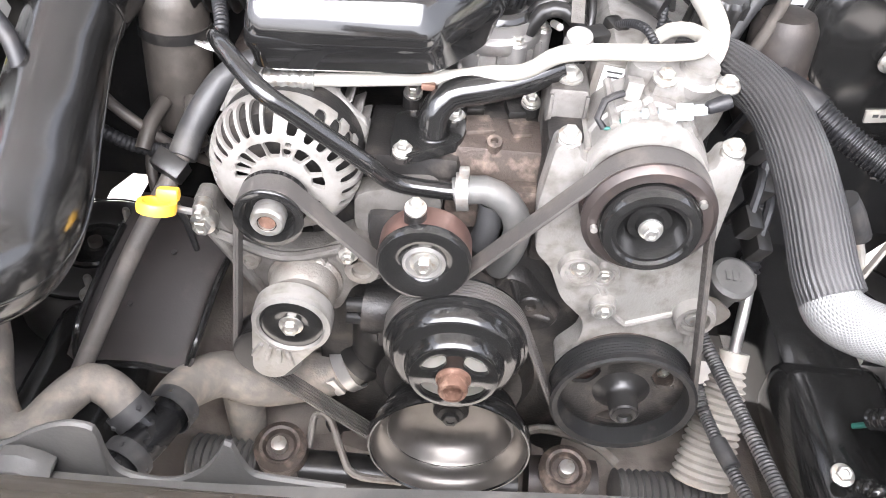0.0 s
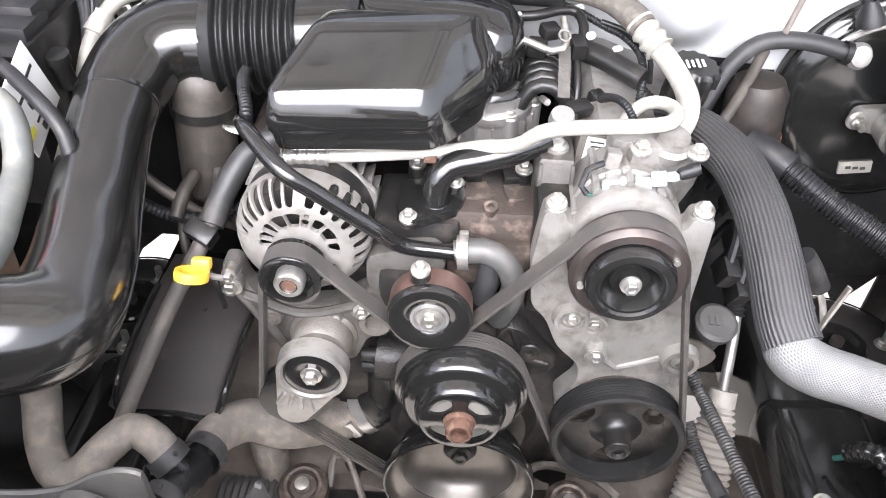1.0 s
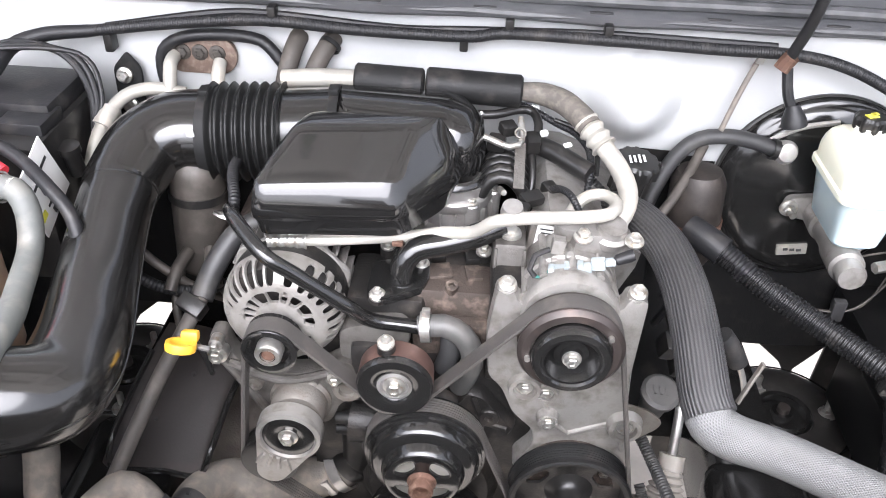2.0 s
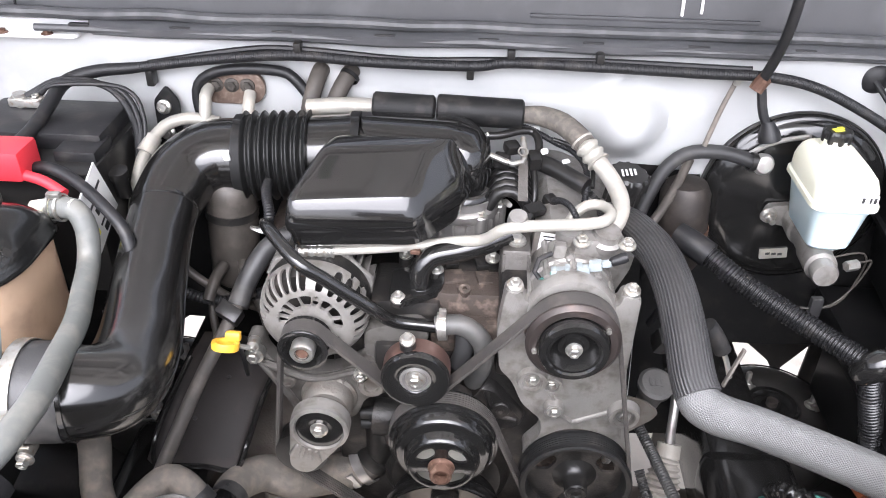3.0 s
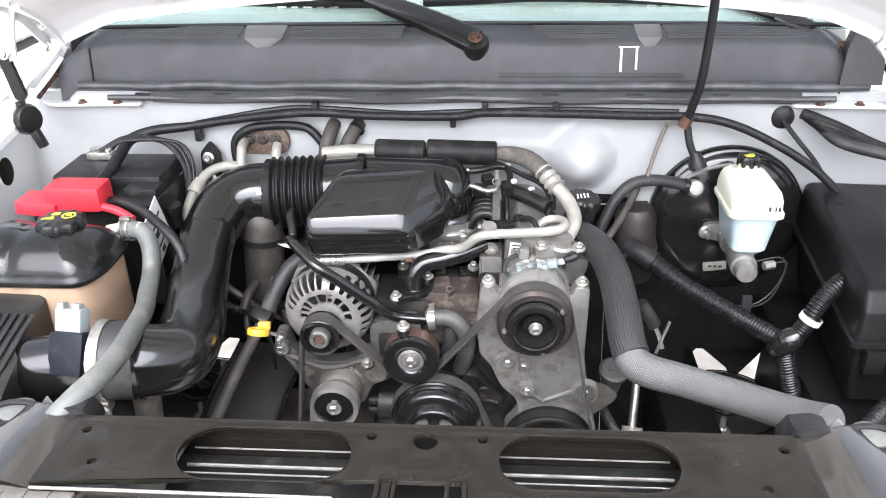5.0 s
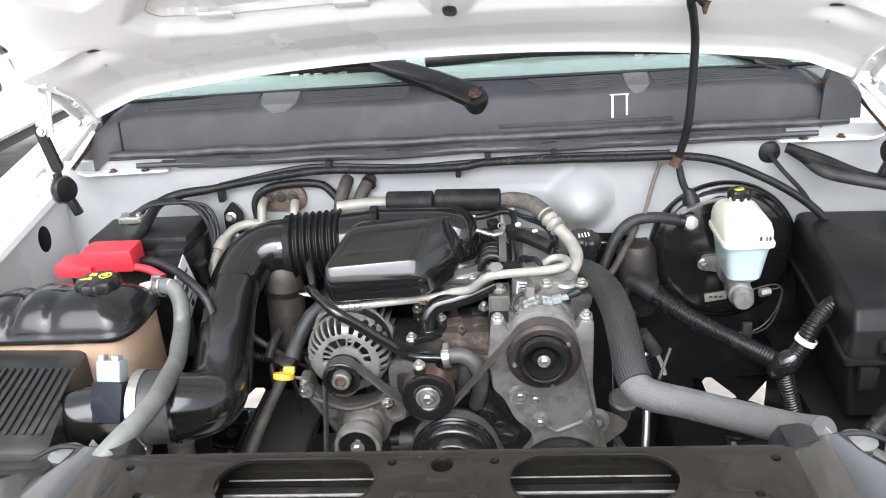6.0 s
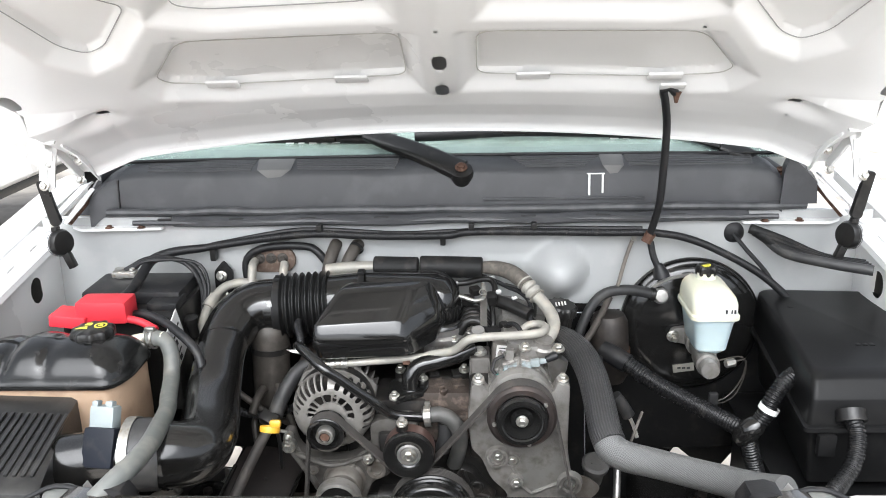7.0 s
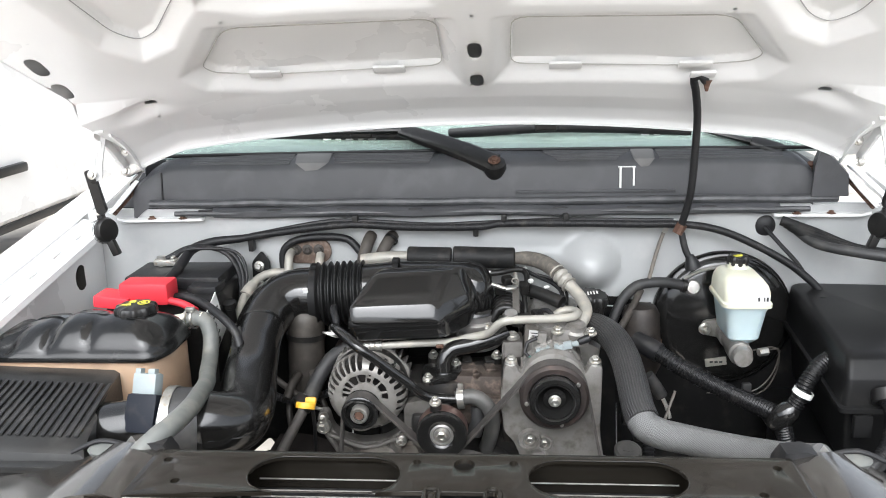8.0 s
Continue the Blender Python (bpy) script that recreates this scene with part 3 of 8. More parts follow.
def wiper(pivot, middle, elbow, tip, blade):
    w = thing("wiper", "black wiper arm and blade resting on the windshield", "wiper", pivot, group="wipers")
    p, m, e, t = Vector(pivot), Vector(middle), Vector(elbow), Vector(tip)
    bm = B()
    lathe(bm, [(0, -0.02), (0.02, -0.02), (0.026, 0.0), (0.024, 0.012), (0.014, 0.014), (0, 0.014)], p, (0, -0.5, 0.85), 20)
    part("hub", bm, satin_black, w)
    bm = B()
    bolt(bm, p + Vector((0, -0.010, 0.016)), (0, -0.5, 0.85), 0.009, 0.008)
    part("nut", bm, rusty, w, "rusty pivot nut")
    bm = B()
    tube(bm, [p + Vector((0, 0.002, 0.006)), p.lerp(m, 0.5) + Vector((0, 0, 0.004)), m, m.lerp(e, 0.6), e], [0.027, 0.026, 0.024, 0.022, 0.017], 16, flat=0.45, square=0.4, up=(0, -0.5, 0.86))
    part("arm", bm, satin_black, w)
    bm = B()
    tube(bm, [e, e.lerp(t, 0.35), t], [0.014, 0.010, 0.005], 10, flat=0.6)
    part("arm_extension", bm, satin_black, w)
    line = [Vector(q) for q in blade]
    bm = B()
    tube(bm, line, 0.008, 10, flat=1.5)
    bl = part("blade", bm, rubber, w)
    bm = B()
    c = line[len(line) // 2]
    box(bm, c + Vector((0, -0.004, 0.004)), (0.05, 0.02, 0.022), 0.006)
    part("coupling", bm, satin_black, bl)


# the hood, seen from below: inner panel with pockets, slots and holes over the outer skin
def hood_line(s):
    """Height profile along the hood; s metres from its rear lip."""
    pts = [(0.0, 0.936, 1.392), (0.015, 0.932, 1.405), (0.05, 0.905, 1.428), (0.10, 0.862, 1.454), (0.15, 0.822, 1.484), (0.25, 0.737, 1.537), (0.40, 0.609, 1.615), (1.35, -0.205, 2.10)]
    a = [p[0] for p in pts]
    return float(np.interp(s, a, [p[1] for p in pts])), float(np.interp(s, a, [p[2] for p in pts]))


def hood_point(x, s, lift=0.0):
    y, z = hood_line(s)
    u = (x - MID) / 0.76
    return Vector((x, y - 0.03 * u * u + lift * 0.5, z - (0.045 + 0.013 * max(0.0, 1 - s / 0.1)) * u * u - (0.03 * max(0, abs(u) - 0.85) / 0.15 if s < 0.2 else 0) + lift * 0.86))


def inside(poly, x, s):
    """Signed distance to a convex polygon: negative inside."""
    d = -1e9
    for (ax, ay), (bx, by) in zip(poly, poly[1:] + poly[:1]):
        ex, ey = bx - ax, by - ay
        d = max(d, ((x - ax) * ey - (s - ay) * ex) / math.hypot(ex, ey))
    return d


def soft_step(d, a, b):
    t = min(1, max(0, (d - a) / (b - a)))
    return t * t * (3 - 2 * t)


POCKETS = []
for sg in (-1, 1):
    for poly in ([(0.065, 0.186), (0.40, 0.190), (0.505, 0.218), (0.520, 0.243), (0.44, 0.362), (0.065, 0.346)],
                 [(0.095, 0.452), (0.355, 0.456), (0.41, 0.478), (0.34, 0.64), (0.095, 0.66)],
                 [(0.593, 0.355), (0.625, 0.39), (0.66, 0.56), (0.60, 0.60), (0.48, 0.49), (0.482, 0.475), (0.555, 0.375)]):
        q = [(MID + sg * a, b) for a, b in poly]
        POCKETS.append(q if sg > 0 else q[::-1])
HOLES = []
for sg in (-1, 1):
    HOLES += [(MID + sg * 0.65, 0.168, 0.013, 0.008), (MID + sg * 0.781, 0.343, 0.014, 0.030), (MID + sg * 0.782, 0.253, 0.014, 0.028), (MID + sg * 0.425, 0.41, 0.004, 0.004), (MID + sg * 0.65, 0.125, 0.003, 0.003)]
HOLES += [(MID, 0.172, 0.013, 0.027), (MID, 0.287, 0.013, 0.026), (MID, 0.40, 0.004, 0.004)]


def half_width(s):
    return min(0.865, 0.74 + 0.22 * s)


def hood():
    h = thing("hood", "open white hood, bare painted underside with pressed pockets", "hood", (MID, 0.93, 1.37))

    def depth(x, s):
        lift = 0.0
        for q in POCKETS:
            d = inside(q, x, s)
            if d < 0.05:
                lift = max(lift, 0.021 * (1 - soft_step(d, 0.0, 0.040)) + 0.012 * (1 - soft_step(d, -0.004, 0.002)))
        for sg in (-1, 1):
            e = math.hypot((x - MID - sg * 0.665) / 0.10, (s - 0.165) / 0.055)
            lift -= 0.014 * math.exp(-e * e) - 0.02 * math.exp(-(e * 2.2) ** 2)
        lift -= 0.010 * math.exp(-((x - MID) / 0.03) ** 2) * soft_step(s, 0.1, 0.2)
        return lift

    xs = list(np.linspace(MID - 0.865, MID + 0.865, 290))
    ss = list(np.linspace(0.0, 0.62, 112)) + list(np.linspace(0.64, 1.115, 22))
    bm = B()

    def point(x, s):
        x = MID + (x - MID) * half_width(s) / 0.865
        for hx, hs, a, b in HOLES:
            u, w = (x - hx) / a, (s - hs) / b
            k = (abs(u) ** 3 + abs(w) ** 3) ** (1 / 3)
            if 0.55 < k < 1.4:
                x, s = hx + u / k * a, hs + w / k * b
                break
        return hood_point(x, s, depth(x, s))

    def solid(x, s):
        x = MID + (x - MID) * half_width(s) / 0.865
        return all((abs((x - hx) / a) ** 3 + abs((s - hs) / b) ** 3) > 0.8 for hx, hs, a, b in HOLES)

    grid_sheet(bm, xs, ss, point, solid)
    part("inner_panel", bm, white_paint, h, sharp=50)
    bm = B()
    loft(bm, [[hood_point(x, s, -0.004) for x in np.linspace(MID - 0.738, MID + 0.738, 60)] + [hood_point(x, s, 0.055) for x in np.linspace(MID + 0.742, MID - 0.742, 60)] for s in (0.0, 0.004)])
    part("rear_lip", bm, white_paint, h)
    bm = B()
    grid_sheet(bm, list(np.linspace(-1, 1, 60)), list(np.linspace(0.0, 1.12, 60)), lambda u, s: hood_point(MID + u * (half_width(s) + 0.004), s, 0.055))
    for sg in (-1, 1):
        grid_sheet(bm, [0, 1], list(np.linspace(0.0, 1.12, 60)), lambda k, s: hood_point(MID + sg * (half_width(s) + 0.002), s, 0.055 * k))
    part("outer_skin", bm, white_paint, h)
    for sg in (-1, 1):
        for a, s in ((0.169, 0.193), (0.407, 0.207)):
            bm = B()
            c = hood_point(MID + sg * a, s, 0.012)
            box(bm, c, (0.062, 0.022, 0.006), 0.002, (-32, 0, 0))
            part("tab", bm, white_paint, h)
        bm = B()
        loft(bm, [[hood_point(x, q, lift) for x, q in (POCKETS[4] if sg > 0 else POCKETS[1])] for lift in (0.0345, 0.0365)])
        part("liner", bm, hood_liner, h, "grey liner in a front pocket")
        for k, q in enumerate(POCKETS[3:6] if sg > 0 else POCKETS[0:3]):
            bm = B()
            pts = [hood_point(x, s, 0.0195) for x, s in rounded(q, 0.03, 4)]
            tube(bm, pts + [pts[0]], 0.0010, 6, step=0.03, smooth=False)
            part("sealer_bead", bm, hood_liner if k else sealer, h, "thin grey sealer bead round a pocket")


def hinge(side):
    w = "white pressed-steel two-arm hinge of the hood with black strut"
    at = lambda d, y, z: Vector((MID + side * d, y, z))
    h = thing("hinge_assembly", w, "hinge", at(0.80, 0.85, 1.2), group="hood hinges")
    bm = B()
    plate(bm, rounded([(0.762, 1.412), (0.798, 1.412), (0.806, 1.372), (0.818, 1.335), (0.822, 1.305), (0.808, 1.295), (0.790, 1.302), (0.786, 1.335), (0.776, 1.372)], 0.008), [ring(0.007, 12, (0.796, 1.352))], at(0, 0.823, 0), (side, 0, 0), (0, 0, 1), 0.005)
    part("front_arm", bm, white_paint, h)
    for z in (1.338, 1.37):
        bm = B()
        tube(bm, [at(0.783 + (1.37 - z) * 0.5, 0.8165, z - 0.01), at(0.780 + (1.37 - z) * 0.5, 0.8165, z + 0.012)], 0.0025, 8)
        part("pressed_rib", bm, white_paint, h)
    bm = B()
    loft(bm, [[at(d + o[0], y, z + o[1]) for o in ((-0.022, 0.016), (0.018, 0.016), (0.020, -0.012), (0.014, -0.012), (0.012, 0.010), (-0.016, 0.010), (-0.018, -0.010), (-0.022, -0.010))] for d, y, z in ((0.772, 0.805, 1.402), (0.765, 0.845, 1.375), (0.764, 0.89, 1.335), (0.766, 0.93, 1.305))])
    part("rear_arm", bm, white_paint, h)
    bm = B()
    box(bm, at(0.776, 0.80, 1.413), (0.044, 0.04, 0.006), 0.002, (30, 0, 0))
    part("pad", bm, white_paint, h)
    bm = B()
    loft(bm, [[at(0.768, 0.94, 1.292), at(0.798, 0.94, 1.280), at(0.798, 0.946, 1.276), at(0.768, 0.946, 1.288)], [at(0.812, 0.87, 1.240), at(0.842, 0.87, 1.225), at(0.842, 0.878, 1.221), at(0.812, 0.878, 1.236)], [at(0.822, 0.86, 1.21), at(0.852, 0.86, 1.20), at(0.852, 0.868, 1.196), at(0.822, 0.868, 1.206)]])
    part("base_plate", bm, white_paint, h)
    for d, y, z in ((0.806, 0.818, 1.312), (0.755, 0.875, 1.352), (0.782, 0.92, 1.302), (0.825, 0.862, 1.222)):
        bm = B()
        bolt(bm, at(d, y - 0.004, z), (0, -1, 0.3), 0.007, 0.007)
        part("bolt", bm, zinc, h)
    bm = B()
    plate(bm, rounded([(0.828, 1.318), (0.812, 1.322), (0.804, 1.300), (0.790, 1.232), (0.800, 1.222), (0.812, 1.228), (0.824, 1.295)], 0.006), [], at(0, 0.822, 0), (side, 0, 0), (0, 0, 1), 0.012, 0.003)
    part("link", bm, satin_black, h, "black link rod")
    bm = B()
    tube(bm, [at(0.768, 0.935, 1.276), at(0.786, 0.905, 1.248), at(0.808, 0.872, 1.216)], [0.007, 0.010, 0.007], 12, flat=0.45)
    part("rear_link", bm, white_paint, h, "white rear link")
    bm = B()
    tube(bm, [at(0.772, 0.945, 1.262), at(0.790, 0.915, 1.236), at(0.806, 0.885, 1.212)], 0.0055, 10)
    part("torsion_rod", bm, rusty, h, "rust-brown rod")
    bm = B()
    lathe(bm, [(0, -0.012), (0.021, -0.012), (0.026, -0.006), (0.027, 0.004), (0.024, 0.011), (0.010, 0.013), (0, 0.013)], at(0.792, 0.812, 1.193), (-side * 0.92, -0.38, 0.1), 26)
    for k in range(3):
        lathe(bm, [(0.028, -0.001), (0.0285, 0.0), (0.028, 0.001)], at(0.792, 0.812, 1.193) + Vector((-side * 0.92, -0.38, 0.1)) * (0.004 * k - 0.006), (-side * 0.92, -0.38, 0.1), 26)
    part("spring_drum", bm, satin_black, h, "round black spring drum")
    bm = B()
    box(bm, at(0.778, 0.812, 1.155), (0.016, 0.016, 0.035), 0.004, (0, 20 * side, 0))
    part("foot", bm, satin_black, h)
    bm = B()
    tube(bm, [at(0.800, 0.815, 1.226), at(0.797, 0.813, 1.205)], 0.009, 10)
    part("shank", bm, satin_black, h)


def support():
    s = thing("radiator_support", "brown-black enamelled radiator support panel with two long slots", "radiator support", (MID, 0.1, 0.9))
    bm = B()
    outline = rounded([(-0.42, 0.163), (0.42, 0.163), (0.42, 0.045), (0.085, 0.045), (0.082, -0.06), (-0.082, -0.06), (-0.085, 0.045), (-0.42, 0.045)], 0.004)
    holes = [rrect(0.197, 0.086, 0.0425, (-0.178, 0.106), 8), rrect(0.197, 0.086, 0.0425, (0.180, 0.106), 8), ring(0.0135, 24, (0.0, 0.134))]
    holes += [ring(0.0055, 14, (x, y)) for x, y in ((-0.395, 0.136), (0.395, 0.137), (-0.062, 0.139), (0.064, 0.139), (-0.365, 0.084), (0.36, 0.075), (0.0, 0.02))]
    holes += [rrect(0.010, 0.05, 0.005, (x, 0.045)) for x in (-0.036, 0.038)]
    plate(bm, outline, holes, (MID, 0, 1.036), (1, 0, 0), (0, 1, 0), 0.006, 0.0015)
    for y, z in ((0.163, 1.009), (0.045, 1.008)):
        for a, b in (((-0.42, 0.42),) if y > 0.1 else ((-0.418, -0.086), (0.086, 0.418))):
            box(bm, (MID + (a + b) / 2, y, z), (b - a, 0.004, 0.062), 0.001)
    panel = part("panel", bm, support_paint, s)
    for x in (-0.178, 0.18):
        bm = B()
        loop_pts = [Vector((MID + a, b, 1.0415)) for a, b in rrect(0.197, 0.086, 0.0425, (x, 0.106), 8)]
        tube(bm, loop_pts + [loop_pts[0]], 0.0013, 8, smooth=False)
        part("rolled_edge", bm, support_paint, s)
    for x in (-0.036, 0.038):
        bm = B()
        pts = [Vector((MID + a, b, 1.043)) for a, b in rrect(0.018, 0.058, 0.009, (x, 0.045))]
        tube(bm, pts + [pts[0]], 0.003, 8, smooth=False)
        part("rib", bm, support_paint, s)
    for sg in (-1, 1):
        bm = B()
        prof = lambda d, z, y0, y1: [Vector((MID + sg * d, y1, z - 0.05)), Vector((MID + sg * d, y1, z)), Vector((MID + sg * d, (y0 + y1) / 2, z + 0.004)), Vector((MID + sg * d, y0, z)), Vector((MID + sg * d, y0, z - 0.05))]
        loft(bm, [prof(0.4195, 1.0365, 0.046, 0.163), prof(0.43, 1.040, 0.046, 0.166), prof(0.45, 1.044, 0.048, 0.175), prof(0.49, 1.040, 0.045, 0.185), prof(0.54, 1.015, 0.03, 0.18), prof(0.60, 1.0, 0.02, 0.17), prof(0.80, 0.97, 0.0, 0.17)])
        part("end_cap", bm, cap_enamel, s, "scuffed end cap")
        for k in range(4):
            bm = B()
            box(bm, (MID + sg * (0.378 + 0.0262 * k), 0.036, 1.034), (0.0258, 0.012, 0.007), 0.002)
            part("pad", bm, grimy_alloy, s, "pale grey ribbed pad")
        bm = B()
        lathe(bm, [(0, 0.0), (0.020, 0.0), (0.022, 0.005), (0.014, 0.009), (0, 0.010)], (MID + sg * 0.505, 0.178, 1.030), (0, 0, 1), 24)
        part("rubber_mount", bm, grey_rubber, s)
        bm = B()
        loft(bm, [[Vector((MID + sg * d, 0.165, z)), Vector((MID + sg * d, 0.195, z)), Vector((MID + sg * d, 0.197, z - 0.012)), Vector((MID + sg * d, 0.165, z - 0.012))] for d, z in ((0.405, 1.030), (0.415, 1.046), (0.44, 1.049), (0.455, 1.044), (0.462, 1.030))])
        part("hose_saddle", bm, rubber, s)
        bm = B()
        loft(bm, [[Vector((MID + sg * (0.470 + a), 0.186, 1.032)), Vector((MID + sg * (0.470 + a), 0.192, 1.032)), Vector((MID + sg * (0.474 + a), 0.190, z)), Vector((MID + sg * (0.472 + a), 0.187, z))] for a, z in ((-0.010, 1.036), (-0.004, 1.047), (0.004, 1.038))])
        part("clip", bm, bright_alloy, s, "small pale clip")
        bm = B()
        tube(bm, [(MID + sg * 0.47, 0.185, 1.034), (MID + sg * 0.51, 0.180, 1.044), (MID + sg * 0.55, 0.172, 1.030)], 0.0035, 8)
        part("strap", bm, rubber, s)
        for y, z, r in ((0.125, 1.004, 0.0022), (0.152, 1.006, 0.0011), (0.112, 1.004, 0.0012)):
            bm = B()
            tube(bm, [(MID + sg * 0.082, y, z), (MID + sg * 0.278, y, z)], r, 8)
            part("cross_rod", bm, cast_alloy, s, "bright bar seen through the slot")
    for a, b in ((-0.415, -0.09), (0.09, 0.415)):
        for y, z, r in ((0.0425, 1.0405, 0.0022), (0.030, 1.012, 0.0030)):
            bm = B()
            tube(bm, [(MID + a, y, z), (MID + b, y, z)], r, 10)
            part("front_bead", bm, polished, s, "bright worn front edge")
    bm = B()
    loft(bm, [[Vector((x, 0.160, 0.988)), Vector((x, 0.13, 0.988)), Vector((x, 0.10, 0.986)), Vector((x, 0.05, 0.984)), Vector((x, 0.05, 0.980)), Vector((x, 0.160, 0.980))] for x in (MID - 0.30, MID + 0.30)])
    part("baffle", bm, matt_black, s, "dark plastic baffle under the slots")
    rad = thing("radiator", "radiator core with fine fins below the support", "radiator", (MID, 0.05, 0.35))
    bm = B()
    box(bm, (MID, 0.03, 0.70), (0.80, 0.02, 0.56), 0.003)
    part("core", bm, fin_metal, rad)
    # added black slab that fills the gap at the core with darkness, hiding the ground
    bm = B()
    box(bm, (MID, 0.015, 0.972), (0.82, 0.10, 0.012), 0.003)
    part("dark_backing", bm, satin_black, rad)
    bm = B()
    for k in range(110):
        for sg in (-1, 1):
            x = MID + sg * (0.075 + 0.003 * k)
            box(bm, (x, 0.012, 0.985), (0.0011, 0.03, 0.012))
    fins = part("fins", bm, fin_metal, rad)
    fins["kind"] = "stuff"
    bm = B()
    for sg in (-1, 1):
        tube(bm, [(MID + sg * 0.075, 0.034, 1.0), (MID + sg * 0.40, 0.034, 1.0)], 0.007, 10)
        tube(bm, [(MID + sg * 0.075, -0.012, 0.99), (MID + sg * 0.40, -0.012, 0.99)], 0.007, 10)
    part("header_tube", bm, polished, rad)
    bm = B()
    box(bm, (MID, 0.21, 0.62), (0.84, 0.07, 0.44), 0.02)
    part("end_tank", bm, satin_black, rad)
    sh = thing("fan_shroud", "dark grey plastic radiator fan shroud with broken tabs", "fan shroud", (MID, 0.27, 0.4))
    bm = B()
    loft(bm, [[Vector((x, 0.215, 0.80)), Vector((x, 0.215, 0.868)), Vector((x, 0.235, 0.872)), Vector((x, 0.285 + 0.01 * math.sin(x * 7), 0.862)), Vector((x, 0.292 + 0.01 * math.sin(x * 7), 0.85)), Vector((x, 0.288, 0.60)), Vector((x, 0.27, 0.60))] for x in np.linspace(-0.40, 0.44, 40)])
    part("frame", bm, shroud_grey, sh)
    # torn upper lip: two deep bowls between low crests, thickened along the torn edge
    crest = [(-0.46, 0.862), (-0.36, 0.868), (-0.312, 0.876), (-0.281, 0.895), (-0.257, 0.907), (-0.238, 0.908), (-0.233, 0.900), (-0.2315, 0.874), (-0.226, 0.856), (-0.210, 0.848), (-0.184, 0.848), (-0.160, 0.863), (-0.146, 0.884), (-0.139, 0.900), (-0.134, 0.897), (-0.129, 0.876), (-0.122, 0.861), (-0.108, 0.857), (-0.05, 0.857)]
    edge = glide([Vector((x, 0.287 + 0.002 * math.sin(x * 40), z)) for x, z in crest], 0.006)
    bm = B()
    loft(bm, [[Vector((p.x, p.y + 0.004, 0.83)), Vector((p.x, p.y + 0.003, p.z)), Vector((p.x, p.y, p.z + 0.0015)), Vector((p.x, p.y - 0.003, p.z)), Vector((p.x, p.y - 0.008, 0.83))] for p in edge])
    part("torn_lip", bm, shroud_grey, sh)
    bm = B()
    loft(bm, [[Vector((x, 0.262, 0.866)), Vector((x, 0.280, 0.868)), Vector((x, 0.282, z)), Vector((x, 0.272, z + 0.001)), Vector((x, 0.262, z - 0.006))] for x, z in ((-0.315, 0.872), (-0.305, 0.882), (-0.290, 0.884), (-0.276, 0.878), (-0.268, 0.871))])
    part("scoop", bm, shroud_grey, sh, "broken grey scoop with pale scuffs")


ground()
neighbour_house()
firewall()
for s in (-1, 1):
    fender(s)
cowl()
windshield()
wiper((0.085, 0.945, 1.296), (-0.017, 0.99, 1.338), (-0.126, 1.035, 1.368), (-0.429, 1.045, 1.364), [(-0.60, 1.05, 1.352), (-0.43, 1.05, 1.360), (-0.22, 1.05, 1.356), (-0.06, 1.05, 1.353)])
wiper((0.762, 0.990, 1.268), (0.70, 0.990, 1.313), (0.640, 1.005, 1.335), (0.545, 1.035, 1.356), [(-0.02, 1.055, 1.356), (0.09, 1.052, 1.362), (0.20, 1.048, 1.367), (0.36, 1.045, 1.364), (0.52, 1.04, 1.357)])
hood()
for s in (-1, 1):
    hinge(s)
support()

# ---- engine front: pulleys, belt, brackets ----
BELT_Y, BELT_W = 0.540, 0.024
DRIVE = [  # x, z, radius, turning sense along the belt
    (-0.157, 0.915, 0.032, 1), (-0.173, 0.720, 0.037, 1), (0.035, 0.590, 0.078, 1), (0.031, 0.755, 0.076, -1),
    (0.225, 0.686, 0.080, 1), (0.194, 0.952, 0.060, 1), (-0.008, 0.876, 0.046, -1)]


def belt_path():
    """Tangents and arcs round the pulleys, as a closed run of (x, z)."""
    n = len(DRIVE)
    legs = []
    for i in range(n):
        (x1, z1, r1, s1), (x2, z2, r2, s2) = DRIVE[i], DRIVE[(i + 1) % n]
        d = math.hypot(x2 - x1, z2 - z1)
        th = math.atan2(z2 - z1, x2 - x1) - math.asin((s2 * r2 - s1 * r1) / d)
        nl = (-math.sin(th), math.cos(th))
        legs.append(((x1 - s1 * r1 * nl[0], z1 - s1 * r1 * nl[1]), (x2 - s2 * r2 * nl[0], z2 - s2 * r2 * nl[1])))
    out = []
    for i in range(n):
        (a, b), (c, _) = legs[i], legs[(i + 1) % n]
        x, z, r, s = DRIVE[(i + 1) % n]
        out += [(a[0] + (b[0] - a[0]) * k / 12, a[1] + (b[1] - a[1]) * k / 12) for k in range(12)]
        t0, t1 = math.atan2(b[1] - z, b[0] - x), math.atan2(c[1] - z, c[0] - x)
        while (t1 - t0) * s < 0:
            t1 += 2 * math.pi * s
        m = max(2, int(abs(t1 - t0) / 0.12))
        out += [(x + r * math.cos(t0 + (t1 - t0) * k / m), z + r * math.sin(t0 + (t1 - t0) * k / m)) for k in range(m)]
    return out


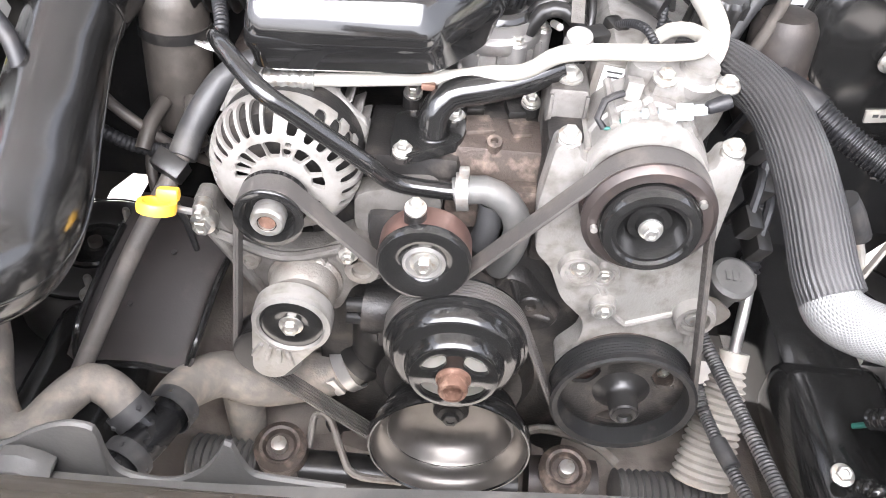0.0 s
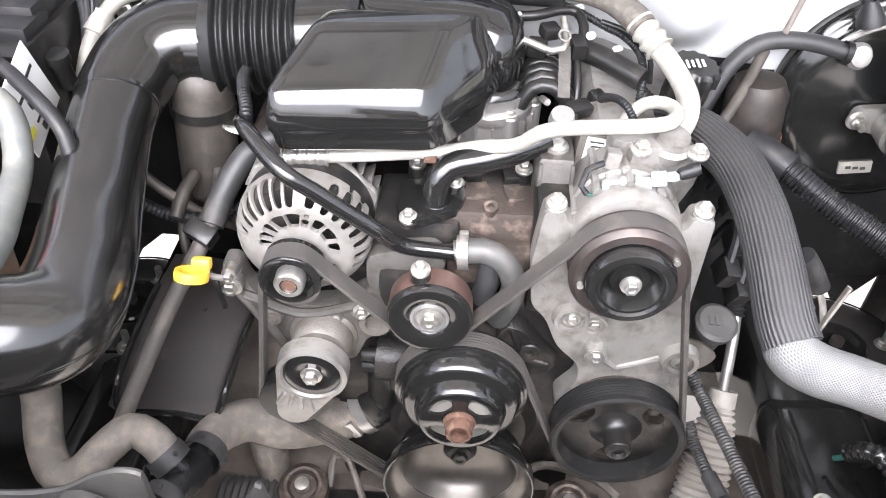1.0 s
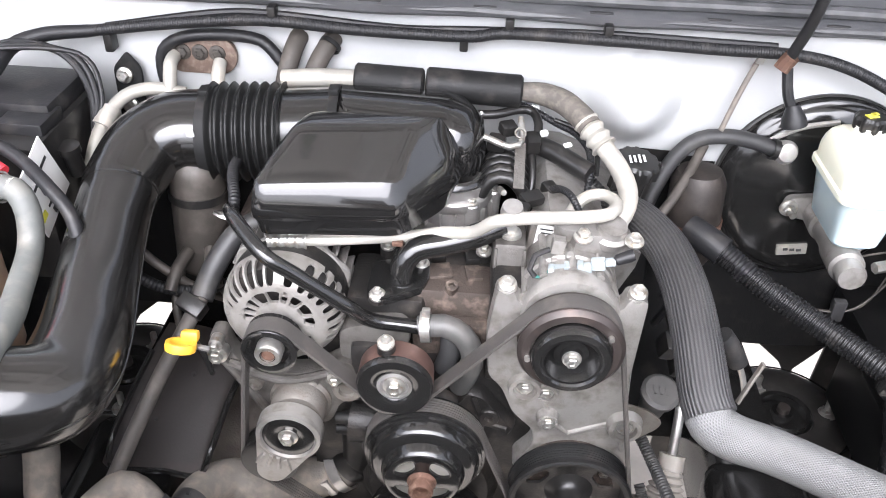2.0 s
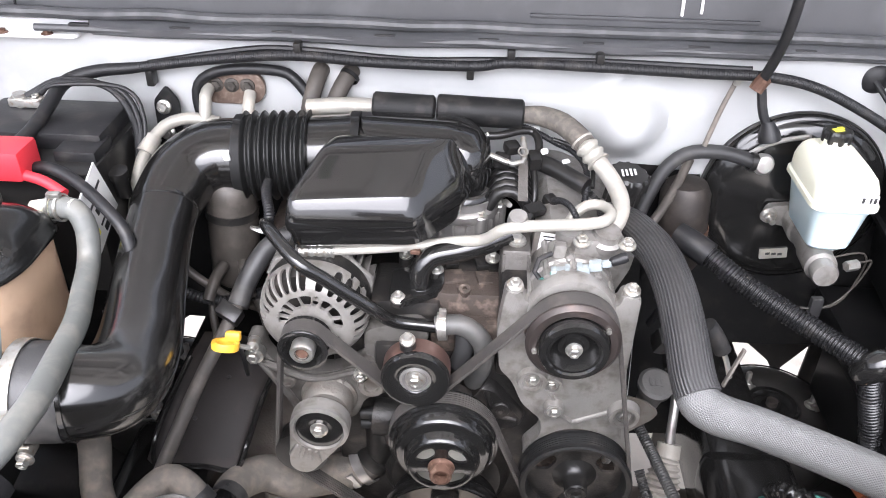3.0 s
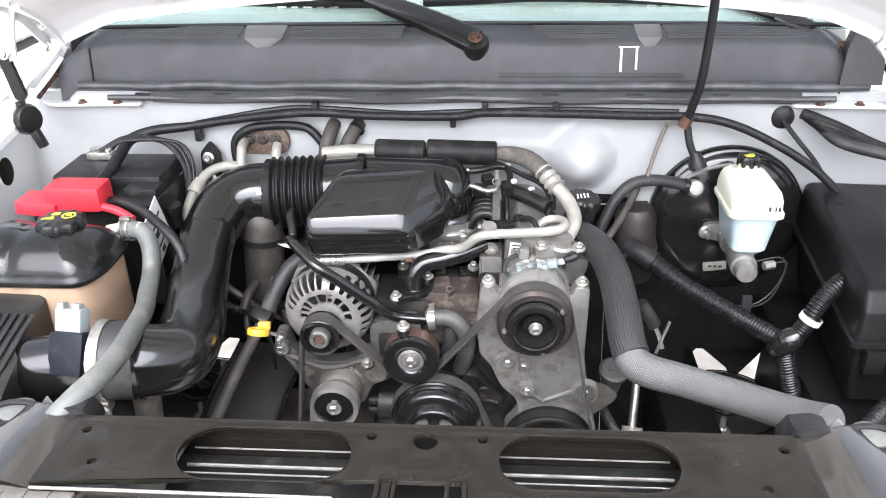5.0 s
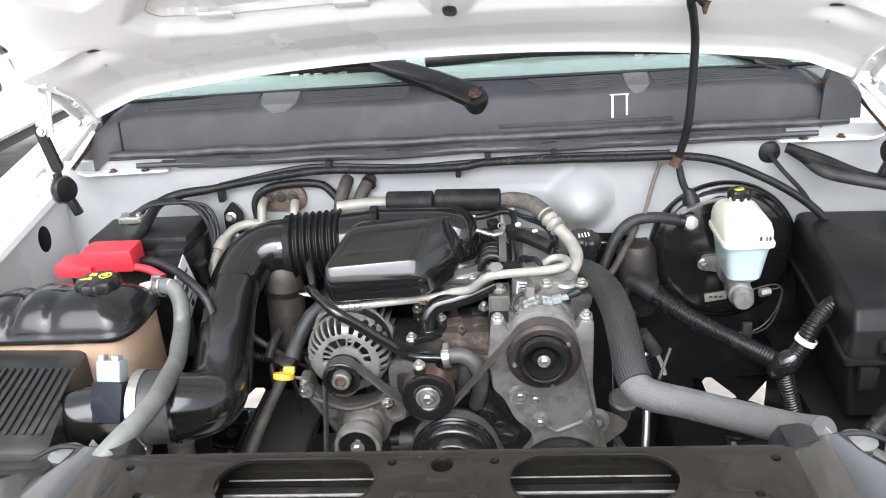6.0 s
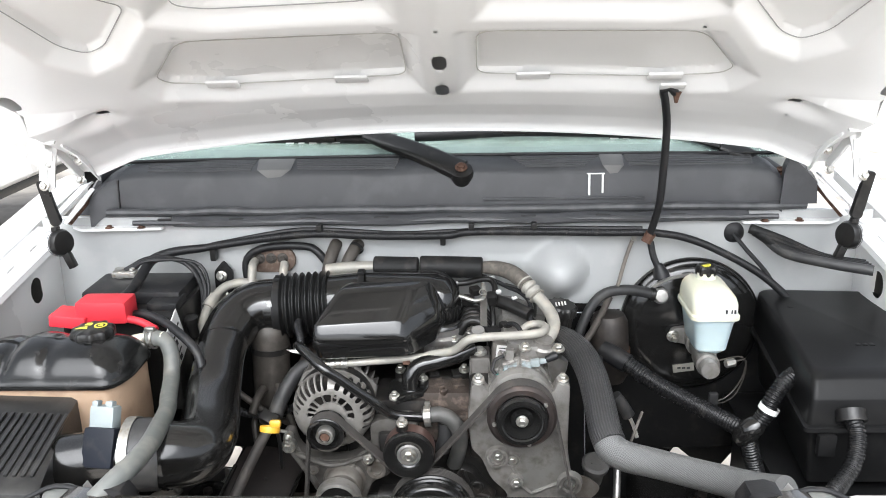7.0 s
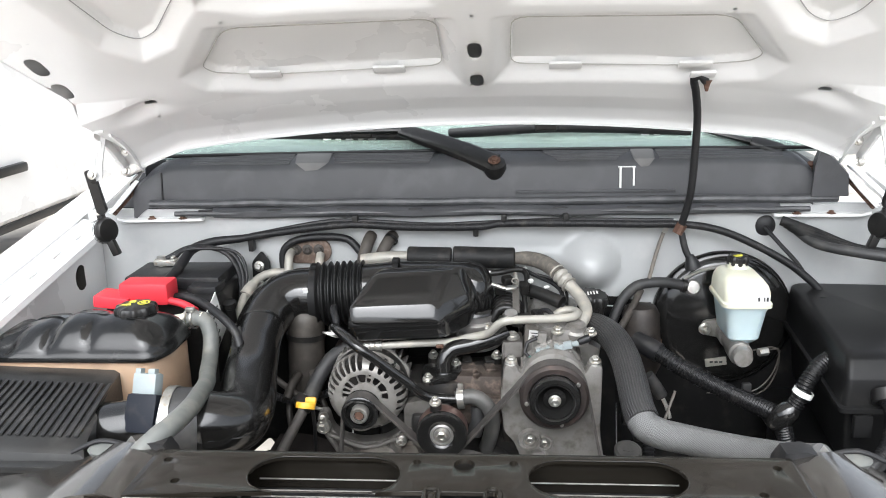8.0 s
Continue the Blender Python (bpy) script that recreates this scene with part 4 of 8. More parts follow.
def serpentine_belt():
    path = belt_path()
    n = len(path)
    belt = thing("serpentine_belt", "worn black ribbed serpentine belt round the pulleys", "belt", (DRIVE[2][0], BELT_Y, DRIVE[2][1]))

    def strip(prof):
        bm = B()
        rings = []
        for i in range(n):
            (ax, az), (bx, bz) = path[i - 1], path[(i + 1) % n]
            d = math.hypot(bx - ax, bz - az)
            nx, nz = -(bz - az) / d, (bx - ax) / d  # towards the grooved side
            rings.append([bm.verts.new((path[i][0] + nx * (h - 0.002), BELT_Y + y, path[i][1] + nz * (h - 0.002))) for y, h in prof])
        skin(bm, rings, True, False, loop=True)
        return bm

    part("band", strip([(-BELT_W / 2, 0.0), (-BELT_W / 2, 0.0025), (BELT_W / 2, 0.0025), (BELT_W / 2, 0.0)]), belt_skin, belt)
    w = BELT_W / 6
    for k in range(6):
        y0 = -BELT_W / 2 + k * w
        part("rib", strip([(y0 + w * 0.12, 0.0022), (y0 + w * 0.32, 0.0048), (y0 + w * 0.68, 0.0048), (y0 + w * 0.88, 0.0022)]), belt_skin, belt)


def grooved(r, half, n=6, depth=0.0028):
    """Profile of a ribbed pulley rim, from the back to the front."""
    out = [(r + 0.003, -half - 0.003), (r + 0.003, -half)]
    w = 2 * half / n
    for k in range(n):
        d = -half + k * w
        out += [(r, d + 0.1 * w), (r - depth, d + 0.45 * w), (r - depth, d + 0.55 * w), (r, d + 0.9 * w)]
    return out + [(r + 0.003, half), (r + 0.003, half + 0.003)]


def pulleys():
    at = lambda i, y=BELT_Y: Vector((DRIVE[i][0], y, DRIVE[i][1]))
    # crank
    p = thing("crank_pulley", "black crankshaft pulley, deep polished bowl", "pulley", at(2), group="pulleys")
    o = at(2) + Vector((0, 0, 0.010))
    bm = B()
    lathe(bm, grooved(0.078, 0.012) + [(0.088, 0.016), (0.0945, 0.018), (0.0965, 0.022), (0.0965, 0.036), (0.0955, 0.039), (0.0935, 0.0395), (0.0925, 0.037)], o, seg=72)
    part("rim", bm, gloss_black, p)
    bm = B()
    lathe(bm, [(0.0925, 0.037), (0.0915, 0.027), (0.0880, 0.0205), (0.0825, 0.0160), (0.0770, 0.0128), (0.0735, 0.006), (0.0695, -0.005), (0.063, -0.014), (0.052, -0.021), (0.034, -0.025), (0.0, -0.026)], o, seg=72)
    part("dish", bm, dish_steel, p, "dark polished steel dish")
    bm = B()
    lathe(bm, [(0.022, 0.0), (0.022, 0.008), (0.017, 0.012), (0, 0.012)], o + Vector((0, 0.027, 0)), seg=28)
    bolt(bm, o + Vector((0, 0.015, 0)), r=0.011, h=0.012)
    part("bolt", bm, iron, p)
    # water pump
    p = thing("water_pump_pulley", "stepped gloss black water pump pulley with pale oval windows", "pulley", at(3), group="pulleys")
    bm = B()
    lathe(bm, grooved(0.0745, 0.012) + [(0.0745, 0.017), (0.0735, 0.020), (0.0705, 0.022), (0.0685, 0.028), (0.066, 0.034), (0.0615, 0.0375), (0.056, 0.039), (0.053, 0.041), (0.051, 0.047), (0.0485, 0.053), (0.045, 0.056)], at(3), seg=64)
    part("rim", bm, gloss_black, p)
    bm = B()
    a, su, up = basis((0, -1, 0))
    holes = [rounded([(r * math.cos(t + q), r * math.sin(t + q)) for r, q in ((0.0225, -0.42), (0.0385, -0.50), (0.0400, 0.0), (0.0385, 0.50), (0.0225, 0.42))], 0.007, 5) for t in (radians(45 + 90 * k) for k in range(4))]
    plate(bm, ring(0.0465, 64), holes, at(3, BELT_Y - 0.052), (1, 0, 0), (0, 0, 1), 0.005, 0.001)
    part("web", bm, gloss_black, p)
    bm = B()
    lathe(bm, [(0, 0), (0.048, 0), (0.046, 0.008), (0.02, 0.010), (0, 0.010)], at(3, BELT_Y - 0.036), seg=32)
    part("flange", bm, white_tube, p, "pale flange behind the windows")
    bm = B()
    lathe(bm, [(0.0185, 0.0), (0.0185, 0.003), (0.0155, 0.006), (0.0155, 0.017), (0.014, 0.020), (0.011, 0.020), (0.010, 0.008), (0, 0.008)], at(3, BELT_Y - 0.056), seg=28)
    part("shaft", bm, rusty, p, "rusty hollow fan shaft")
    # steering pump
    p = thing("steering_pump_pulley", "black power steering pulley with open web", "pulley", at(4), group="pulleys")
    bm = B()
    lathe(bm, grooved(0.0785, 0.012) + [(0.082, 0.018), (0.079, 0.020), (0.073, 0.018), (0.071, 0.008), (0.069, -0.004), (0.066, -0.006)], at(4), seg=64)
    part("rim", bm, matt_black, p)
    bm = B()
    holes = []
    for k in range(3):
        t = radians(30 + 120 * k)
        holes.append(rounded([(r * math.cos(t + q), r * math.sin(t + q)) for r, q in ((0.040, -0.30), (0.060, -0.38), (0.062, 0.0), (0.060, 0.38), (0.040, 0.30))], 0.006))
    plate(bm, ring(0.070, 64), holes, at(4, BELT_Y + 0.008), (1, 0, 0), (0, 0, 1), 0.005, 0.001)
    part("web", bm, iron, p)
    bm = B()
    lathe(bm, [(0.034, 0.0), (0.028, 0.004), (0.021, 0.009), (0.017, 0.016), (0.016, 0.034), (0.014, 0.036)], at(4, BELT_Y + 0.004), seg=32)
    part("hub", bm, satin_black, p)
    bm = B()
    lathe(bm, [(0, 0), (0.066, 0), (0.066, 0.008), (0.05, 0.012), (0.03, 0.016), (0, 0.016)], at(4, BELT_Y + 0.036), seg=40)
    part("pump_face", bm, brown_cast, p, "brown grimy pump casting behind the web")
    for q in (20, 140, 260):
        bm = B()
        bolt(bm, at(4, BELT_Y + 0.028) + Vector((0.050 * math.cos(radians(q)), 0, 0.050 * math.sin(radians(q)))), r=0.008, h=0.010)
        part("pump_bolt", bm, zinc, p)
    bm = B()
    lathe(bm, [(0.0135, 0.0), (0.0135, 0.003), (0.009, 0.005), (0.007, 0.0), (0, 0.0)], at(4, BELT_Y - 0.030), seg=24)
    part("shaft", bm, iron, p)
    # idler
    p = thing("idler_pulley", "smooth black idler pulley with worn brown tread", "pulley", at(6), group="pulleys")
    bm = B()
    lathe(bm, [(0.040, -0.016), (0.046, -0.015), (0.0465, 0.012)], at(6), seg=56)
    part("tread", bm, material("worn_tread", (0.10, 0.06, 0.05), 0.35, 0.4, dirt=(0.2, 0.12, 0.1), dirty=0.3), p, "brown worn tread")
    bm = B()
    lathe(bm, [(0.0465, 0.012), (0.0465, 0.017), (0.044, 0.021), (0.038, 0.0225), (0.026, 0.020), (0.021, 0.016), (0.019, 0.014)], at(6), seg=56)
    part("face", bm, gloss_black, p)
    bm = B()
    lathe(bm, [(0.0215, 0.012), (0.0215, 0.0165), (0.018, 0.018), (0.016, 0.014), (0, 0.014)], at(6), seg=32)
    hub = part("bearing_cap", bm, bright_alloy, p)
    bm = B()
    bolt(bm, at(6, BELT_Y - 0.014), r=0.0095, h=0.012)
    part("bolt", bm, zinc, p)
    # tensioner
    t = thing("belt_tensioner", "grey cast belt tensioner with black dust cap", "tensioner", at(1), group="")
    bm = B()
    lathe(bm, grooved(0.0355, 0.012) + [(0.033, 0.016), (0.012, 0.015), (0, 0.015)], at(1), seg=40)
    part("pulley", bm, satin_black, t)
    piv = Vector((-0.143, 0, 0.777))
    bm = B()
    lathe(bm, [(0, -0.01), (0.040, -0.01), (0.041, 0.012), (0.037, 0.016), (0.036, 0.034), (0.032, 0.04), (0, 0.04)], piv + Vector((0.006, 0.585, 0.012)), seg=40)
    part("body", bm, grimy_alloy, t, "grimy brown spring body")
    bm = B()
    tip = Vector((-0.170, 0, 0.706))
    out = []
    ang = math.atan2(tip.z - piv.z, tip.x - piv.x)
    for k in range(25):
        q = ang + radians(75) + radians(210) * k / 24
        out.append((piv.x + 0.0425 * math.cos(q), piv.z + 0.0425 * math.sin(q)))
    for k in range(13):
        q = ang - radians(75) + radians(150) * k / 12
        out.append((tip.x + 0.021 * math.cos(q), tip.z + 0.021 * math.sin(q)))
    plate(bm, out, [], (0, 0.540, 0), (1, 0, 0), (0, 0, 1), 0.020, 0.004)
    arm = part("arm", bm, alternator_cast, t)
    bm = B()
    for k in range(4):
        bm = B()
        c = piv.lerp(tip, 0.74) + Vector((-0.019 + 0.0115 * k, 0.5205, 0.010 - 0.0035 * k))
        box(bm, c, (0.0055, 0.010, 0.022), 0.0018, (0, 30 - 14 * k, 0))
        part("raised_mark", bm, alternator_cast, t)
    bm = B()
    lathe(bm, [(0.0425, 0.0), (0.0415, 0.006), (0.036, 0.008), (0.034, 0.004)], piv + Vector((0, 0.524, 0)), seg=48)
    part("rim", bm, cast_alloy, t)
    bm = B()
    lathe(bm, [(0.0345, 0.0), (0.0335, 0.005), (0.028, 0.007), (0.018, 0.005), (0, 0.004)], piv + Vector((0, 0.524, 0)), seg=40)
    part("dust_cap", bm, gloss_black, t)
    bm = B()
    lathe(bm, [(0, 0.001), (0.0125, 0.001), (0.0125, 0.003), (0, 0.003)], piv + Vector((0, 0.522, 0)), seg=24)
    bolt(bm, piv + Vector((0, 0.520, 0)), r=0.0088, h=0.010)
    part("bolt", bm, zinc, t)


def compressor():
    c = thing("ac_compressor", "cast aluminium air conditioning compressor with magnetic clutch", "compressor", (0.194, 0.6, 0.9))
    o = Vector((0.194, BELT_Y, 0.952))
    bm = B()
    lathe(bm, [(0.058, -0.016)] + grooved(0.0585, 0.012) + [(0.060, 0.017), (0.056, 0.021), (0.047, 0.021), (0.046, 0.012)], o, seg=64)
    p = part("pulley", bm, material("clutch_rotor", (0.045, 0.037, 0.034), 0.38, 0.5, dirt=(0.10, 0.07, 0.06), dirty=0.3), c, "brownish worn clutch rotor")
    bm = B()
    lathe(bm, [(0.0445, 0.018), (0.0455, 0.024), (0.0455, 0.032), (0.043, 0.036), (0.036, 0.037), (0.034, 0.034), (0.031, 0.034), (0.029, 0.028), (0.024, 0.020), (0.021, 0.016), (0.020, 0.021), (0.013, 0.022), (0.012, 0.028), (0, 0.028)], o, seg=56)
    part("clutch_plate", bm, gloss_black, c)
    bm = B()
    bolt(bm, o + Vector((0, -0.028, 0)), r=0.0075, h=0.010)
    part("bolt", bm, zinc, c)
    for a in (35, 190, 285):
        bm = B()
        lathe(bm, [(0, 0.018), (0.0035, 0.018), (0.0035, 0.026), (0, 0.027)], o + Vector((0.050 * math.cos(radians(a)), 0, 0.050 * math.sin(radians(a)))), seg=12)
        part("rivet", bm, zinc, c)
    bm = B()
    b = o + Vector((0, 0, 0.01))
    lathe(bm, [(0.030, -0.022), (0.056, -0.026), (0.059, -0.034), (0.059, -0.044), (0.055, -0.046), (0.055, -0.075), (0.058, -0.078), (0.058, -0.092), (0.054, -0.095), (0.054, -0.16), (0.048, -0.175), (0.02, -0.18), (0, -0.18)], b, seg=48)
    part("body", bm, cast_alloy, c)
    for k in range(10):
        a = radians(20 + k * 36)
        bm = B()
        tube(bm, [b + Vector((0.056 * math.cos(a), y, 0.056 * math.sin(a))) for y in (0.05, 0.165)], 0.005, 8)
        part("through_bolt", bm, cast_alloy, c)
    bm = B()
    box(bm, (0.225, 0.665, 1.020), (0.075, 0.06, 0.035), 0.008, (0, 8, 12))
    lathe(bm, [(0, 0), (0.022, 0), (0.024, 0.012), (0.019, 0.016), (0.018, 0.026), (0, 0.026)], (0.238, 0.655, 1.020), (0.1, -0.2, 1), 24)
    lathe(bm, [(0, 0), (0.018, 0), (0.018, 0.02), (0, 0.02)], (0.19, 0.66, 1.024), (0, -0.2, 1), 24)
    part("port_block", bm, cast_alloy, c)
    for q in ((0.267, 0.640, 1.030), (0.205, 0.635, 1.035), (0.255, 0.69, 1.035)):
        bm = B()
        bolt(bm, q, (0, -0.3, 1), 0.008, 0.010)
        part("port_bolt", bm, zinc, c)
    bm = B()
    box(bm, (0.192, 0.600, 1.013), (0.046, 0.010, 0.010), 0.0015, (0, -13, -6))
    box(bm, (0.222, 0.602, 1.021), (0.016, 0.012, 0.013), 0.002, (0, -13, -6))
    for x, z in ((0.169, 1.008), (0.186, 1.017), (0.201, 1.0205)):
        box(bm, (x, 0.599, z), (0.007, 0.012, 0.006 if x > 0.17 else 0.014), 0.001, (0, -13, -6))
    box(bm, (0.236, 0.603, 1.024), (0.012, 0.008, 0.008), 0.001, (0, -13, -6))
    plug = part("connector", bm, grey_plug, c, "silver-grey electrical connector")
    bm = B()
    lathe(bm, [(0.004, 0), (0.0065, 0.003), (0.0075, 0.018), (0.0065, 0.024), (0, 0.025)], (0.240, 0.604, 1.025), (1, 0.1, 0.42), 16)
    part("plug", bm, rubber, c)
    bm = B()
    tube(bm, [(0.165, 0.612, 1.03), (0.148, 0.606, 1.024), (0.143, 0.60, 1.008), (0.150, 0.597, 1.0)], 0.0035, 8)
    part("wire", bm, rubber, c)
    bm = B()
    tube(bm, [(0.150, 0.597, 1.0), (0.157, 0.595, 1.001), (0.166, 0.597, 1.010)], 0.002, 8)
    part("teal_wire", bm, teal_wire, c)
    bm = B()
    box(bm, (0.176, 0.628, 1.026), (0.016, 0.014, 0.020), 0.002, (0, 6, 0))
    box(bm, (0.180, 0.622, 1.008), (0.024, 0.020, 0.014), 0.004)
    lathe(bm, [(0, 0), (0.006, 0), (0.006, 0.008), (0.004, 0.010), (0, 0.010)], (0.190, 0.618, 1.014), (0, -0.3, 1), 12)
    part("relief_valve", bm, cast_alloy, c)
    bm = B()
    box(bm, (0.160, 0.690, 1.000), (0.034, 0.030, 0.050), 0.004, (0, 6, 0))
    hold = part("label_block", bm, grimy_alloy, c)
    bm = B()
    box(bm, (0.163, 0.6738, 1.006), (0.022, 0.0012, 0.032), 0.0, (0, 6, 0))
    sheet = part("label", bm, label_white, c, "white printed label")
    for k in range(5):
        bm = B()
        box(bm, (0.1625 + 0.0006 * k, 0.6728, 0.9945 + 0.0055 * k), (0.016 - 0.004 * (k % 2), 0.0006, 0.0018), 0.0, (0, 6, 0))
        part("print_bar", bm, ink, c)
    # dark square mounting ear behind the bracket, with a stud on its top
    bm = B()
    loft(bm, [[Vector((x, y, z)) for x, y in rounded([(0.121 - w, 0.640 + f), (0.121 + w, 0.640 + f), (0.121 + w, 0.700), (0.121 - w, 0.700)], 0.003, 3)] for z, w, f in ((0.880, 0.023, -0.004), (0.945, 0.0215, 0.0), (1.006, 0.0195, 0.004), (1.0085, 0.018, 0.006))])
    for x in (0.1035, 0.1385):
        box(bm, (x, 0.6405, 0.968), (0.004, 0.004, 0.074), 0.0015, (-3, 0, 0))
    part("mounting_ear", bm, bracket_grime, c, "dull grey cast mounting ear")
    bm = B()
    lathe(bm, [(0.0135, -0.006), (0.0135, 0.0), (0.011, 0.001), (0, 0.001)], (0.121, 0.668, 1.012), (0, -0.1, 1), 20)
    bolt(bm, (0.121, 0.668, 1.013), (0, -0.1, 1), 0.0085, 0.008)
    part("ear_bolt", bm, zinc, c)


def accessory_bracket():
    a = thing("accessory_bracket", "cast aluminium accessory bracket, dusty, with bolts", "bracket", (0.2, 0.58, 0.7))
    bm = B()
    out = rounded([(0.106, 0.994), (0.128, 0.994), (0.132, 0.978), (0.150, 0.976), (0.160, 0.965), (0.228, 0.965), (0.238, 0.976), (0.255, 0.978), (0.259, 0.994), (0.283, 0.994), (0.281, 0.86), (0.296, 0.76), (0.312, 0.70), (0.30, 0.665), (0.16, 0.665), (0.146, 0.70), (0.172, 0.735), (0.170, 0.765), (0.140, 0.795), (0.122, 0.84), (0.104, 0.858), (0.098, 0.92)], 0.012)
    plate(bm, out, [], (0, 0.600, 0), (1, 0, 0), (0, 0, 1), 0.028, 0.004)
    part("casting", bm, cast_alloy, a)
    for x, z, r, h in ((0.152, 0.845, 0.020, 0.010), (0.179, 0.838, 0.015, 0.008), (0.286, 0.790, 0.021, 0.014), (0.186, 0.795, 0.013, 0.014)):
        bm = B()
        lathe(bm, [(r * 1.15, 0), (r, h), (r * 0.75, h), (r * 0.7, h * 0.5), (0, h * 0.5)], (x, 0.573, z), seg=28)
        part("boss", bm, cast_alloy, a)
    for p, q in (((0.186, 0.79), (0.215, 0.765)), ((0.215, 0.765), (0.27, 0.79)), ((0.165, 0.845), (0.19, 0.80)), ((0.285, 0.78), (0.29, 0.74))):
        bm = B()
        tube(bm, [(p[0], 0.572, p[1]), (q[0], 0.572, q[1])], 0.004, 8)
        part("web_rib", bm, cast_alloy, a)
    for x, y, z in ((0.152, 0.568, 0.847), (0.179, 0.570, 0.838), (0.186, 0.56, 0.795), (0.286, 0.565, 0.790)):
        bm = B()
        bolt(bm, (x, y, z), r=0.007, h=0.007)
        part("bolt", bm, zinc, a)
    for x in (0.118, 0.270):
        bm = B()
        lathe(bm, [(0.0115, -0.010), (0.0115, 0.0), (0.010, 0.002), (0, 0.002)], (x, 0.582, 0.996), (0, -0.35, 0.94), 20)
        bolt(bm, (x, 0.582, 0.998), (0, -0.35, 0.94), r=0.0075, h=0.010)
        part("top_bolt", bm, zinc, a)
    bm = B()
    plate(bm, rounded([(0.296, 0.775), (0.33, 0.765), (0.352, 0.745), (0.345, 0.73), (0.30, 0.69)], 0.008), [], (0, 0.625, 0), (1, 0, 0), (0, 0, 1), 0.004)
    part("shield", bm, grimy_alloy, a, "thin dusty steel shield")
    bm = B()
    box(bm, (0.13, 0.66, 0.90), (0.06, 0.12, 0.16), 0.01)
    box(bm, (0.22, 0.68, 0.83), (0.10, 0.14, 0.22), 0.02)
    part("pump_body", bm, iron, a)


def alternator():
    t = thing("alternator", "silver cast alternator with slotted vented housing", "alternator", (-0.153, 0.6, 0.85))
    c = Vector((-0.153, 0.0, 0.930))
    holes = []
    for a, w, r0, r1 in ((176, 6, 0.030, 0.0435), (160, 6, 0.029, 0.0445), (144, 6.5, 0.028, 0.045), (122, 11, 0.028, 0.0455), (97, 10.5, 0.028, 0.0455), (76, 6, 0.029, 0.039), (54, 8.5, 0.029, 0.0445), (28, 12, 0.030, 0.0445), (2, 9, 0.031, 0.0440)):
        a, w = radians(a), radians(w)
        w *= 1.12
        holes.append(rounded([(r * math.cos(q), r * math.sin(q)) for r, q in ((r0, a - w * 0.85), (r1 - 0.001, a - w), (r1, a), (r1 - 0.001, a + w), (r0, a + w * 0.85))], 0.0026, 4))
    holes.append(ring(0.0028, 12, (0.0438 * math.cos(radians(76)), 0.0438 * math.sin(radians(76)))))
    for a in (215, 240, 300, 325):
        holes.append(ring(0.004, 10, (0.044 * math.cos(radians(a)), 0.044 * math.sin(radians(a)))))
    bm = B()
    plate(bm, ring(0.0475, 96), holes, (c.x, 0.572, c.z), (1, 0, 0), (0, 0, 1), 0.006, 0.001)
    part("front_grille", bm, alternator_cast, t, "silver slotted front grille")
    prof = [(0.0468, 0.5660), (0.0520, 0.5662), (0.0570, 0.5675), (0.0620, 0.5702), (0.0670, 0.5748), (0.0710, 0.5805), (0.0740, 0.5875), (0.0757, 0.5955), (0.0765, 0.6060)]
    slots = [(97 + 11.4 * k, 4.4, 4.2, 2.9) for k in range(6)] + [(76, 4.8, 2.9, 1.4), (59, 4.7, 4.1, 2.9), (45, 4.7, 4.3, 2.9)]
    slots += [(31, 4.7, 4.5, 2.9), (17, 4.7, 4.7, 2.7), (3, 4.6, 4.8, 2.5), (-11, 4.4, 4.9, 2.3), (-24, 4.0, 4.9, 2.0), (165.5, 4.2, 4.4, 2.4), (177, 3.8, 4.6, 1.8), (188.5, 3.2, 4.9, 1.2), (224, 4, 4.6, 1.2), (246, 4, 4.6, 1.2), (268, 4, 4.6, 1.2), (290, 4, 4.6, 1.2), (312, 4, 4.6, 1.2)]

    def near(a, p):
        for b, w, q, h in slots:
            u, v = ((a - b + 180) % 360 - 180) / w, (p - q) / h
            k = (abs(u) ** 3.4 + abs(v) ** 3.4) ** (1 / 3.4)
            if k < 1.6:
                return k, u, v, b, w, q, h
        return None

    def dome(a, p):
        hit = near(a, p)
        if hit and 0.62 < hit[0] < 1.3:
            k, u, v, b, w, q, h = hit
            a, p = b + u / k * w, q + v / k * h
        r = float(np.interp(p, range(9), [i[0] for i in prof]))
        return c + Vector((r * math.cos(radians(a)), float(np.interp(p, range(9), [i[1] for i in prof])), r * math.sin(radians(a))))

    bm = B()
    grid_sheet(bm, list(np.linspace(0, 360, 401)), list(np.linspace(0, 8, 33)), dome, lambda a, p: not (near(a, p) and near(a, p)[0] < 0.97))
    bmesh.ops.remove_doubles(bm, verts=bm.verts, dist=1e-5)
    thick = bmesh.ops.extrude_face_region(bm, geom=bm.faces[:], use_keep_orig=True)["geom"]
    for v in thick:
        if isinstance(v, bmesh.types.BMVert):
            v.co = Vector((c.x + (v.co.x - c.x) * 0.955, v.co.y + 0.003, c.z + (v.co.z - c.z) * 0.955))
    part("front_shell", bm, alternator_cast, t)
    bm = B()
    for x, z in ((-0.196, 0.943), (-0.192, 0.949), (-0.199, 0.936)):
        box(bm, (x, 0.5655, z), (0.004, 0.0012, 0.0025), 0.0004, (0, -30, 0))
    part("raised_mark", bm, alternator_cast, t)
    bm = B()
    lathe(bm, [(0.072, -0.03), (0.074, -0.034), (0.074, -0.064), (0.072, -0.066)], (c.x, 0.572, c.z), seg=64)
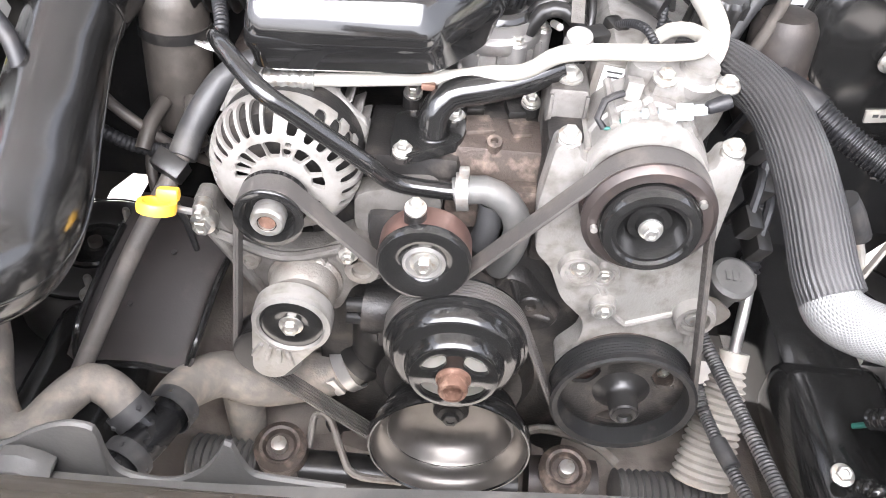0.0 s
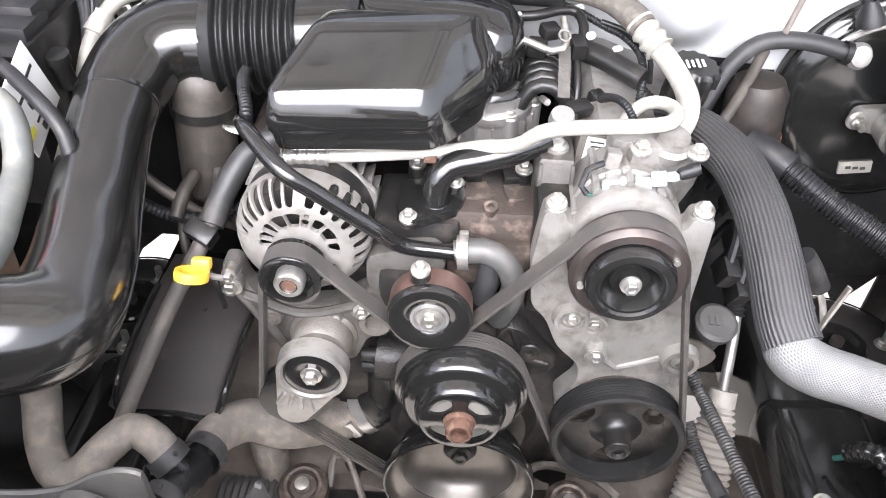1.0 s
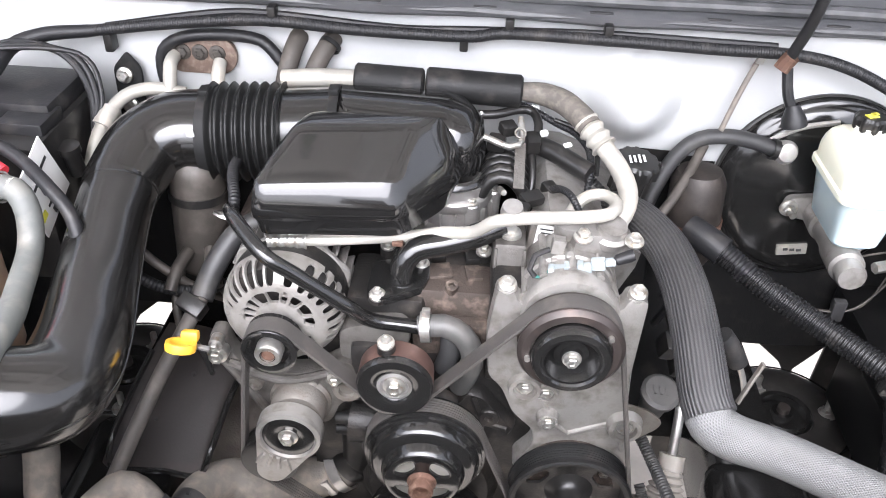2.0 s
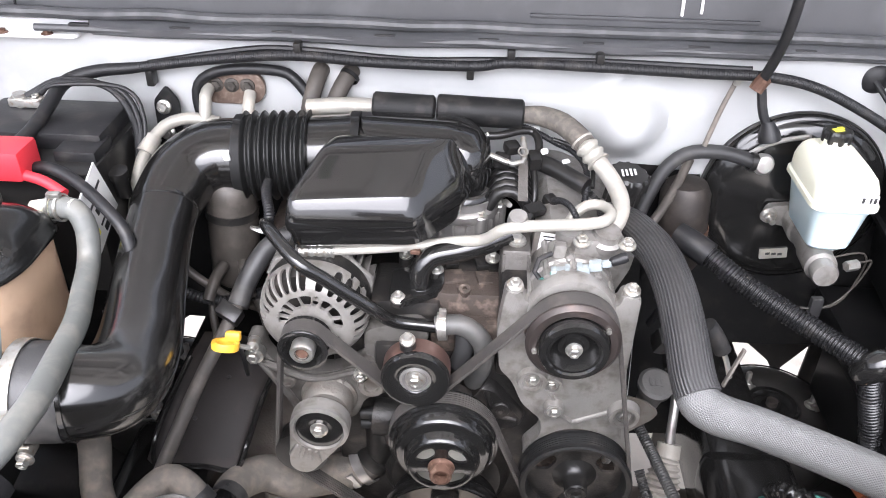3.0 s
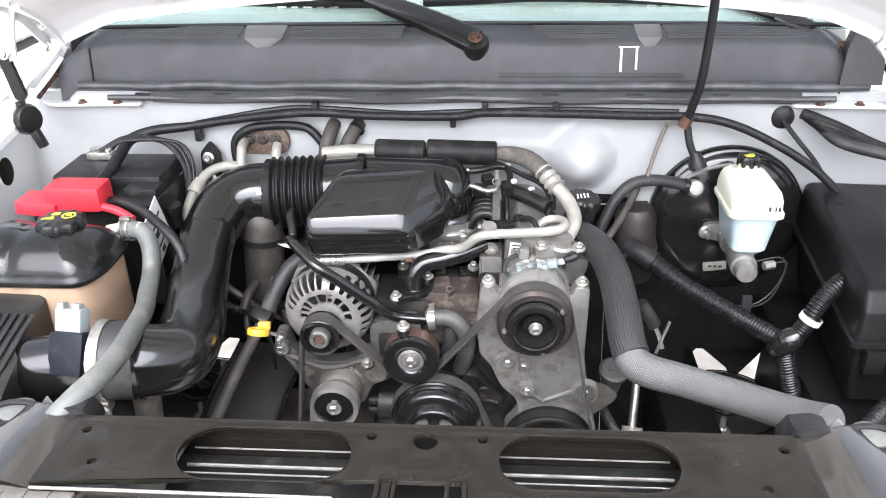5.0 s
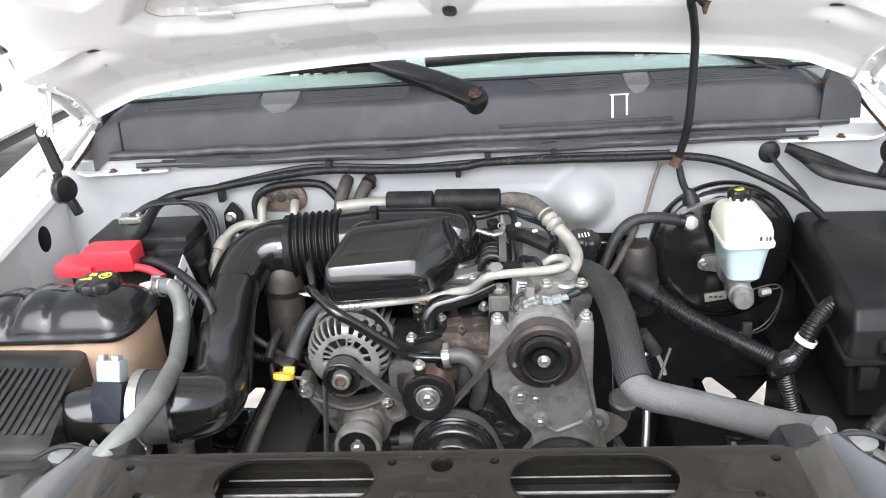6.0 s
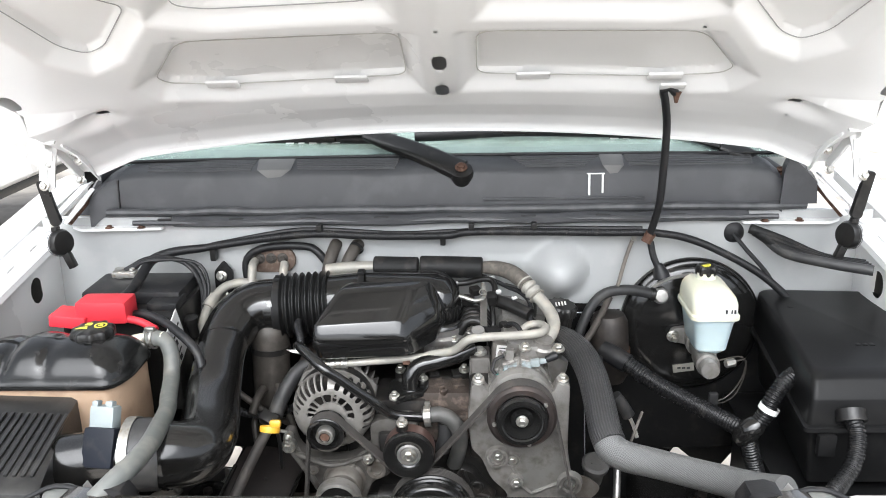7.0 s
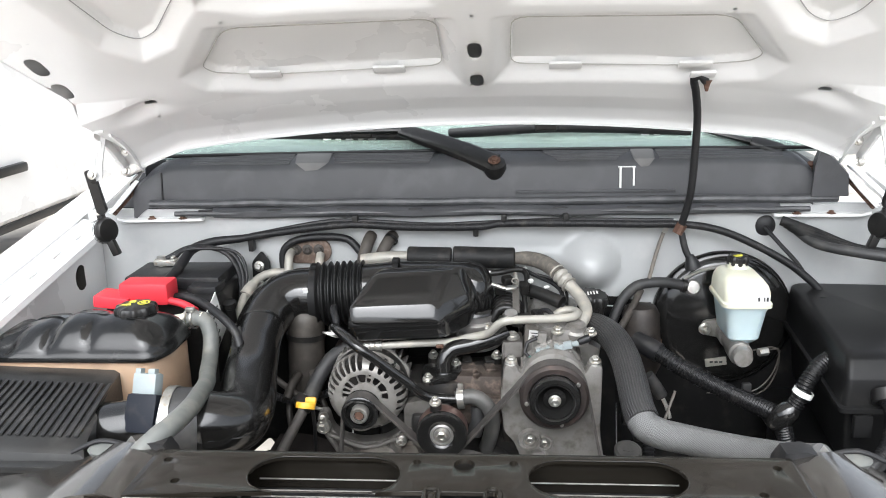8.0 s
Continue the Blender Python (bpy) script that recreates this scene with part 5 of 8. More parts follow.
    lathe(bm, [(0.0, -0.018), (0.048, -0.018), (0.050, -0.012), (0.066, -0.012), (0.0715, -0.022), (0.0715, -0.05), (0, -0.05)], (c.x, 0.572, c.z), seg=48)
    part("stator", bm, iron, t, "dark stator windings")
    bm = B()
    lathe(bm, [(0.0700, -0.064), (0.0665, -0.070), (0.0650, -0.100), (0.058, -0.118), (0.04, -0.125), (0, -0.125)], (c.x, 0.572, c.z), seg=56)
    part("rear_shell", bm, iron, t)
    bm = B()
    lobed(bm, [(0.066, -0.062), (0.0755, -0.062), (0.0770, -0.064), (0.0770, -0.069), (0.0750, -0.071), (0.066, -0.071)], (c.x, 0.572, c.z), (0, -1, 0), 9, 0.0035)
    part("rear_flange", bm, cast_alloy, t, "scalloped grey flange")
    for k in range(30):
        a = radians(12 * k + 4)
        d = Vector((math.cos(a), 0, math.sin(a)))
        bm = B()
        box(bm, c + d * 0.0725 + Vector((0, 0.660, 0)), (0.0022, 0.040, 0.013), 0.0006, (0, -math.degrees(a) + 90, 0))
        part("fin", bm, cast_alloy, t)
    bm = B()
    lathe(bm, [(0.034, -0.018)] + grooved(0.0305, 0.012) + [(0.032, 0.016), (0.027, 0.017), (0.024, 0.006), (0.016, 0.004), (0.0155, 0.019), (0.014, 0.021), (0.0085, 0.021)], (DRIVE[0][0], BELT_Y, DRIVE[0][1]), seg=44)
    pl = part("pulley", bm, gloss_black, t)
    bm = B()
    lathe(bm, [(0.0165, 0.004), (0.0165, 0.019), (0.0145, 0.022), (0.0095, 0.022), (0.009, 0.016)], (DRIVE[0][0], BELT_Y, DRIVE[0][1]), seg=30)
    part("nut", bm, zinc, t)
    bm = B()
    lathe(bm, [(0, 0.012), (0.009, 0.012), (0.0085, 0.0185), (0, 0.0185)], (DRIVE[0][0], BELT_Y, DRIVE[0][1]), seg=20)
    part("shaft", bm, rusty, t)
    # the bracket below it
    b = thing("alternator_bracket", "grey cast alternator bracket with ears and bolts", "bracket", (-0.15, 0.6, 0.75))
    bm = B()
    outline = rounded([(-0.247, 0.892), (-0.228, 0.892), (-0.222, 0.862), (-0.205, 0.842), (-0.165, 0.832), (-0.12, 0.838), (-0.085, 0.862), (-0.068, 0.858), (-0.045, 0.825), (-0.05, 0.80), (-0.085, 0.785), (-0.10, 0.745), (-0.18, 0.745), (-0.20, 0.79), (-0.232, 0.835), (-0.250, 0.865)], 0.012)
    plate(bm, outline, [ring(0.010, 18, (-0.075, 0.815))], (0, 0.602, 0), (1, 0, 0), (0, 0, 1), 0.026, 0.005)
    for pts in ([(-0.235, 0.86), (-0.20, 0.80), (-0.178, 0.755)], [(-0.225, 0.85), (-0.16, 0.825), (-0.09, 0.845)]):
        tube(bm, [(x, 0.572, z) for x, z in pts], 0.006, 8)
    part("casting", bm, bracket_grime, b, "dusty grey casting")
    for x, z, r in ((-0.195, 0.815, 0.010), (-0.15, 0.812, 0.008), (-0.09, 0.835, 0.012), (-0.075, 0.815, 0.018), (-0.12, 0.822, 0.007)):
        bm = B()
        lathe(bm, [(r * 1.2, 0), (r, 0.008), (r * 0.6, 0.008), (r * 0.55, 0.003), (0, 0.003)], (x, 0.577, z), seg=20)
        part("boss", bm, grimy_alloy, b)
    for x, z, r in ((-0.236, 0.868, 0.009), (-0.088, 0.842, 0.007), (-0.236, 0.885, 0.006)):
        bm = B()
        lathe(bm, [(0, 0), (r * 1.5, 0), (r * 1.5, 0.012), (0, 0.012)], (x, 0.578, z), seg=20)
        bolt(bm, (x, 0.566, z), r=r, h=0.011)
        part("bolt", bm, zinc, b)


def engine_block():
    e = thing("engine", "grimy cast-iron engine block and intake, dusty and oily", "engine", (0.02, 0.8, 0.4))
    bm = B()
    box(bm, (0.03, 0.80, 0.66), (0.34, 0.38, 0.44), 0.03)
    lathe(bm, [(0.10, 0), (0.10, 0.03), (0.085, 0.05), (0.05, 0.055), (0, 0.055)], (0.035, 0.63, 0.62), seg=40)
    part("block", bm, iron, e)
    bm = B()
    box(bm, (0.055, 0.652, 0.90), (0.115, 0.062, 0.10), 0.010)
    for x, z, w in ((0.035, 0.951, 0.03), (0.078, 0.951, 0.02)):
        box(bm, (x, 0.660, z), (w, 0.03, 0.006), 0.002, (0, 0, 12))
    box(bm, (0.055, 0.618, 0.885), (0.10, 0.03, 0.055), 0.008)
    part("intake_manifold", bm, brown_cast, e, "brown grimy manifold casting")
    bm = B()
    box(bm, (0.045, 0.712, 0.892), (0.17, 0.055, 0.10), 0.010)
    for x in (-0.02, 0.03, 0.075):
        box(bm, (x, 0.706, 0.945), (0.02, 0.03, 0.012), 0.003, (0, 0, 9))
    part("valley_cover", bm, iron, e)
    for x in (0.052,):
        bm = B()
        lathe(bm, [(0, 0), (0.009, 0), (0.008, 0.012), (0.004, 0.012), (0.004, 0.006), (0, 0.006)], (x, 0.63, 0.945), (0, -0.4, 1), 14)
        part("plug", bm, brown_cast, e)
    bm = B()
    box(bm, (-0.03, 0.66, 0.90), (0.10, 0.10, 0.08), 0.012)
    box(bm, (-0.045, 0.60, 0.86), (0.05, 0.05, 0.06), 0.01)
    part("thermostat_base", bm, iron, e)
    bm = B()
    plate(bm, rounded([(-0.085, 0.905), (-0.06, 0.915), (-0.005, 0.920), (0.008, 0.90), (-0.02, 0.85), (-0.06, 0.84), (-0.085, 0.86)], 0.012), [], (0, 0.615, 0), (1, 0, 0), (0, 0, 1), 0.03, 0.005)
    part("idler_bracket", bm, bracket_grime, e)
    bm = B()
    plate(bm, rounded([(-0.052, -0.030), (-0.052, 0.034), (-0.02, 0.044), (0.020, 0.050), (0.026, 0.030), (0.020, -0.010), (-0.018, -0.034), (-0.036, -0.044)], 0.010), [], (0, 0.635, 0.942), (1, 0, 0), (0, 1, 0), 0.012, 0.0025)
    lathe(bm, [(0.0225, 0), (0.0215, 0.006), (0.017, 0.010), (0.0155, 0.014)], (-0.010, 0.632, 0.942), (0, 0, 1), 28)
    part("outlet_flange", bm, gloss_black, e, "gloss black outlet flange")
    bm = B()
    tube(bm, [(-0.010, 0.632, 0.945), (-0.011, 0.637, 0.972), (0.004, 0.645, 0.993), (0.04, 0.652, 1.0), (0.075, 0.66, 1.008), (0.11, 0.675, 1.018)], 0.0155, 18)
    part("outlet_pipe", bm, gloss_black, e, "gloss black coolant outlet pipe")
    for x, y, z, deep in ((-0.036, 0.700, 0.960, 0.022), (0.090, 0.70, 0.960, 0.020), (-0.038, 0.602, 0.953, 0.010), (0.011, 0.668, 0.955, 0.012), (-0.019, 0.533, 0.938, 0.03)):
        bm = B()
        lathe(bm, [(0.0115, -deep), (0.0105, -0.003), (0, -0.003)], (x, y, z), (0, -0.3, 0.95), 18)
        part("post", bm, iron, e)
        bm = B()
        lathe(bm, [(0.0, -0.003), (0.0105, -0.003), (0.0105, 0.0), (0, 0.0)], (x, y, z), (0, -0.3, 0.95), 18)
        bolt(bm, (x, y, z), (0, -0.3, 0.95), 0.0062, 0.010)
        part("bolt", bm, zinc, e)
    bm = B()
    lathe(bm, [(0.055, 0), (0.05, 0.02), (0.035, 0.035), (0, 0.035)], (0.031, 0.60, 0.75), seg=36)
    part("water_pump", bm, iron, e)
    bm = B()
    arm = rounded([(0.050, 0.752), (0.068, 0.785), (0.082, 0.808), (0.104, 0.800), (0.122, 0.775), (0.148, 0.744), (0.140, 0.728), (0.112, 0.720), (0.092, 0.704), (0.060, 0.700)], 0.008)
    loft(bm, [[Vector((0.09 + (x - 0.09) * k, y, 0.755 + (z - 0.755) * k)) for x, z in arm] for y, k in ((0.640, 1.12), (0.606, 1.06), (0.594, 1.0), (0.590, 0.94), (0.592, 0.84))])
    part("pump_casting", bm, iron, e)
    for a, b in (((0.070, 0.778), (0.104, 0.752)), ((0.104, 0.752), (0.098, 0.715)), ((0.104, 0.752), (0.136, 0.742)), ((0.088, 0.800), (0.104, 0.752))):
        bm = B()
        tube(bm, [(a[0], 0.592, a[1]), (b[0], 0.592, b[1])], 0.0042, 10)
        part("rib", bm, iron, e)
    bm = B()
    lathe(bm, [(0.014, -0.02), (0.014, 0.006), (0.0125, 0.008), (0.006, 0.008), (0.005, 0.003), (0, 0.003)], (0.112, 0.594, 0.765), (0, -1, 0), 20)
    part("pump_boss", bm, iron, e)
    bm = B()
    box(bm, (-0.035, 0.60, 0.72), (0.05, 0.06, 0.06), 0.012)
    part("pump_arm", bm, iron, e)
    bm = B()
    box(bm, (0.215, 0.83, 0.965), (0.15, 0.30, 0.10), 0.03, (0, 22, 0))
    part("valve_cover", bm, cast_alloy, e, "grey alloy valve cover")
    bm = B()
    box(bm, (-0.19, 0.86, 0.90), (0.15, 0.26, 0.10), 0.03, (0, -22, 0))
    part("valve_cover", bm, brown_cast, e)
    bm = B()
    lobed(bm, [(0.026, -0.03), (0.026, 0.0), (0.031, 0.002), (0.031, 0.017), (0.027, 0.022), (0, 0.022)], (0.285, 0.80, 1.035), (0.15, -0.1, 1), 12, 0.002)
    part("oil_cap", bm, satin_black, e, "black ribbed oil filler cap")
    bm = B()
    for k in range(4):
        box(bm, (0.276 + 0.006 * k, 0.792, 1.0585 + 0.0008 * k), (0.003, 0.02 - 0.003 * (k % 2), 0.001))
    part("cap_print", bm, label_white, e)
    bm = B()
    tube(bm, [(-0.075, 0.60, 0.73), (-0.045, 0.60, 0.73), (-0.03, 0.62, 0.73)], 0.030, 18)
    part("water_inlet", bm, iron, e)
    for k in range(2):
        bm = B()
        tube(bm, [(-0.095, 0.590, 0.742 - 0.02 * k), (-0.06, 0.590, 0.742 - 0.02 * k)], 0.009, 12)
        part("sensor_plug", bm, matt_black, e)
    bm = B()
    box(bm, (0.03, 0.78, 0.42), (0.30, 0.36, 0.14), 0.04)
    part("oil_pan", bm, dirt_under, e)


def under_engine():
    for s in (-1, 1):
        a = thing("wheel_arch_liner", "black plastic wheel arch liner below the bay", "liner", (MID + s * 0.7, 0.4, 0.5), group="liners")
        bm = B()
        grid_sheet(bm, list(np.linspace(0.50, 0.90, 20)), list(np.linspace(0.10, 0.93, 40)), lambda d, y: Vector((MID + s * d, y, 0.50 - 0.9 * (y - 0.5) ** 2 * (1 if y < 0.5 else 0) + 0.01 * math.sin(y * 40) + 0.25 * max(0, d - 0.6))))
        bmesh.ops.solidify(bm, geom=bm.faces[:], thickness=0.004)
        part("shell", bm, satin_black, a)
        bm = B()
        for k in range(5):
            box(bm, (MID + s * (0.56 + 0.06 * k), 0.28, 0.52), (0.008, 0.22, 0.03), 0.002)
        part("ribs", bm, satin_black, a)
        b = thing("side_baffle", "black plastic baffle beside the radiator", "baffle", (MID + s * 0.5, 0.25, 0.5), group="baffles")
        bm = B()
        loft(bm, [[Vector((MID + s * d, y, z)) for y, z in ((0.20, 0.55), (0.20, z1), (0.215, z1 + 0.01), (0.30, z1 - 0.03), (0.30, 0.55))] for d, z1 in ((0.40, 0.86), (0.46, 0.88), (0.55, 0.84), (0.80, 0.82))])
        part("panel", bm, dark_grey, b)
    c = thing("crossmember", "dusty tan front crossmember below the engine", "crossmember", (0, 0.6, 0.3))
    bm = B()
    loft(bm, [[Vector((x, 0.50 + 0.03 * math.sin(x * 5), 0.30)), Vector((x, 0.50, 0.40 + 0.02 * math.cos(x * 6))), Vector((x, 0.60, 0.44)), Vector((x, 0.75, 0.43)), Vector((x, 0.80, 0.30))] for x in np.linspace(-0.42, 0.5, 24)])
    part("beam", bm, dirt_under, c)
    bm = B()
    tube(bm, [(x, 0.497, 0.405 + 0.02 * math.cos(x * 6)) for x in np.linspace(-0.42, 0.5, 16)], 0.008, 10)
    part("front_flange", bm, dirt_under, c)
    r = thing("steering_rack", "steering rack with black tube and dusty joints", "steering rack", (0, 0.53, 0.45))
    bm = B()
    tube(bm, [(-0.16, 0.555, 0.50), (0.13, 0.555, 0.50)], 0.027, 20)
    part("tube", bm, satin_black, r)
    for x, w in ((-0.178, 0.024), (0.188, 0.045)):
        bm = B()
        lathe(bm, [(0, -w), (0.034, -w), (0.036, -w * 0.6), (0.03, 0), (0.036, w * 0.6), (0.034, w), (0, w)], (x, 0.562, 0.505), (1, 0, 0), 28)
        part("joint", bm, can_brown, r)
        bm = B()
        lathe(bm, [(0.034, 0), (0.034, 0.030), (0.026, 0.037), (0.022, 0.036), (0.018, 0.030), (0, 0.030)], (x, 0.562, 0.520), (0, -0.25, 1), 28)
        part("joint_cap", bm, brown_cast, r)
        bm = B()
        lathe(bm, [(0.010, 0), (0.010, 0.014), (0, 0.016)], (x, 0.553, 0.550), (0, -0.2, 1), 14)
        part("stud", bm, zinc, r)
    for x0, x1 in ((-0.205, -0.30), (0.26, 0.40)):
        bm = B()
        tube(bm, [(x0, 0.555, 0.50), (x1, 0.56, 0.495)], 0.036, 22, ribs=(0.010, 0.006))
        part("bellows", bm, shroud_grey, r)
    bm = B()
    tube(bm, [(-0.145, 0.57, 0.53), (-0.14, 0.60, 0.56), (-0.12, 0.595, 0.56), (-0.10, 0.56, 0.54), (-0.08, 0.535, 0.53), (-0.02, 0.53, 0.53)], 0.005, 8)
    part("fluid_pipe", bm, grimy_alloy, r)
    bm = B()
    tube(bm, [(0.098, 0.535, 0.53), (0.115, 0.56, 0.545), (0.135, 0.605, 0.55), (0.17, 0.615, 0.55), (0.23, 0.60, 0.545), (0.26, 0.585, 0.53)], 0.0065, 8)
    part("fluid_pipe", bm, grimy_alloy, r)
    r.location += Vector((0, -0.012, -0.030))
    for s in (-1, 1):
        f = thing("frame_rail", "black painted frame rail with suspension tower", "frame rail", (MID + s * 0.48, 0.6, 0.4), group="frame rails")
        bm = B()
        box(bm, (MID + s * 0.455, 0.55, 0.55), (0.11, 1.6, 0.17), 0.02)
        box(bm, (MID + s * 0.46, 0.50, 0.59), (0.15, 0.34, 0.10), 0.04, None, 4)
        part("rail", bm, gloss_black, f)
        bm = B()
        lathe(bm, [(0.125, -0.12), (0.118, -0.03), (0.112, -0.006), (0.106, 0.0), (0.095, 0.002), (0.054, 0.004), (0.050, 0.002), (0.048, -0.006), (0, -0.008)], (MID + s * 0.549, 0.803, 0.598), (0, 0, 1), 56)
        part("tower", bm, tower_paint, f)
        bm = B()
        lathe(bm, [(0.105, 0.0), (0.1085, 0.001), (0.109, -0.003)], (MID + s * 0.549, 0.803, 0.5995), (0, 0, 1), 56)
        part("tower_lip", bm, gloss_black, f)
        bm = B()
        lathe(bm, [(0.047, 0), (0.047, 0.010), (0.043, 0.013), (0.036, 0.012), (0.033, 0.004), (0.018, 0.004), (0.016, 0.010), (0, 0.010)], (MID + s * 0.549, 0.803, 0.592), (0, 0, 1), 36)
        part("bushing", bm, gloss_black, f)
        bm = B()
        lathe(bm, [(0.010, 0), (0.010, 0.012), (0.0, 0.014)], (MID + s * 0.549, 0.803, 0.600), (0, 0, 1), 16)
        part("damper_stem", bm, can_brown, f)
        for dx, dy in ((-0.032, 0.048), (0.072, 0.004), (-0.030, -0.096)):
            bm = B()
            q = (MID + s * (0.549 + dx), 0.803 + dy, 0.600)
            bolt(bm, q, (0, 0, 1), 0.009, 0.010)
            lathe(bm, [(0, -0.002), (0.017, -0.002), (0.017, 0.001), (0, 0.001)], q, (0, 0, 1), 20)
            lathe(bm, [(0.0055, 0.0), (0.0055, 0.030), (0.004, 0.033), (0, 0.033)], q, (0, 0, 1), 12)
            part("stud", bm, zinc, f)

    for s in (-1, 1):
        a = thing("inner_arch_panel", "black inner arch panel with three-cornered openings", "panel", (MID + s * 0.6, 0.95, 0.3), group="arch panels")
        bm = B()
        tri = [[(0.500, 0.610), (0.520, 0.640), (0.584, 0.584), (0.598, 0.560), (0.600, 0.48), (0.532, 0.48)], [(0.614, 0.48), (0.614, 0.568), (0.656, 0.628), (0.652, 0.48)]]
        plate(bm, [(0.40, 0.30), (0.90, 0.30), (0.90, 0.82), (0.40, 0.82)], tri, (MID, 0.95, 0), (s, 0, 0), (0, 0, 1), 0.006, 0.001)
        part("panel", bm, tower_paint, a)
    m = thing("engine_cradle", "dusty tan cradle wall beside the oil pan", "cradle", (-0.2, 0.72, 0.3))
    bm = B()
    loft(bm, [[Vector((x, 0.70, 0.30)), Vector((x, 0.66 + 0.05 * math.sin(x * 6), 0.44)), Vector((x, 0.72, 0.60 + 0.02 * math.cos(x * 9))), Vector((x, 0.78, 0.62)), Vector((x, 0.80, 0.30))] for x in np.linspace(-0.36, -0.13, 12)])
    part("wall", bm, dirt_under, m)
    bm = B()
    tube(bm, [(-0.235, 0.60, 0.56), (-0.232, 0.59, 0.50), (-0.23, 0.585, 0.44)], [0.028, 0.025, 0.022], 16)
    part("stub", bm, dusty_rubber, m)


pulleys()
serpentine_belt()
accessory_bracket()
compressor()
alternator()
engine_block()
under_engine()

# ---- intake, battery side ----
def intake():
    d = thing("air_intake_duct", "glossy black plastic air intake duct with bellows", "air duct", (-0.36, 0.6, 0.9))
    line = [(-0.407, 0.365, 0.978), (-0.379, 0.370, 0.974), (-0.352, 0.386, 0.967), (-0.342, 0.418, 0.961), (-0.347, 0.474, 0.962), (-0.366, 0.56, 0.973), (-0.380, 0.65, 0.999), (-0.384, 0.715, 1.020), (-0.370, 0.768, 1.040), (-0.334, 0.797, 1.052), (-0.285, 0.806, 1.053)]
    radii = [0.054, 0.054, 0.053, 0.052, 0.050, 0.048, 0.046, 0.0465, 0.051, 0.056, 0.058]
    bm = B()
    tube(bm, line[:8], radii[:8], 64, step=0.005, flat=0.96, up=(0, 0, 1), square=0.05)
    part("lower_elbow", bm, duct_black, d)
    bm = B()
    tube(bm, [Vector(line[6]).lerp(Vector(line[7]), 0.72)] + line[7:], [0.0475, 0.0485, 0.0525, 0.0565, 0.058], 64, step=0.005, flat=0.97, up=(0, 0, 1), square=0.03)
    part("upper_elbow", bm, duct_black, d)
    bm = B()
    pts = []
    for q, p in enumerate(line[1:8]):
        w = Vector(line[q + 2]) - Vector(line[q])
        n = Vector((w.y, -w.x, 0)).normalized()
        pts.append(Vector(p) + n * (radii[q + 1] * 0.995) + Vector((0, 0, -0.006)))
    tube(bm, pts, 0.0016, 8, step=0.01)
    part("mould_seam", bm, duct_black, d)
    bm = B()
    tube(bm, [(-0.285, 0.806, 1.053), (-0.235, 0.81, 1.054), (-0.188, 0.812, 1.056)], 0.068, 40, ribs=(0.0139, 0.0095))
    part("bellows", bm, bellows_black, d, sharp=120)
    bm = B()
    tube(bm, [(-0.195, 0.812, 1.058), (-0.15, 0.812, 1.062), (-0.10, 0.815, 1.066)], 0.057, 34)
    part("sleeve", bm, duct_black, d)
    for x, w in ((-0.290, 0.016), (-0.118, 0.012)):
        bm = B()
        clamp_band(bm, (x, 0.808, 1.053 if x < -0.2 else 1.065), (1, 0.03, 0), 0.0605, w)
        box(bm, (x, 0.800, 1.116 if x < -0.2 else 1.128), (0.014, 0.02, 0.008), 0.002)
        part("clamp", bm, matt_black, d)
    bm = B()
    box(bm, (-0.299, 0.751, 1.074), (0.010, 0.003, 0.022), 0.001, (25, 0, 0))
    part("sticker", bm, label_white, d)
    # resonator over the throttle
    r = thing("intake_resonator", "gloss black plastic intake resonator box over the throttle", "resonator", (-0.06, 0.72, 1.0))
    sec = [
        (1.0225, [(-0.160, 0.642), (-0.016, 0.652), (0.026, 0.706), (0.034, 0.76), (-0.160, 0.76)]),
        (1.0235, [(-0.176, 0.612), (-0.011, 0.628), (0.032, 0.690), (0.046, 0.765), (-0.168, 0.765)]),
        (1.0265, [(-0.181, 0.6085), (-0.010, 0.625), (0.037, 0.692), (0.050, 0.768), (-0.170, 0.768)]),
        (1.042, [(-0.187, 0.6100), (-0.014, 0.628), (0.047, 0.713), (0.056, 0.77), (-0.172, 0.77)]),
        (1.0465, [(-0.190, 0.6085), (-0.013, 0.627), (0.051, 0.716), (0.060, 0.77), (-0.176, 0.77)]),
        (1.053, [(-0.190, 0.6075), (-0.013, 0.626), (0.051, 0.716), (0.060, 0.77), (-0.176, 0.77)]),
        (1.066, [(-0.189, 0.6095), (-0.015, 0.631), (0.048, 0.717), (0.057, 0.77), (-0.174, 0.767)]),
        (1.0865, [(-0.186, 0.6135), (-0.019, 0.640), (0.041, 0.718), (0.050, 0.766), (-0.168, 0.765)]),
        (1.0915, [(-0.183, 0.6185), (-0.020, 0.645), (0.038, 0.719), (0.047, 0.764), (-0.166, 0.764)]),
        (1.108, [(-0.170, 0.6440), (-0.012, 0.670), (0.028, 0.721), (0.040, 0.752), (-0.154, 0.752)]),
        (1.127, [(-0.154, 0.6730), (-0.004, 0.694), (0.018, 0.722), (0.030, 0.740), (-0.138, 0.740)]),
        (1.132, [(-0.149, 0.6800), (-0.006, 0.700), (0.013, 0.722), (0.022, 0.730), (-0.133, 0.730)]),
        (1.1345, [(-0.140, 0.6890), (-0.010, 0.706), (0.004, 0.718), (0.010, 0.724), (-0.126, 0.722)])]
    bm = B()
    loft(bm, [[Vector((x, y, z)) for x, y in rounded(p, 0.018, 6)] for z, p in sec])
    part("front_box", bm, resonator_black, r)
    bm = B()
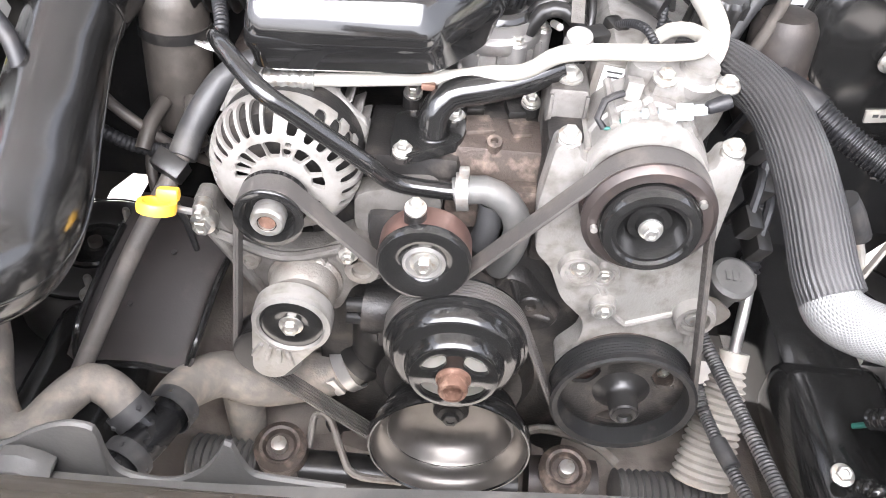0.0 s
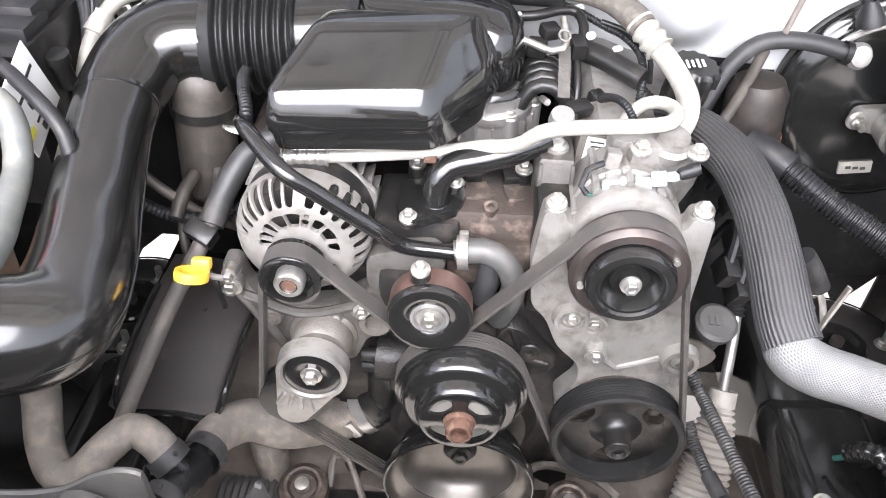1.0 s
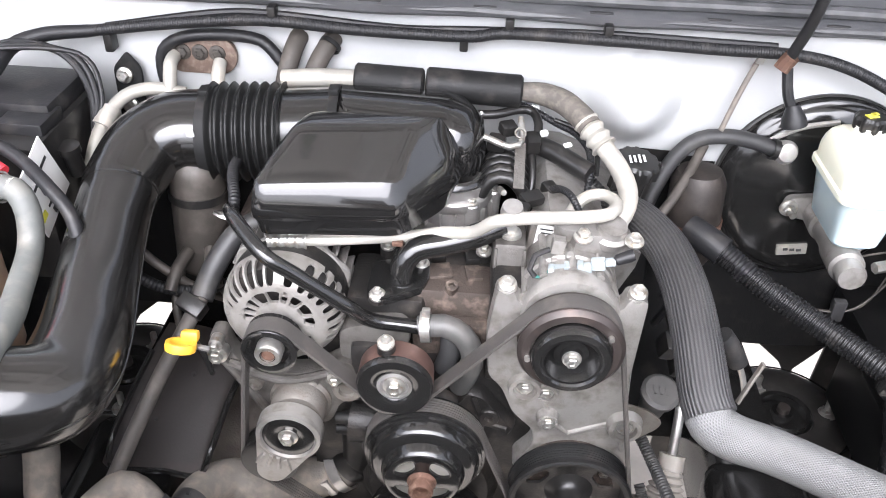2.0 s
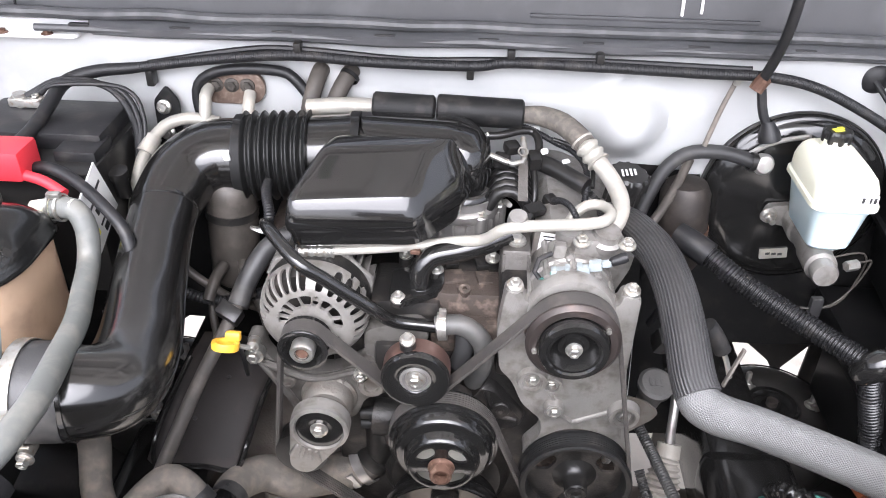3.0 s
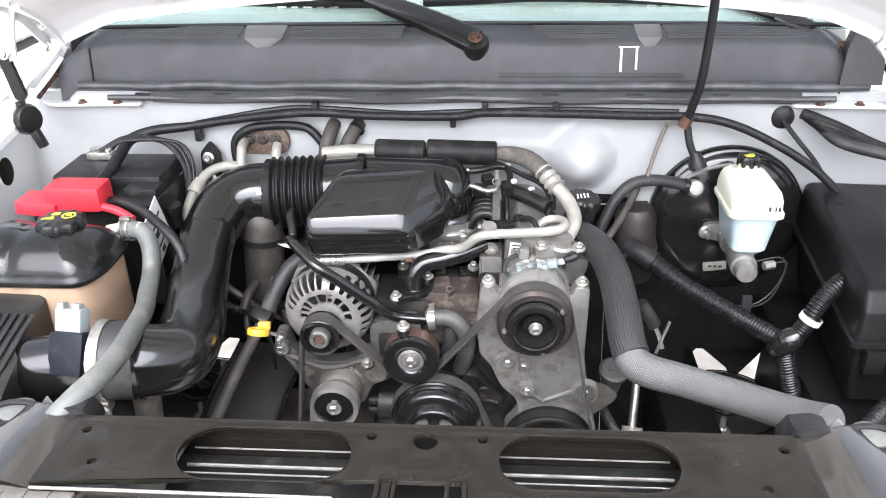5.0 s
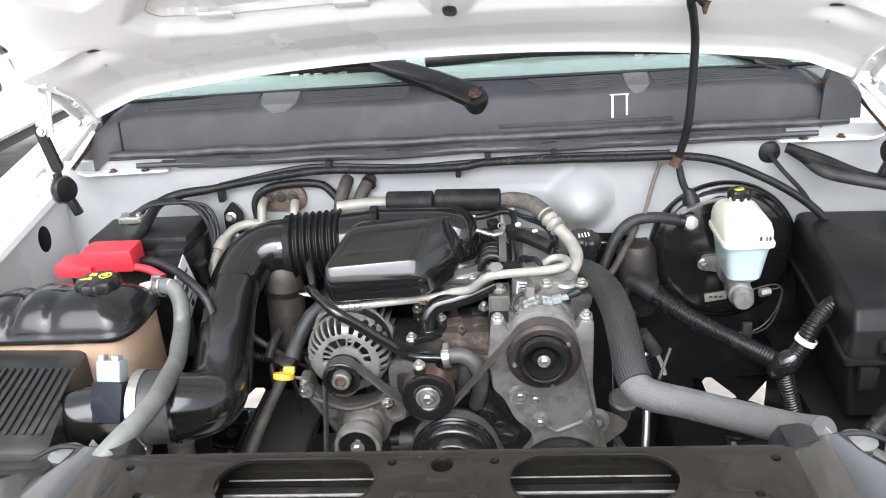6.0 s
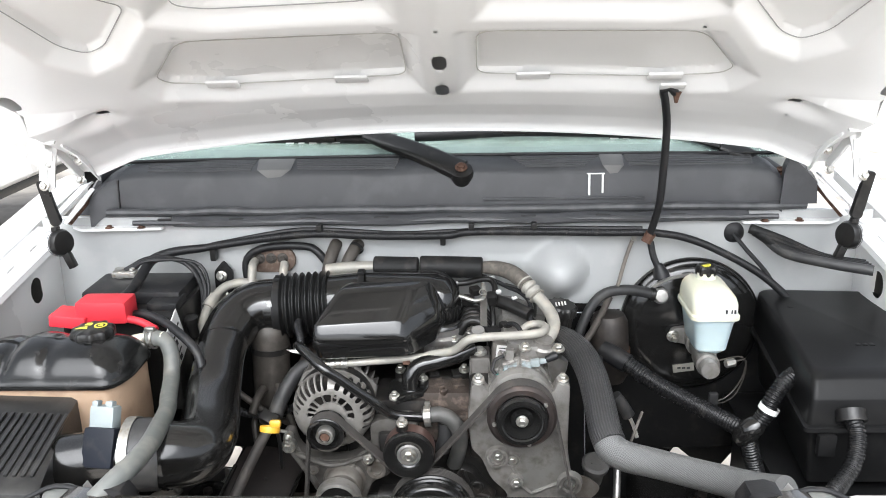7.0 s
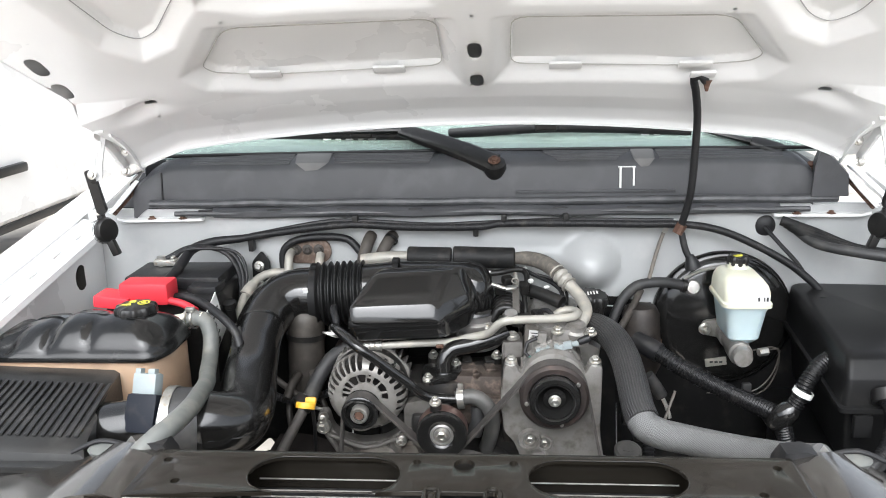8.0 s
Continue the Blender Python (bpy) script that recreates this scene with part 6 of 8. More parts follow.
    loft(bm, [[Vector((x, y, z)) for x, y in rounded(p, 0.035, 7)] for z, p in (
        (1.025, [(-0.12, 0.765), (0.060, 0.745), (0.085, 0.80), (0.06, 0.865), (-0.12, 0.86)]),
        (1.060, [(-0.12, 0.762), (0.066, 0.742), (0.090, 0.80), (0.064, 0.868), (-0.12, 0.862)]),
        (1.095, [(-0.12, 0.768), (0.060, 0.748), (0.084, 0.80), (0.058, 0.862), (-0.12, 0.858)]),
        (1.115, [(-0.12, 0.782), (0.046, 0.768), (0.066, 0.80), (0.044, 0.85), (-0.12, 0.845)]),
        (1.123, [(-0.12, 0.80), (0.02, 0.79), (0.035, 0.80), (0.02, 0.83), (-0.12, 0.83)]))])
    part("rear_box", bm, resonator_black, r)
    bm = B()
    lathe(bm, [(0.035, -0.006), (0.050, -0.004), (0.052, 0.0), (0.050, 0.006), (0.045, 0.01)], (0.040, 0.782, 1.026), (0, 0, 1), 40)
    part("collar", bm, gloss_black, r)
    t = thing("throttle_body", "bright cast aluminium throttle body", "throttle body", (0.04, 0.78, 0.95))
    bm = B()
    lathe(bm, [(0.03, -0.045), (0.055, -0.045), (0.0585, -0.042), (0.0585, -0.030), (0.0555, -0.027), (0.0525, -0.024), (0.0515, -0.006), (0.0545, -0.003), (0.0560, 0.001), (0.0560, 0.009), (0.0535, 0.012), (0.0500, 0.014), (0.0500, 0.026), (0.03, 0.026)], (0.042, 0.778, 1.0), (0, 0, 1), 48)
    part("body", bm, bright_alloy, t)
    for k in range(9):
        a = radians(-125 + 22 * k)
        d = Vector((math.cos(a), math.sin(a), 0))
        bm = B()
        box(bm, Vector((0.042, 0.778, 0.985)) + d * 0.0535, (0.010, 0.0028, 0.024), 0.001, (0, 0, math.degrees(a)))
        part("rib", bm, bright_alloy, t)
    for x, y, z in ((0.070, 0.736, 1.006), (0.098, 0.775, 1.006)):
        bm = B()
        lathe(bm, [(0.0, -0.034), (0.0095, -0.034), (0.0105, 0.0), (0.009, 0.002), (0, 0.002)], (x, y, z), (0, 0, 1), 18)
        part("boss", bm, bright_alloy, t)
        bm = B()
        bolt(bm, (x, y, z + 0.002), (0, 0, 1), 0.0058, 0.007)
        part("bolt", bm, zinc, t)


def airbox():
    a = thing("air_filter_box", "black plastic air filter box with ribbed lid", "air box", (-0.7, 0.38, 0.8))
    lid = [((-0.90, 0.51, 1.035), (-0.565, 0.505, 1.026)), ((-0.90, 0.50, 1.042), (-0.570, 0.495, 1.031)), ((-0.90, 0.42, 1.036), (-0.560, 0.41, 1.024)), ((-0.90, 0.25, 1.008), (-0.525, 0.245, 0.999)), ((-0.90, 0.235, 1.0), (-0.520, 0.235, 0.990)), ((-0.90, 0.222, 0.965), (-0.512, 0.222, 0.955))]
    bm = B()
    sec = []
    for l, r in lid:
        sec.append([Vector(l), Vector(l).lerp(Vector(r), 0.985), Vector(r) + Vector((0.004, 0, -0.006)), Vector((r[0] + 0.004, r[1] - 0.002, 0.94)), Vector((r[0] - 0.004, r[1], 0.70)), Vector((l[0], l[1], 0.70))])
    loft(bm, sec)
    part("case", bm, lid_grey, a)
    for k in range(27):
        bm = B()
        x = -0.885 + 0.0128 * k
        q = k / 26
        p0, p1 = Vector((x, 0.405, 1.0355 - 0.0105 * q)), Vector((x + 0.012 * q, 0.262, 1.0115 - 0.009 * q))
        u = (p1 - p0)
        box(bm, (p0 + p1) / 2 + Vector((0, 0, 0.001)), (0.0062, u.length, 0.005), 0.0016, (math.degrees(math.atan2(-u.z, -u.y)) + 0, 0, math.degrees(math.atan2(u.x, -u.y))))
        part("rib", bm, lid_grey, a)
    bm = B()
    box(bm, (-0.71, 0.225, 0.975), (0.39, 0.022, 0.012), 0.004)
    part("lid_flange", bm, lid_grey, a)
    bm = B()
    tube(bm, [(-0.58, 0.352, 0.960), (-0.50, 0.356, 0.972), (-0.45, 0.360, 0.978), (-0.41, 0.365, 0.978)], [0.049, 0.047, 0.046, 0.046], 36)
    part("outlet", bm, duct_black, a)
    bm = B()
    lathe(bm, [(0.0, 0), (0.010, 0), (0.012, 0.004), (0.008, 0.012), (0, 0.014)], (-0.545, 0.475, 0.985), (1, -0.3, 0.3), 18)
    part("catch", bm, satin_black, a)
    m = thing("airflow_sensor", "dark blue-black airflow sensor with pale plug", "sensor", (-0.465, 0.36, 0.96))
    bm = B()
    box(bm, (-0.466, 0.338, 1.006), (0.052, 0.034, 0.062), 0.006, (-28, 0, -6))
    part("body", bm, blue_black, m)
    for k in range(3):
        bm = B()
        box(bm, (-0.447 + 0.001 * k, 0.3265 + 0.004 * k, 0.99 + 0.012 * k), (0.006, 0.004, 0.007), 0.001, (-22, 0, -6))
        part("contact", bm, grey_rubber, m)
    bm = B()
    box(bm, (-0.466, 0.362, 1.046), (0.040, 0.026, 0.036), 0.004, (-22, 0, -6))
    box(bm, (-0.478, 0.366, 1.066), (0.010, 0.014, 0.012), 0.002, (-22, 0, -6))
    box(bm, (-0.456, 0.366, 1.066), (0.012, 0.014, 0.010), 0.002, (-22, 0, -6))
    part("plug", bm, grey_plug, m, "pale blue-grey plug")
    c = thing("duct_coupler", "grey-black rubber duct coupler with worm clamp", "coupler", (-0.42, 0.38, 0.9))
    bm = B()
    tube(bm, [(-0.440, 0.361, 0.979), (-0.415, 0.364, 0.978), (-0.388, 0.370, 0.975)], 0.0575, 38)
    part("sleeve", bm, hose_dark, c)
    bm = B()
    clamp_band(bm, (-0.430, 0.362, 0.979), (1, 0.08, 0), 0.0585, 0.015)
    part("clamp", bm, zinc, c, "bright steel clamp band")
    bm = B()
    box(bm, (-0.428, 0.330, 0.925), (0.016, 0.02, 0.018), 0.003)
    bolt(bm, (-0.426, 0.318, 0.920), (0, -1, -0.1), 0.007, 0.012)
    part("clamp_screw", bm, zinc, c)
    bm = B()
    clamp_band(bm, (-0.384, 0.371, 0.975), (1, 0.25, 0), 0.0575, 0.005)
    part("lip", bm, duct_black, c)


def coolant_tank():
    t = thing("coolant_tank", "coolant tank, black shell over tan translucent plastic", "coolant tank", (-0.65, 0.54, 0.8))
    outline = lambda k, dx=0.0: rounded([(-0.83 + k, 0.455 + k), (-0.50 - k + dx, 0.455 + k), (-0.482 - k + dx, 0.50), (-0.482 - k + dx, 0.60 - k), (-0.83 + k, 0.62 - k)], 0.025, 5)
    bm = B()
    loft(bm, [[Vector((x, y, z)) for x, y in outline(k)] for z, k in ((0.84, 0.012), (0.86, 0.006), (0.95, 0.004), (1.050, 0.004))])
    part("lower_half", bm, tank_plastic, t, "tan translucent lower half, stained")
    bm = B()
    base = outline(0)
    counts = [max(1, round(math.dist(p, q) / 0.006)) for p, q in zip(base, base[1:] + base[:1])]

    def fine(k):
        p = outline(k)
        return [(a[0] + (b[0] - a[0]) * j / n, a[1] + (b[1] - a[1]) * j / n) for a, b, n in zip(p, p[1:] + p[:1], counts) for j in range(n)]

    def lobe(x, y, z):
        # two pressed grooves across the shell, and its end sloping away
        g = sum(d * math.exp(-abs((x - c) / 0.012) ** 1.6) for c, d in ((-0.765, 1.0), (-0.690, 0.8), (-0.615, 0.35)))
        w = min(1.0, max(0.0, (z - 1.054) / 0.03))
        return Vector((x, y + (0.54 - y) * 0.10 * g * w, z - w * (0.011 * g + 0.16 * max(0, -x - 0.66))))
    loft(bm, [[lobe(x, y, z) for x, y in fine(k)] for z, k in ((1.042, 0.0), (1.046, -0.003), (1.053, -0.003), (1.056, 0.0), (1.063, 0.001), (1.072, 0.005), (1.082, 0.012), (1.092, 0.022), (1.100, 0.036), (1.105, 0.054), (1.107, 0.074))])
    part("upper_half", bm, tank_black, t, "glossy black ribbed upper half", sharp=60)
    bm = B()
    lobed(bm, [(0.024, -0.03), (0.026, 0.0), (0.034, 0.0), (0.036, 0.003), (0.036, 0.015), (0.033, 0.020), (0.027, 0.022), (0.012, 0.0235), (0, 0.0235)], (-0.563, 0.55, 1.096), (0, 0, 1), 10, 0.0028)
    cap = part("cap", bm, satin_black, t)
    bm = B()
    lathe(bm, [(0.0112, 0), (0.0112, 0.0008), (0.0085, 0.0008), (0.0085, 0)], (-0.548, 0.553, 1.1198), (0, 0, 1), 24, loop=True)
    box(bm, (-0.548, 0.553, 1.1203), (0.009, 0.003, 0.0008))
    box(bm, (-0.548, 0.557, 1.1203), (0.004, 0.003, 0.0008))
    plate(bm, rounded([(-0.588, 0.538), (-0.566, 0.538), (-0.570, 0.549)], 0.002), [], (0, 0, 1.1196), (1, 0, 0), (0, 1, 0), 0.0008)
    plate(bm, rounded([(-0.578, 0.553), (-0.565, 0.554), (-0.566, 0.564), (-0.576, 0.563)], 0.002), [], (0, 0, 1.1196), (1, 0, 0), (0, 1, 0), 0.0008)
    part("cap_print", bm, yellow_ink, cap)
    bm = B()
    tube(bm, [(-0.52, 0.610, 1.062), (-0.495, 0.612, 1.066), (-0.46, 0.606, 1.070)], 0.013, 16)
    part("nipple", bm, fluid_plastic, t)
    h = thing("coolant_hose", "chalky grey rubber coolant hose with spring clamp", "hose", (-0.42, 0.4, 0.95))
    bm = B()
    tube(bm, [(-0.490, 0.612, 1.067), (-0.462, 0.607, 1.068), (-0.447, 0.597, 1.044), (-0.443, 0.575, 1.008), (-0.426, 0.512, 1.002), (-0.403, 0.446, 1.012), (-0.382, 0.361, 1.03), (-0.366, 0.281, 1.045), (-0.367, 0.216, 1.05), (-0.379, 0.187, 1.045), (-0.405, 0.150, 1.02), (-0.42, 0.12, 0.97)], 0.0148, 18)
    part("tube", bm, grey_rubber, h)
    bm = B()
    for dx in (-0.006, 0.006):
        lathe(bm, [(0.0165, -0.002), (0.019, -0.002), (0.019, 0.002), (0.0165, 0.002)], (-0.487 + dx, 0.612, 1.067), (1, -0.1, 0.1), 24, loop=True)
    box(bm, (-0.487, 0.610, 1.087), (0.018, 0.010, 0.008), 0.002)
    part("spring_clamp", bm, zinc, h, "silver spring clamp")


def battery():
    b = thing("battery", "black car battery with red terminal cover and white label", "battery", (-0.57, 0.75, 0.9))
    bm = B()
    box(bm, (-0.575, 0.765, 0.985), (0.22, 0.19, 0.20), 0.008)
    part("case", bm, satin_black, b)
    bm = B()
    box(bm, (-0.575, 0.80, 1.095), (0.20, 0.12, 0.03), 0.006)
    box(bm, (-0.50, 0.735, 1.09), (0.06, 0.06, 0.02), 0.004)
    part("lid", bm, rubber, b)
    bm = B()
    box(bm, (-0.592, 0.672, 1.104), (0.098, 0.056, 0.044), 0.007)
    box(bm, (-0.655, 0.662, 1.090), (0.07, 0.055, 0.024), 0.004, (0, 6, 0))
    part("terminal_cover", bm, red_plastic, b, "red plastic terminal cover")
    bm = B()
    tube(bm, [(-0.55, 0.655, 1.09), (-0.515, 0.645, 1.086), (-0.485, 0.632, 1.076)], 0.0075, 12)
    part("red_cable", bm, red_plastic, b)
    bm = B()
    box(bm, (-0.4635, 0.665, 1.035), (0.002, 0.085, 0.10), 0.0008, (24, 0, 0))
    lab = part("label_plate", bm, label_white, b, "white paper label with dark print")
    for k, (dy, dz, w, hh) in enumerate(((0.012, 0.03, 0.018, 0.004), (-0.012, 0.012, 0.022, 0.004), (0.0, -0.002, 0.012, 0.012), (0.01, -0.022, 0.024, 0.003), (-0.016, -0.032, 0.014, 0.010), (0.014, -0.036, 0.012, 0.010))):
        bm = B()
        box(bm, (-0.4620, 0.665 + dy, 1.035 + dz), (0.0012, w, hh), 0, (24, 0, 0))
        part("print_bar", bm, ink if k != 4 else yellow_ink, lab)
    bm = B()
    lathe(bm, [(0, 0), (0.010, 0), (0.010, 0.02), (0, 0.02)], (-0.63, 0.83, 1.11), (0, 0, 1), 16)
    box(bm, (-0.62, 0.83, 1.118), (0.05, 0.025, 0.014), 0.004)
    bolt(bm, (-0.60, 0.822, 1.125), (0, -0.3, 1), 0.006, 0.008)
    part("terminal", bm, zinc, b)
    c = thing("battery_cables", "black rubber battery cables", "cable", (-0.52, 0.7, 1.05))
    bm = B()
    tube(bm, [(-0.59, 0.69, 1.10), (-0.575, 0.74, 1.11), (-0.572, 0.80, 1.125), (-0.568, 0.852, 1.140), (-0.53, 0.875, 1.150), (-0.475, 0.885, 1.154), (-0.46, 0.885, 1.156)], [0.0105, 0.0105, 0.0105, 0.0105, 0.0100, 0.0088, 0.0078], 14)
    part("main_cable", bm, rubber, c)
    bm = B()
    tube(bm, [(-0.555, 0.68, 1.085), (-0.52, 0.672, 1.092), (-0.478, 0.655, 1.083), (-0.427, 0.62, 1.064), (-0.398, 0.60, 1.04), (-0.385, 0.58, 1.0)], 0.0085, 14)
    part("branch_cable", bm, rubber, c)
    for k in range(3):
        bm = B()
        tube(bm, [(-0.62 + 0.01 * k, 0.83, 1.125), (-0.57, 0.85 - 0.01 * k, 1.145), (-0.50 + 0.012 * k, 0.85, 1.135), (-0.462 + 0.008 * k, 0.83, 1.09), (-0.452, 0.79, 1.02)], 0.0055 - 0.001 * k, 10)
        part("small_cable", bm, rubber, c)


def firewall_pipes():
    h = thing("wiring_loom", "black wiring loom clipped along the firewall", "wiring loom", (0.1, 0.89, 1.18))
    bm = B()
    tube(bm, [(-0.475, 0.885, 1.154), (-0.38, 0.886, 1.168), (-0.30, 0.886, 1.178), (-0.215, 0.885, 1.184), (-0.10, 0.888, 1.177), (0.045, 0.889, 1.176), (0.105, 0.893, 1.182), (0.236, 0.884, 1.184), (0.38, 0.880, 1.182), (0.486, 0.88, 1.180), (0.56, 0.876, 1.166), (0.637, 0.870, 1.132), (0.70, 0.865, 1.095), (0.745, 0.862, 1.058), (0.770, 0.860, 1.030)], 0.0082, 12, ribs=(0.0036, 0.0004))
    part("conduit", bm, rubber, h)
    bm = B()
    tube(bm, [(-0.45, 0.893, 1.160), (-0.30, 0.896, 1.186), (-0.215, 0.896, 1.190), (-0.05, 0.897, 1.180), (0.06, 0.898, 1.183), (0.236, 0.894, 1.189), (0.46, 0.89, 1.187)], 0.005, 8)
    part("small_wire", bm, rubber, h)
    for x, y, z in ((-0.215, 0.885, 1.187), (0.105, 0.894, 1.185), (0.236, 0.885, 1.187), (0.045, 0.889, 1.166), (-0.45, 0.89, 1.135)):
        bm = B()
        box(bm, (x, y + 0.006, z + 0.003), (0.012, 0.022, 0.028), 0.003)
        part("clip", bm, satin_black, h)
    w = thing("washer_hose", "black sheathed washer hose rising to the hood", "hose", (0.485, 0.87, 1.15))
    bm = B()
    tube(bm, [(0.464, 0.870, 1.165), (0.470, 0.868, 1.176), (0.483, 0.850, 1.249), (0.485, 0.838, 1.34), (0.483, 0.825, 1.41), (0.470, 0.795, 1.465), (0.461, 0.776, 1.486), (0.472, 0.770, 1.491), (0.484, 0.776, 1.480)], 0.0076, 12)
    part("sheath", bm, rubber, w)
    bm = B()
    box(bm, (0.475, 0.764, 1.494), (0.046, 0.018, 0.006), 0.002, (-32, 0, 0))
    part("bracket", bm, white_paint, w, "small white bracket on the hood")
    bm = B()
    lathe(bm, [(0.010, 0), (0.006, 0.008), (0.003, 0.02), (0, 0.021)], (0.486, 0.776, 1.482), (0, 0, -1), 10)
    part("nozzle", bm, rusty, w)
    bm = B()
    tube(bm, [(0.464, 0.867, 1.164), (0.469, 0.868, 1.174), (0.474, 0.866, 1.184)], 0.011, 10)
    part("tape", bm, rusty, w, "brown tape wrap")
    bm = B()
    tube(bm, [(0.474, 0.87, 1.165), (0.482, 0.862, 1.13), (0.500, 0.855, 1.095)], 0.007, 10)
    part("branch", bm, rubber, w)
    bm = B()
    lathe(bm, [(0.008, 0), (0.016, 0.02), (0.017, 0.03), (0, 0.03)], (0.49, 0.858, 1.12), (0.3, -0.2, -1), 16)
    part("boot", bm, rubber, w)
    # heater and refrigerant fittings on the firewall
    f = thing("evaporator_fitting", "oval steel block with brown pipe unions on the firewall", "pipe fitting", (-0.335, 0.91, 1.09))
    bm = B()
    plate(bm, rrect(0.105, 0.056, 0.027, (0, 0), 8), [], (-0.33, 0.918, 1.118), (1, 0, 0), (0, 0, 1), 0.008, 0.002)
    part("block", bm, material("brown_block", (0.15, 0.105, 0.082), 0.6, 0.3, dirt=(0.26, 0.205, 0.165), dirty=0.4, bump=0.3, broad=50), f)
    for x in (-0.355, -0.33, -0.305):
        bm = B()
        bolt(bm, (x, 0.910, 1.122), r=0.008, h=0.008)
        part("union", bm, can_metal, f)
    bm = B()
    tube(bm, [(-0.365, 0.905, 1.118), (-0.366, 0.885, 1.112), (-0.366, 0.872, 1.085), (-0.37, 0.862, 1.05)], 0.0095, 14)
    part("pipe", bm, white_tube, f)
    bm = B()
    tube(bm, [(-0.30, 0.905, 1.112), (-0.30, 0.888, 1.10), (-0.30, 0.875, 1.07)], 0.0095, 14)
    part("pipe", bm, white_tube, f)
    bm = B()
    tube(bm, [(-0.372, 0.895, 1.050), (-0.384, 0.900, 1.090), (-0.380, 0.902, 1.125), (-0.350, 0.902, 1.146), (-0.300, 0.905, 1.152), (-0.25, 0.905, 1.150), (-0.228, 0.900, 1.142), (-0.205, 0.895, 1.115)], 0.0085, 12)
    part("drain_hose", bm, rubber, f, "black hose arching over the fitting")
    hh = thing("heater_hoses", "two dusty brown heater hoses at the firewall", "hose", (-0.18, 0.89, 1.09))
    for x, lean in ((-0.205, 0.016), (-0.172, 0.030)):
        bm = B()
        tube(bm, [(x, 0.868, 1.075), (x + lean * 0.3, 0.886, 1.112), (x + lean * 0.8, 0.906, 1.140), (x + lean * 1.1, 0.925, 1.150)], 0.0135, 16)
        part("hose", bm, material("brown_hose", (0.060, 0.052, 0.045), 0.6, dirt=(0.11, 0.095, 0.08), dirty=0.4, bump=0.15), hh)
    bm = B()
    clamp_band(bm, (-0.142, 0.908, 1.145), (0.4, 0.7, 0.5), 0.0145, 0.006)
    part("clamp", bm, matt_black, hh)
    bs = thing("battery_bracket", "white painted bracket with dark studs behind the battery", "bracket", (-0.43, 0.88, 1.0))
    bm = B()
    plate(bm, rounded([(-0.455, 0.98), (-0.418, 0.98), (-0.412, 1.10), (-0.43, 1.125), (-0.452, 1.10)], 0.008), [ring(0.007, 14, (-0.434, 1.09))], (0, 0.896, 0), (1, 0, 0), (0, 0, 1), 0.006, 0.001)
    part("plate", bm, matt_black, bs)
    for z in (1.045, 1.09):
        bm = B()
        bolt(bm, (-0.436, 0.889, z), (0, -1, 0.2), 0.008, 0.014)
        part("nut", bm, zinc, bs)
    a = thing("refrigerant_hose", "chalky white refrigerant pipe beside the battery", "pipe", (-0.42, 0.84, 1.0))
    bm = B()
    tube(bm, [(-0.345, 0.872, 1.075), (-0.39, 0.868, 1.082), (-0.425, 0.85, 1.075), (-0.445, 0.81, 1.05), (-0.452, 0.77, 1.01), (-0.455, 0.74, 0.95)], 0.0095, 14)
    part("pipe", bm, white_tube, a)
    bm = B()
    tube(bm, [(-0.437, 0.83, 1.066), (-0.445, 0.808, 1.049)], 0.014, 14)
    part("union", bm, white_tube, a)
    bm = B()
    lathe(bm, [(0, -0.02), (0.011, -0.02), (0.011, 0.012), (0.014, 0.014), (0.014, 0.026), (0, 0.028)], (-0.455, 0.735, 1.035), (0, -0.2, 1), 18)
    part("service_cap", bm, satin_black, a)
    c = thing("accumulator", "grimy grey accumulator canister behind the alternator", "canister", (-0.30, 0.80, 0.8))
    bm = B()
    lathe(bm, [(0, -0.02), (0.026, -0.02), (0.035, -0.012), (0.038, 0.0), (0.0385, 0.14), (0.036, 0.154), (0.028, 0.164), (0.0, 0.168)], (-0.316, 0.772, 0.865), (0.04, 0.06, 1), 40)
    part("can", bm, can_metal, c)
    bm = B()
    clamp_band(bm, (-0.312, 0.778, 0.972), (0.04, 0.06, 1), 0.0392, 0.012)
    part("band", bm, satin_black, c)
    for pts in ([(-0.30, 0.745, 0.875), (-0.275, 0.715, 0.862), (-0.262, 0.705, 0.835), (-0.258, 0.71, 0.79)], [(-0.34, 0.74, 0.86), (-0.338, 0.70, 0.84), (-0.330, 0.68, 0.80)], [(-0.40, 0.72, 0.93), (-0.36, 0.70, 0.905), (-0.31, 0.705, 0.86), (-0.27, 0.73, 0.82)]):
        bm = B()
        tube(bm, pts, 0.0065, 12)
        part("pipe", bm, can_metal, c)
    for p in ([(-0.292, 0.738, 0.905), (-0.285, 0.715, 0.892), (-0.272, 0.69, 0.875)], [(-0.322, 0.735, 0.90), (-0.33, 0.705, 0.89), (-0.335, 0.68, 0.87)]):
        bm = B()
        tube(bm, p, 0.009, 12)
        part("port", bm, can_metal, c)


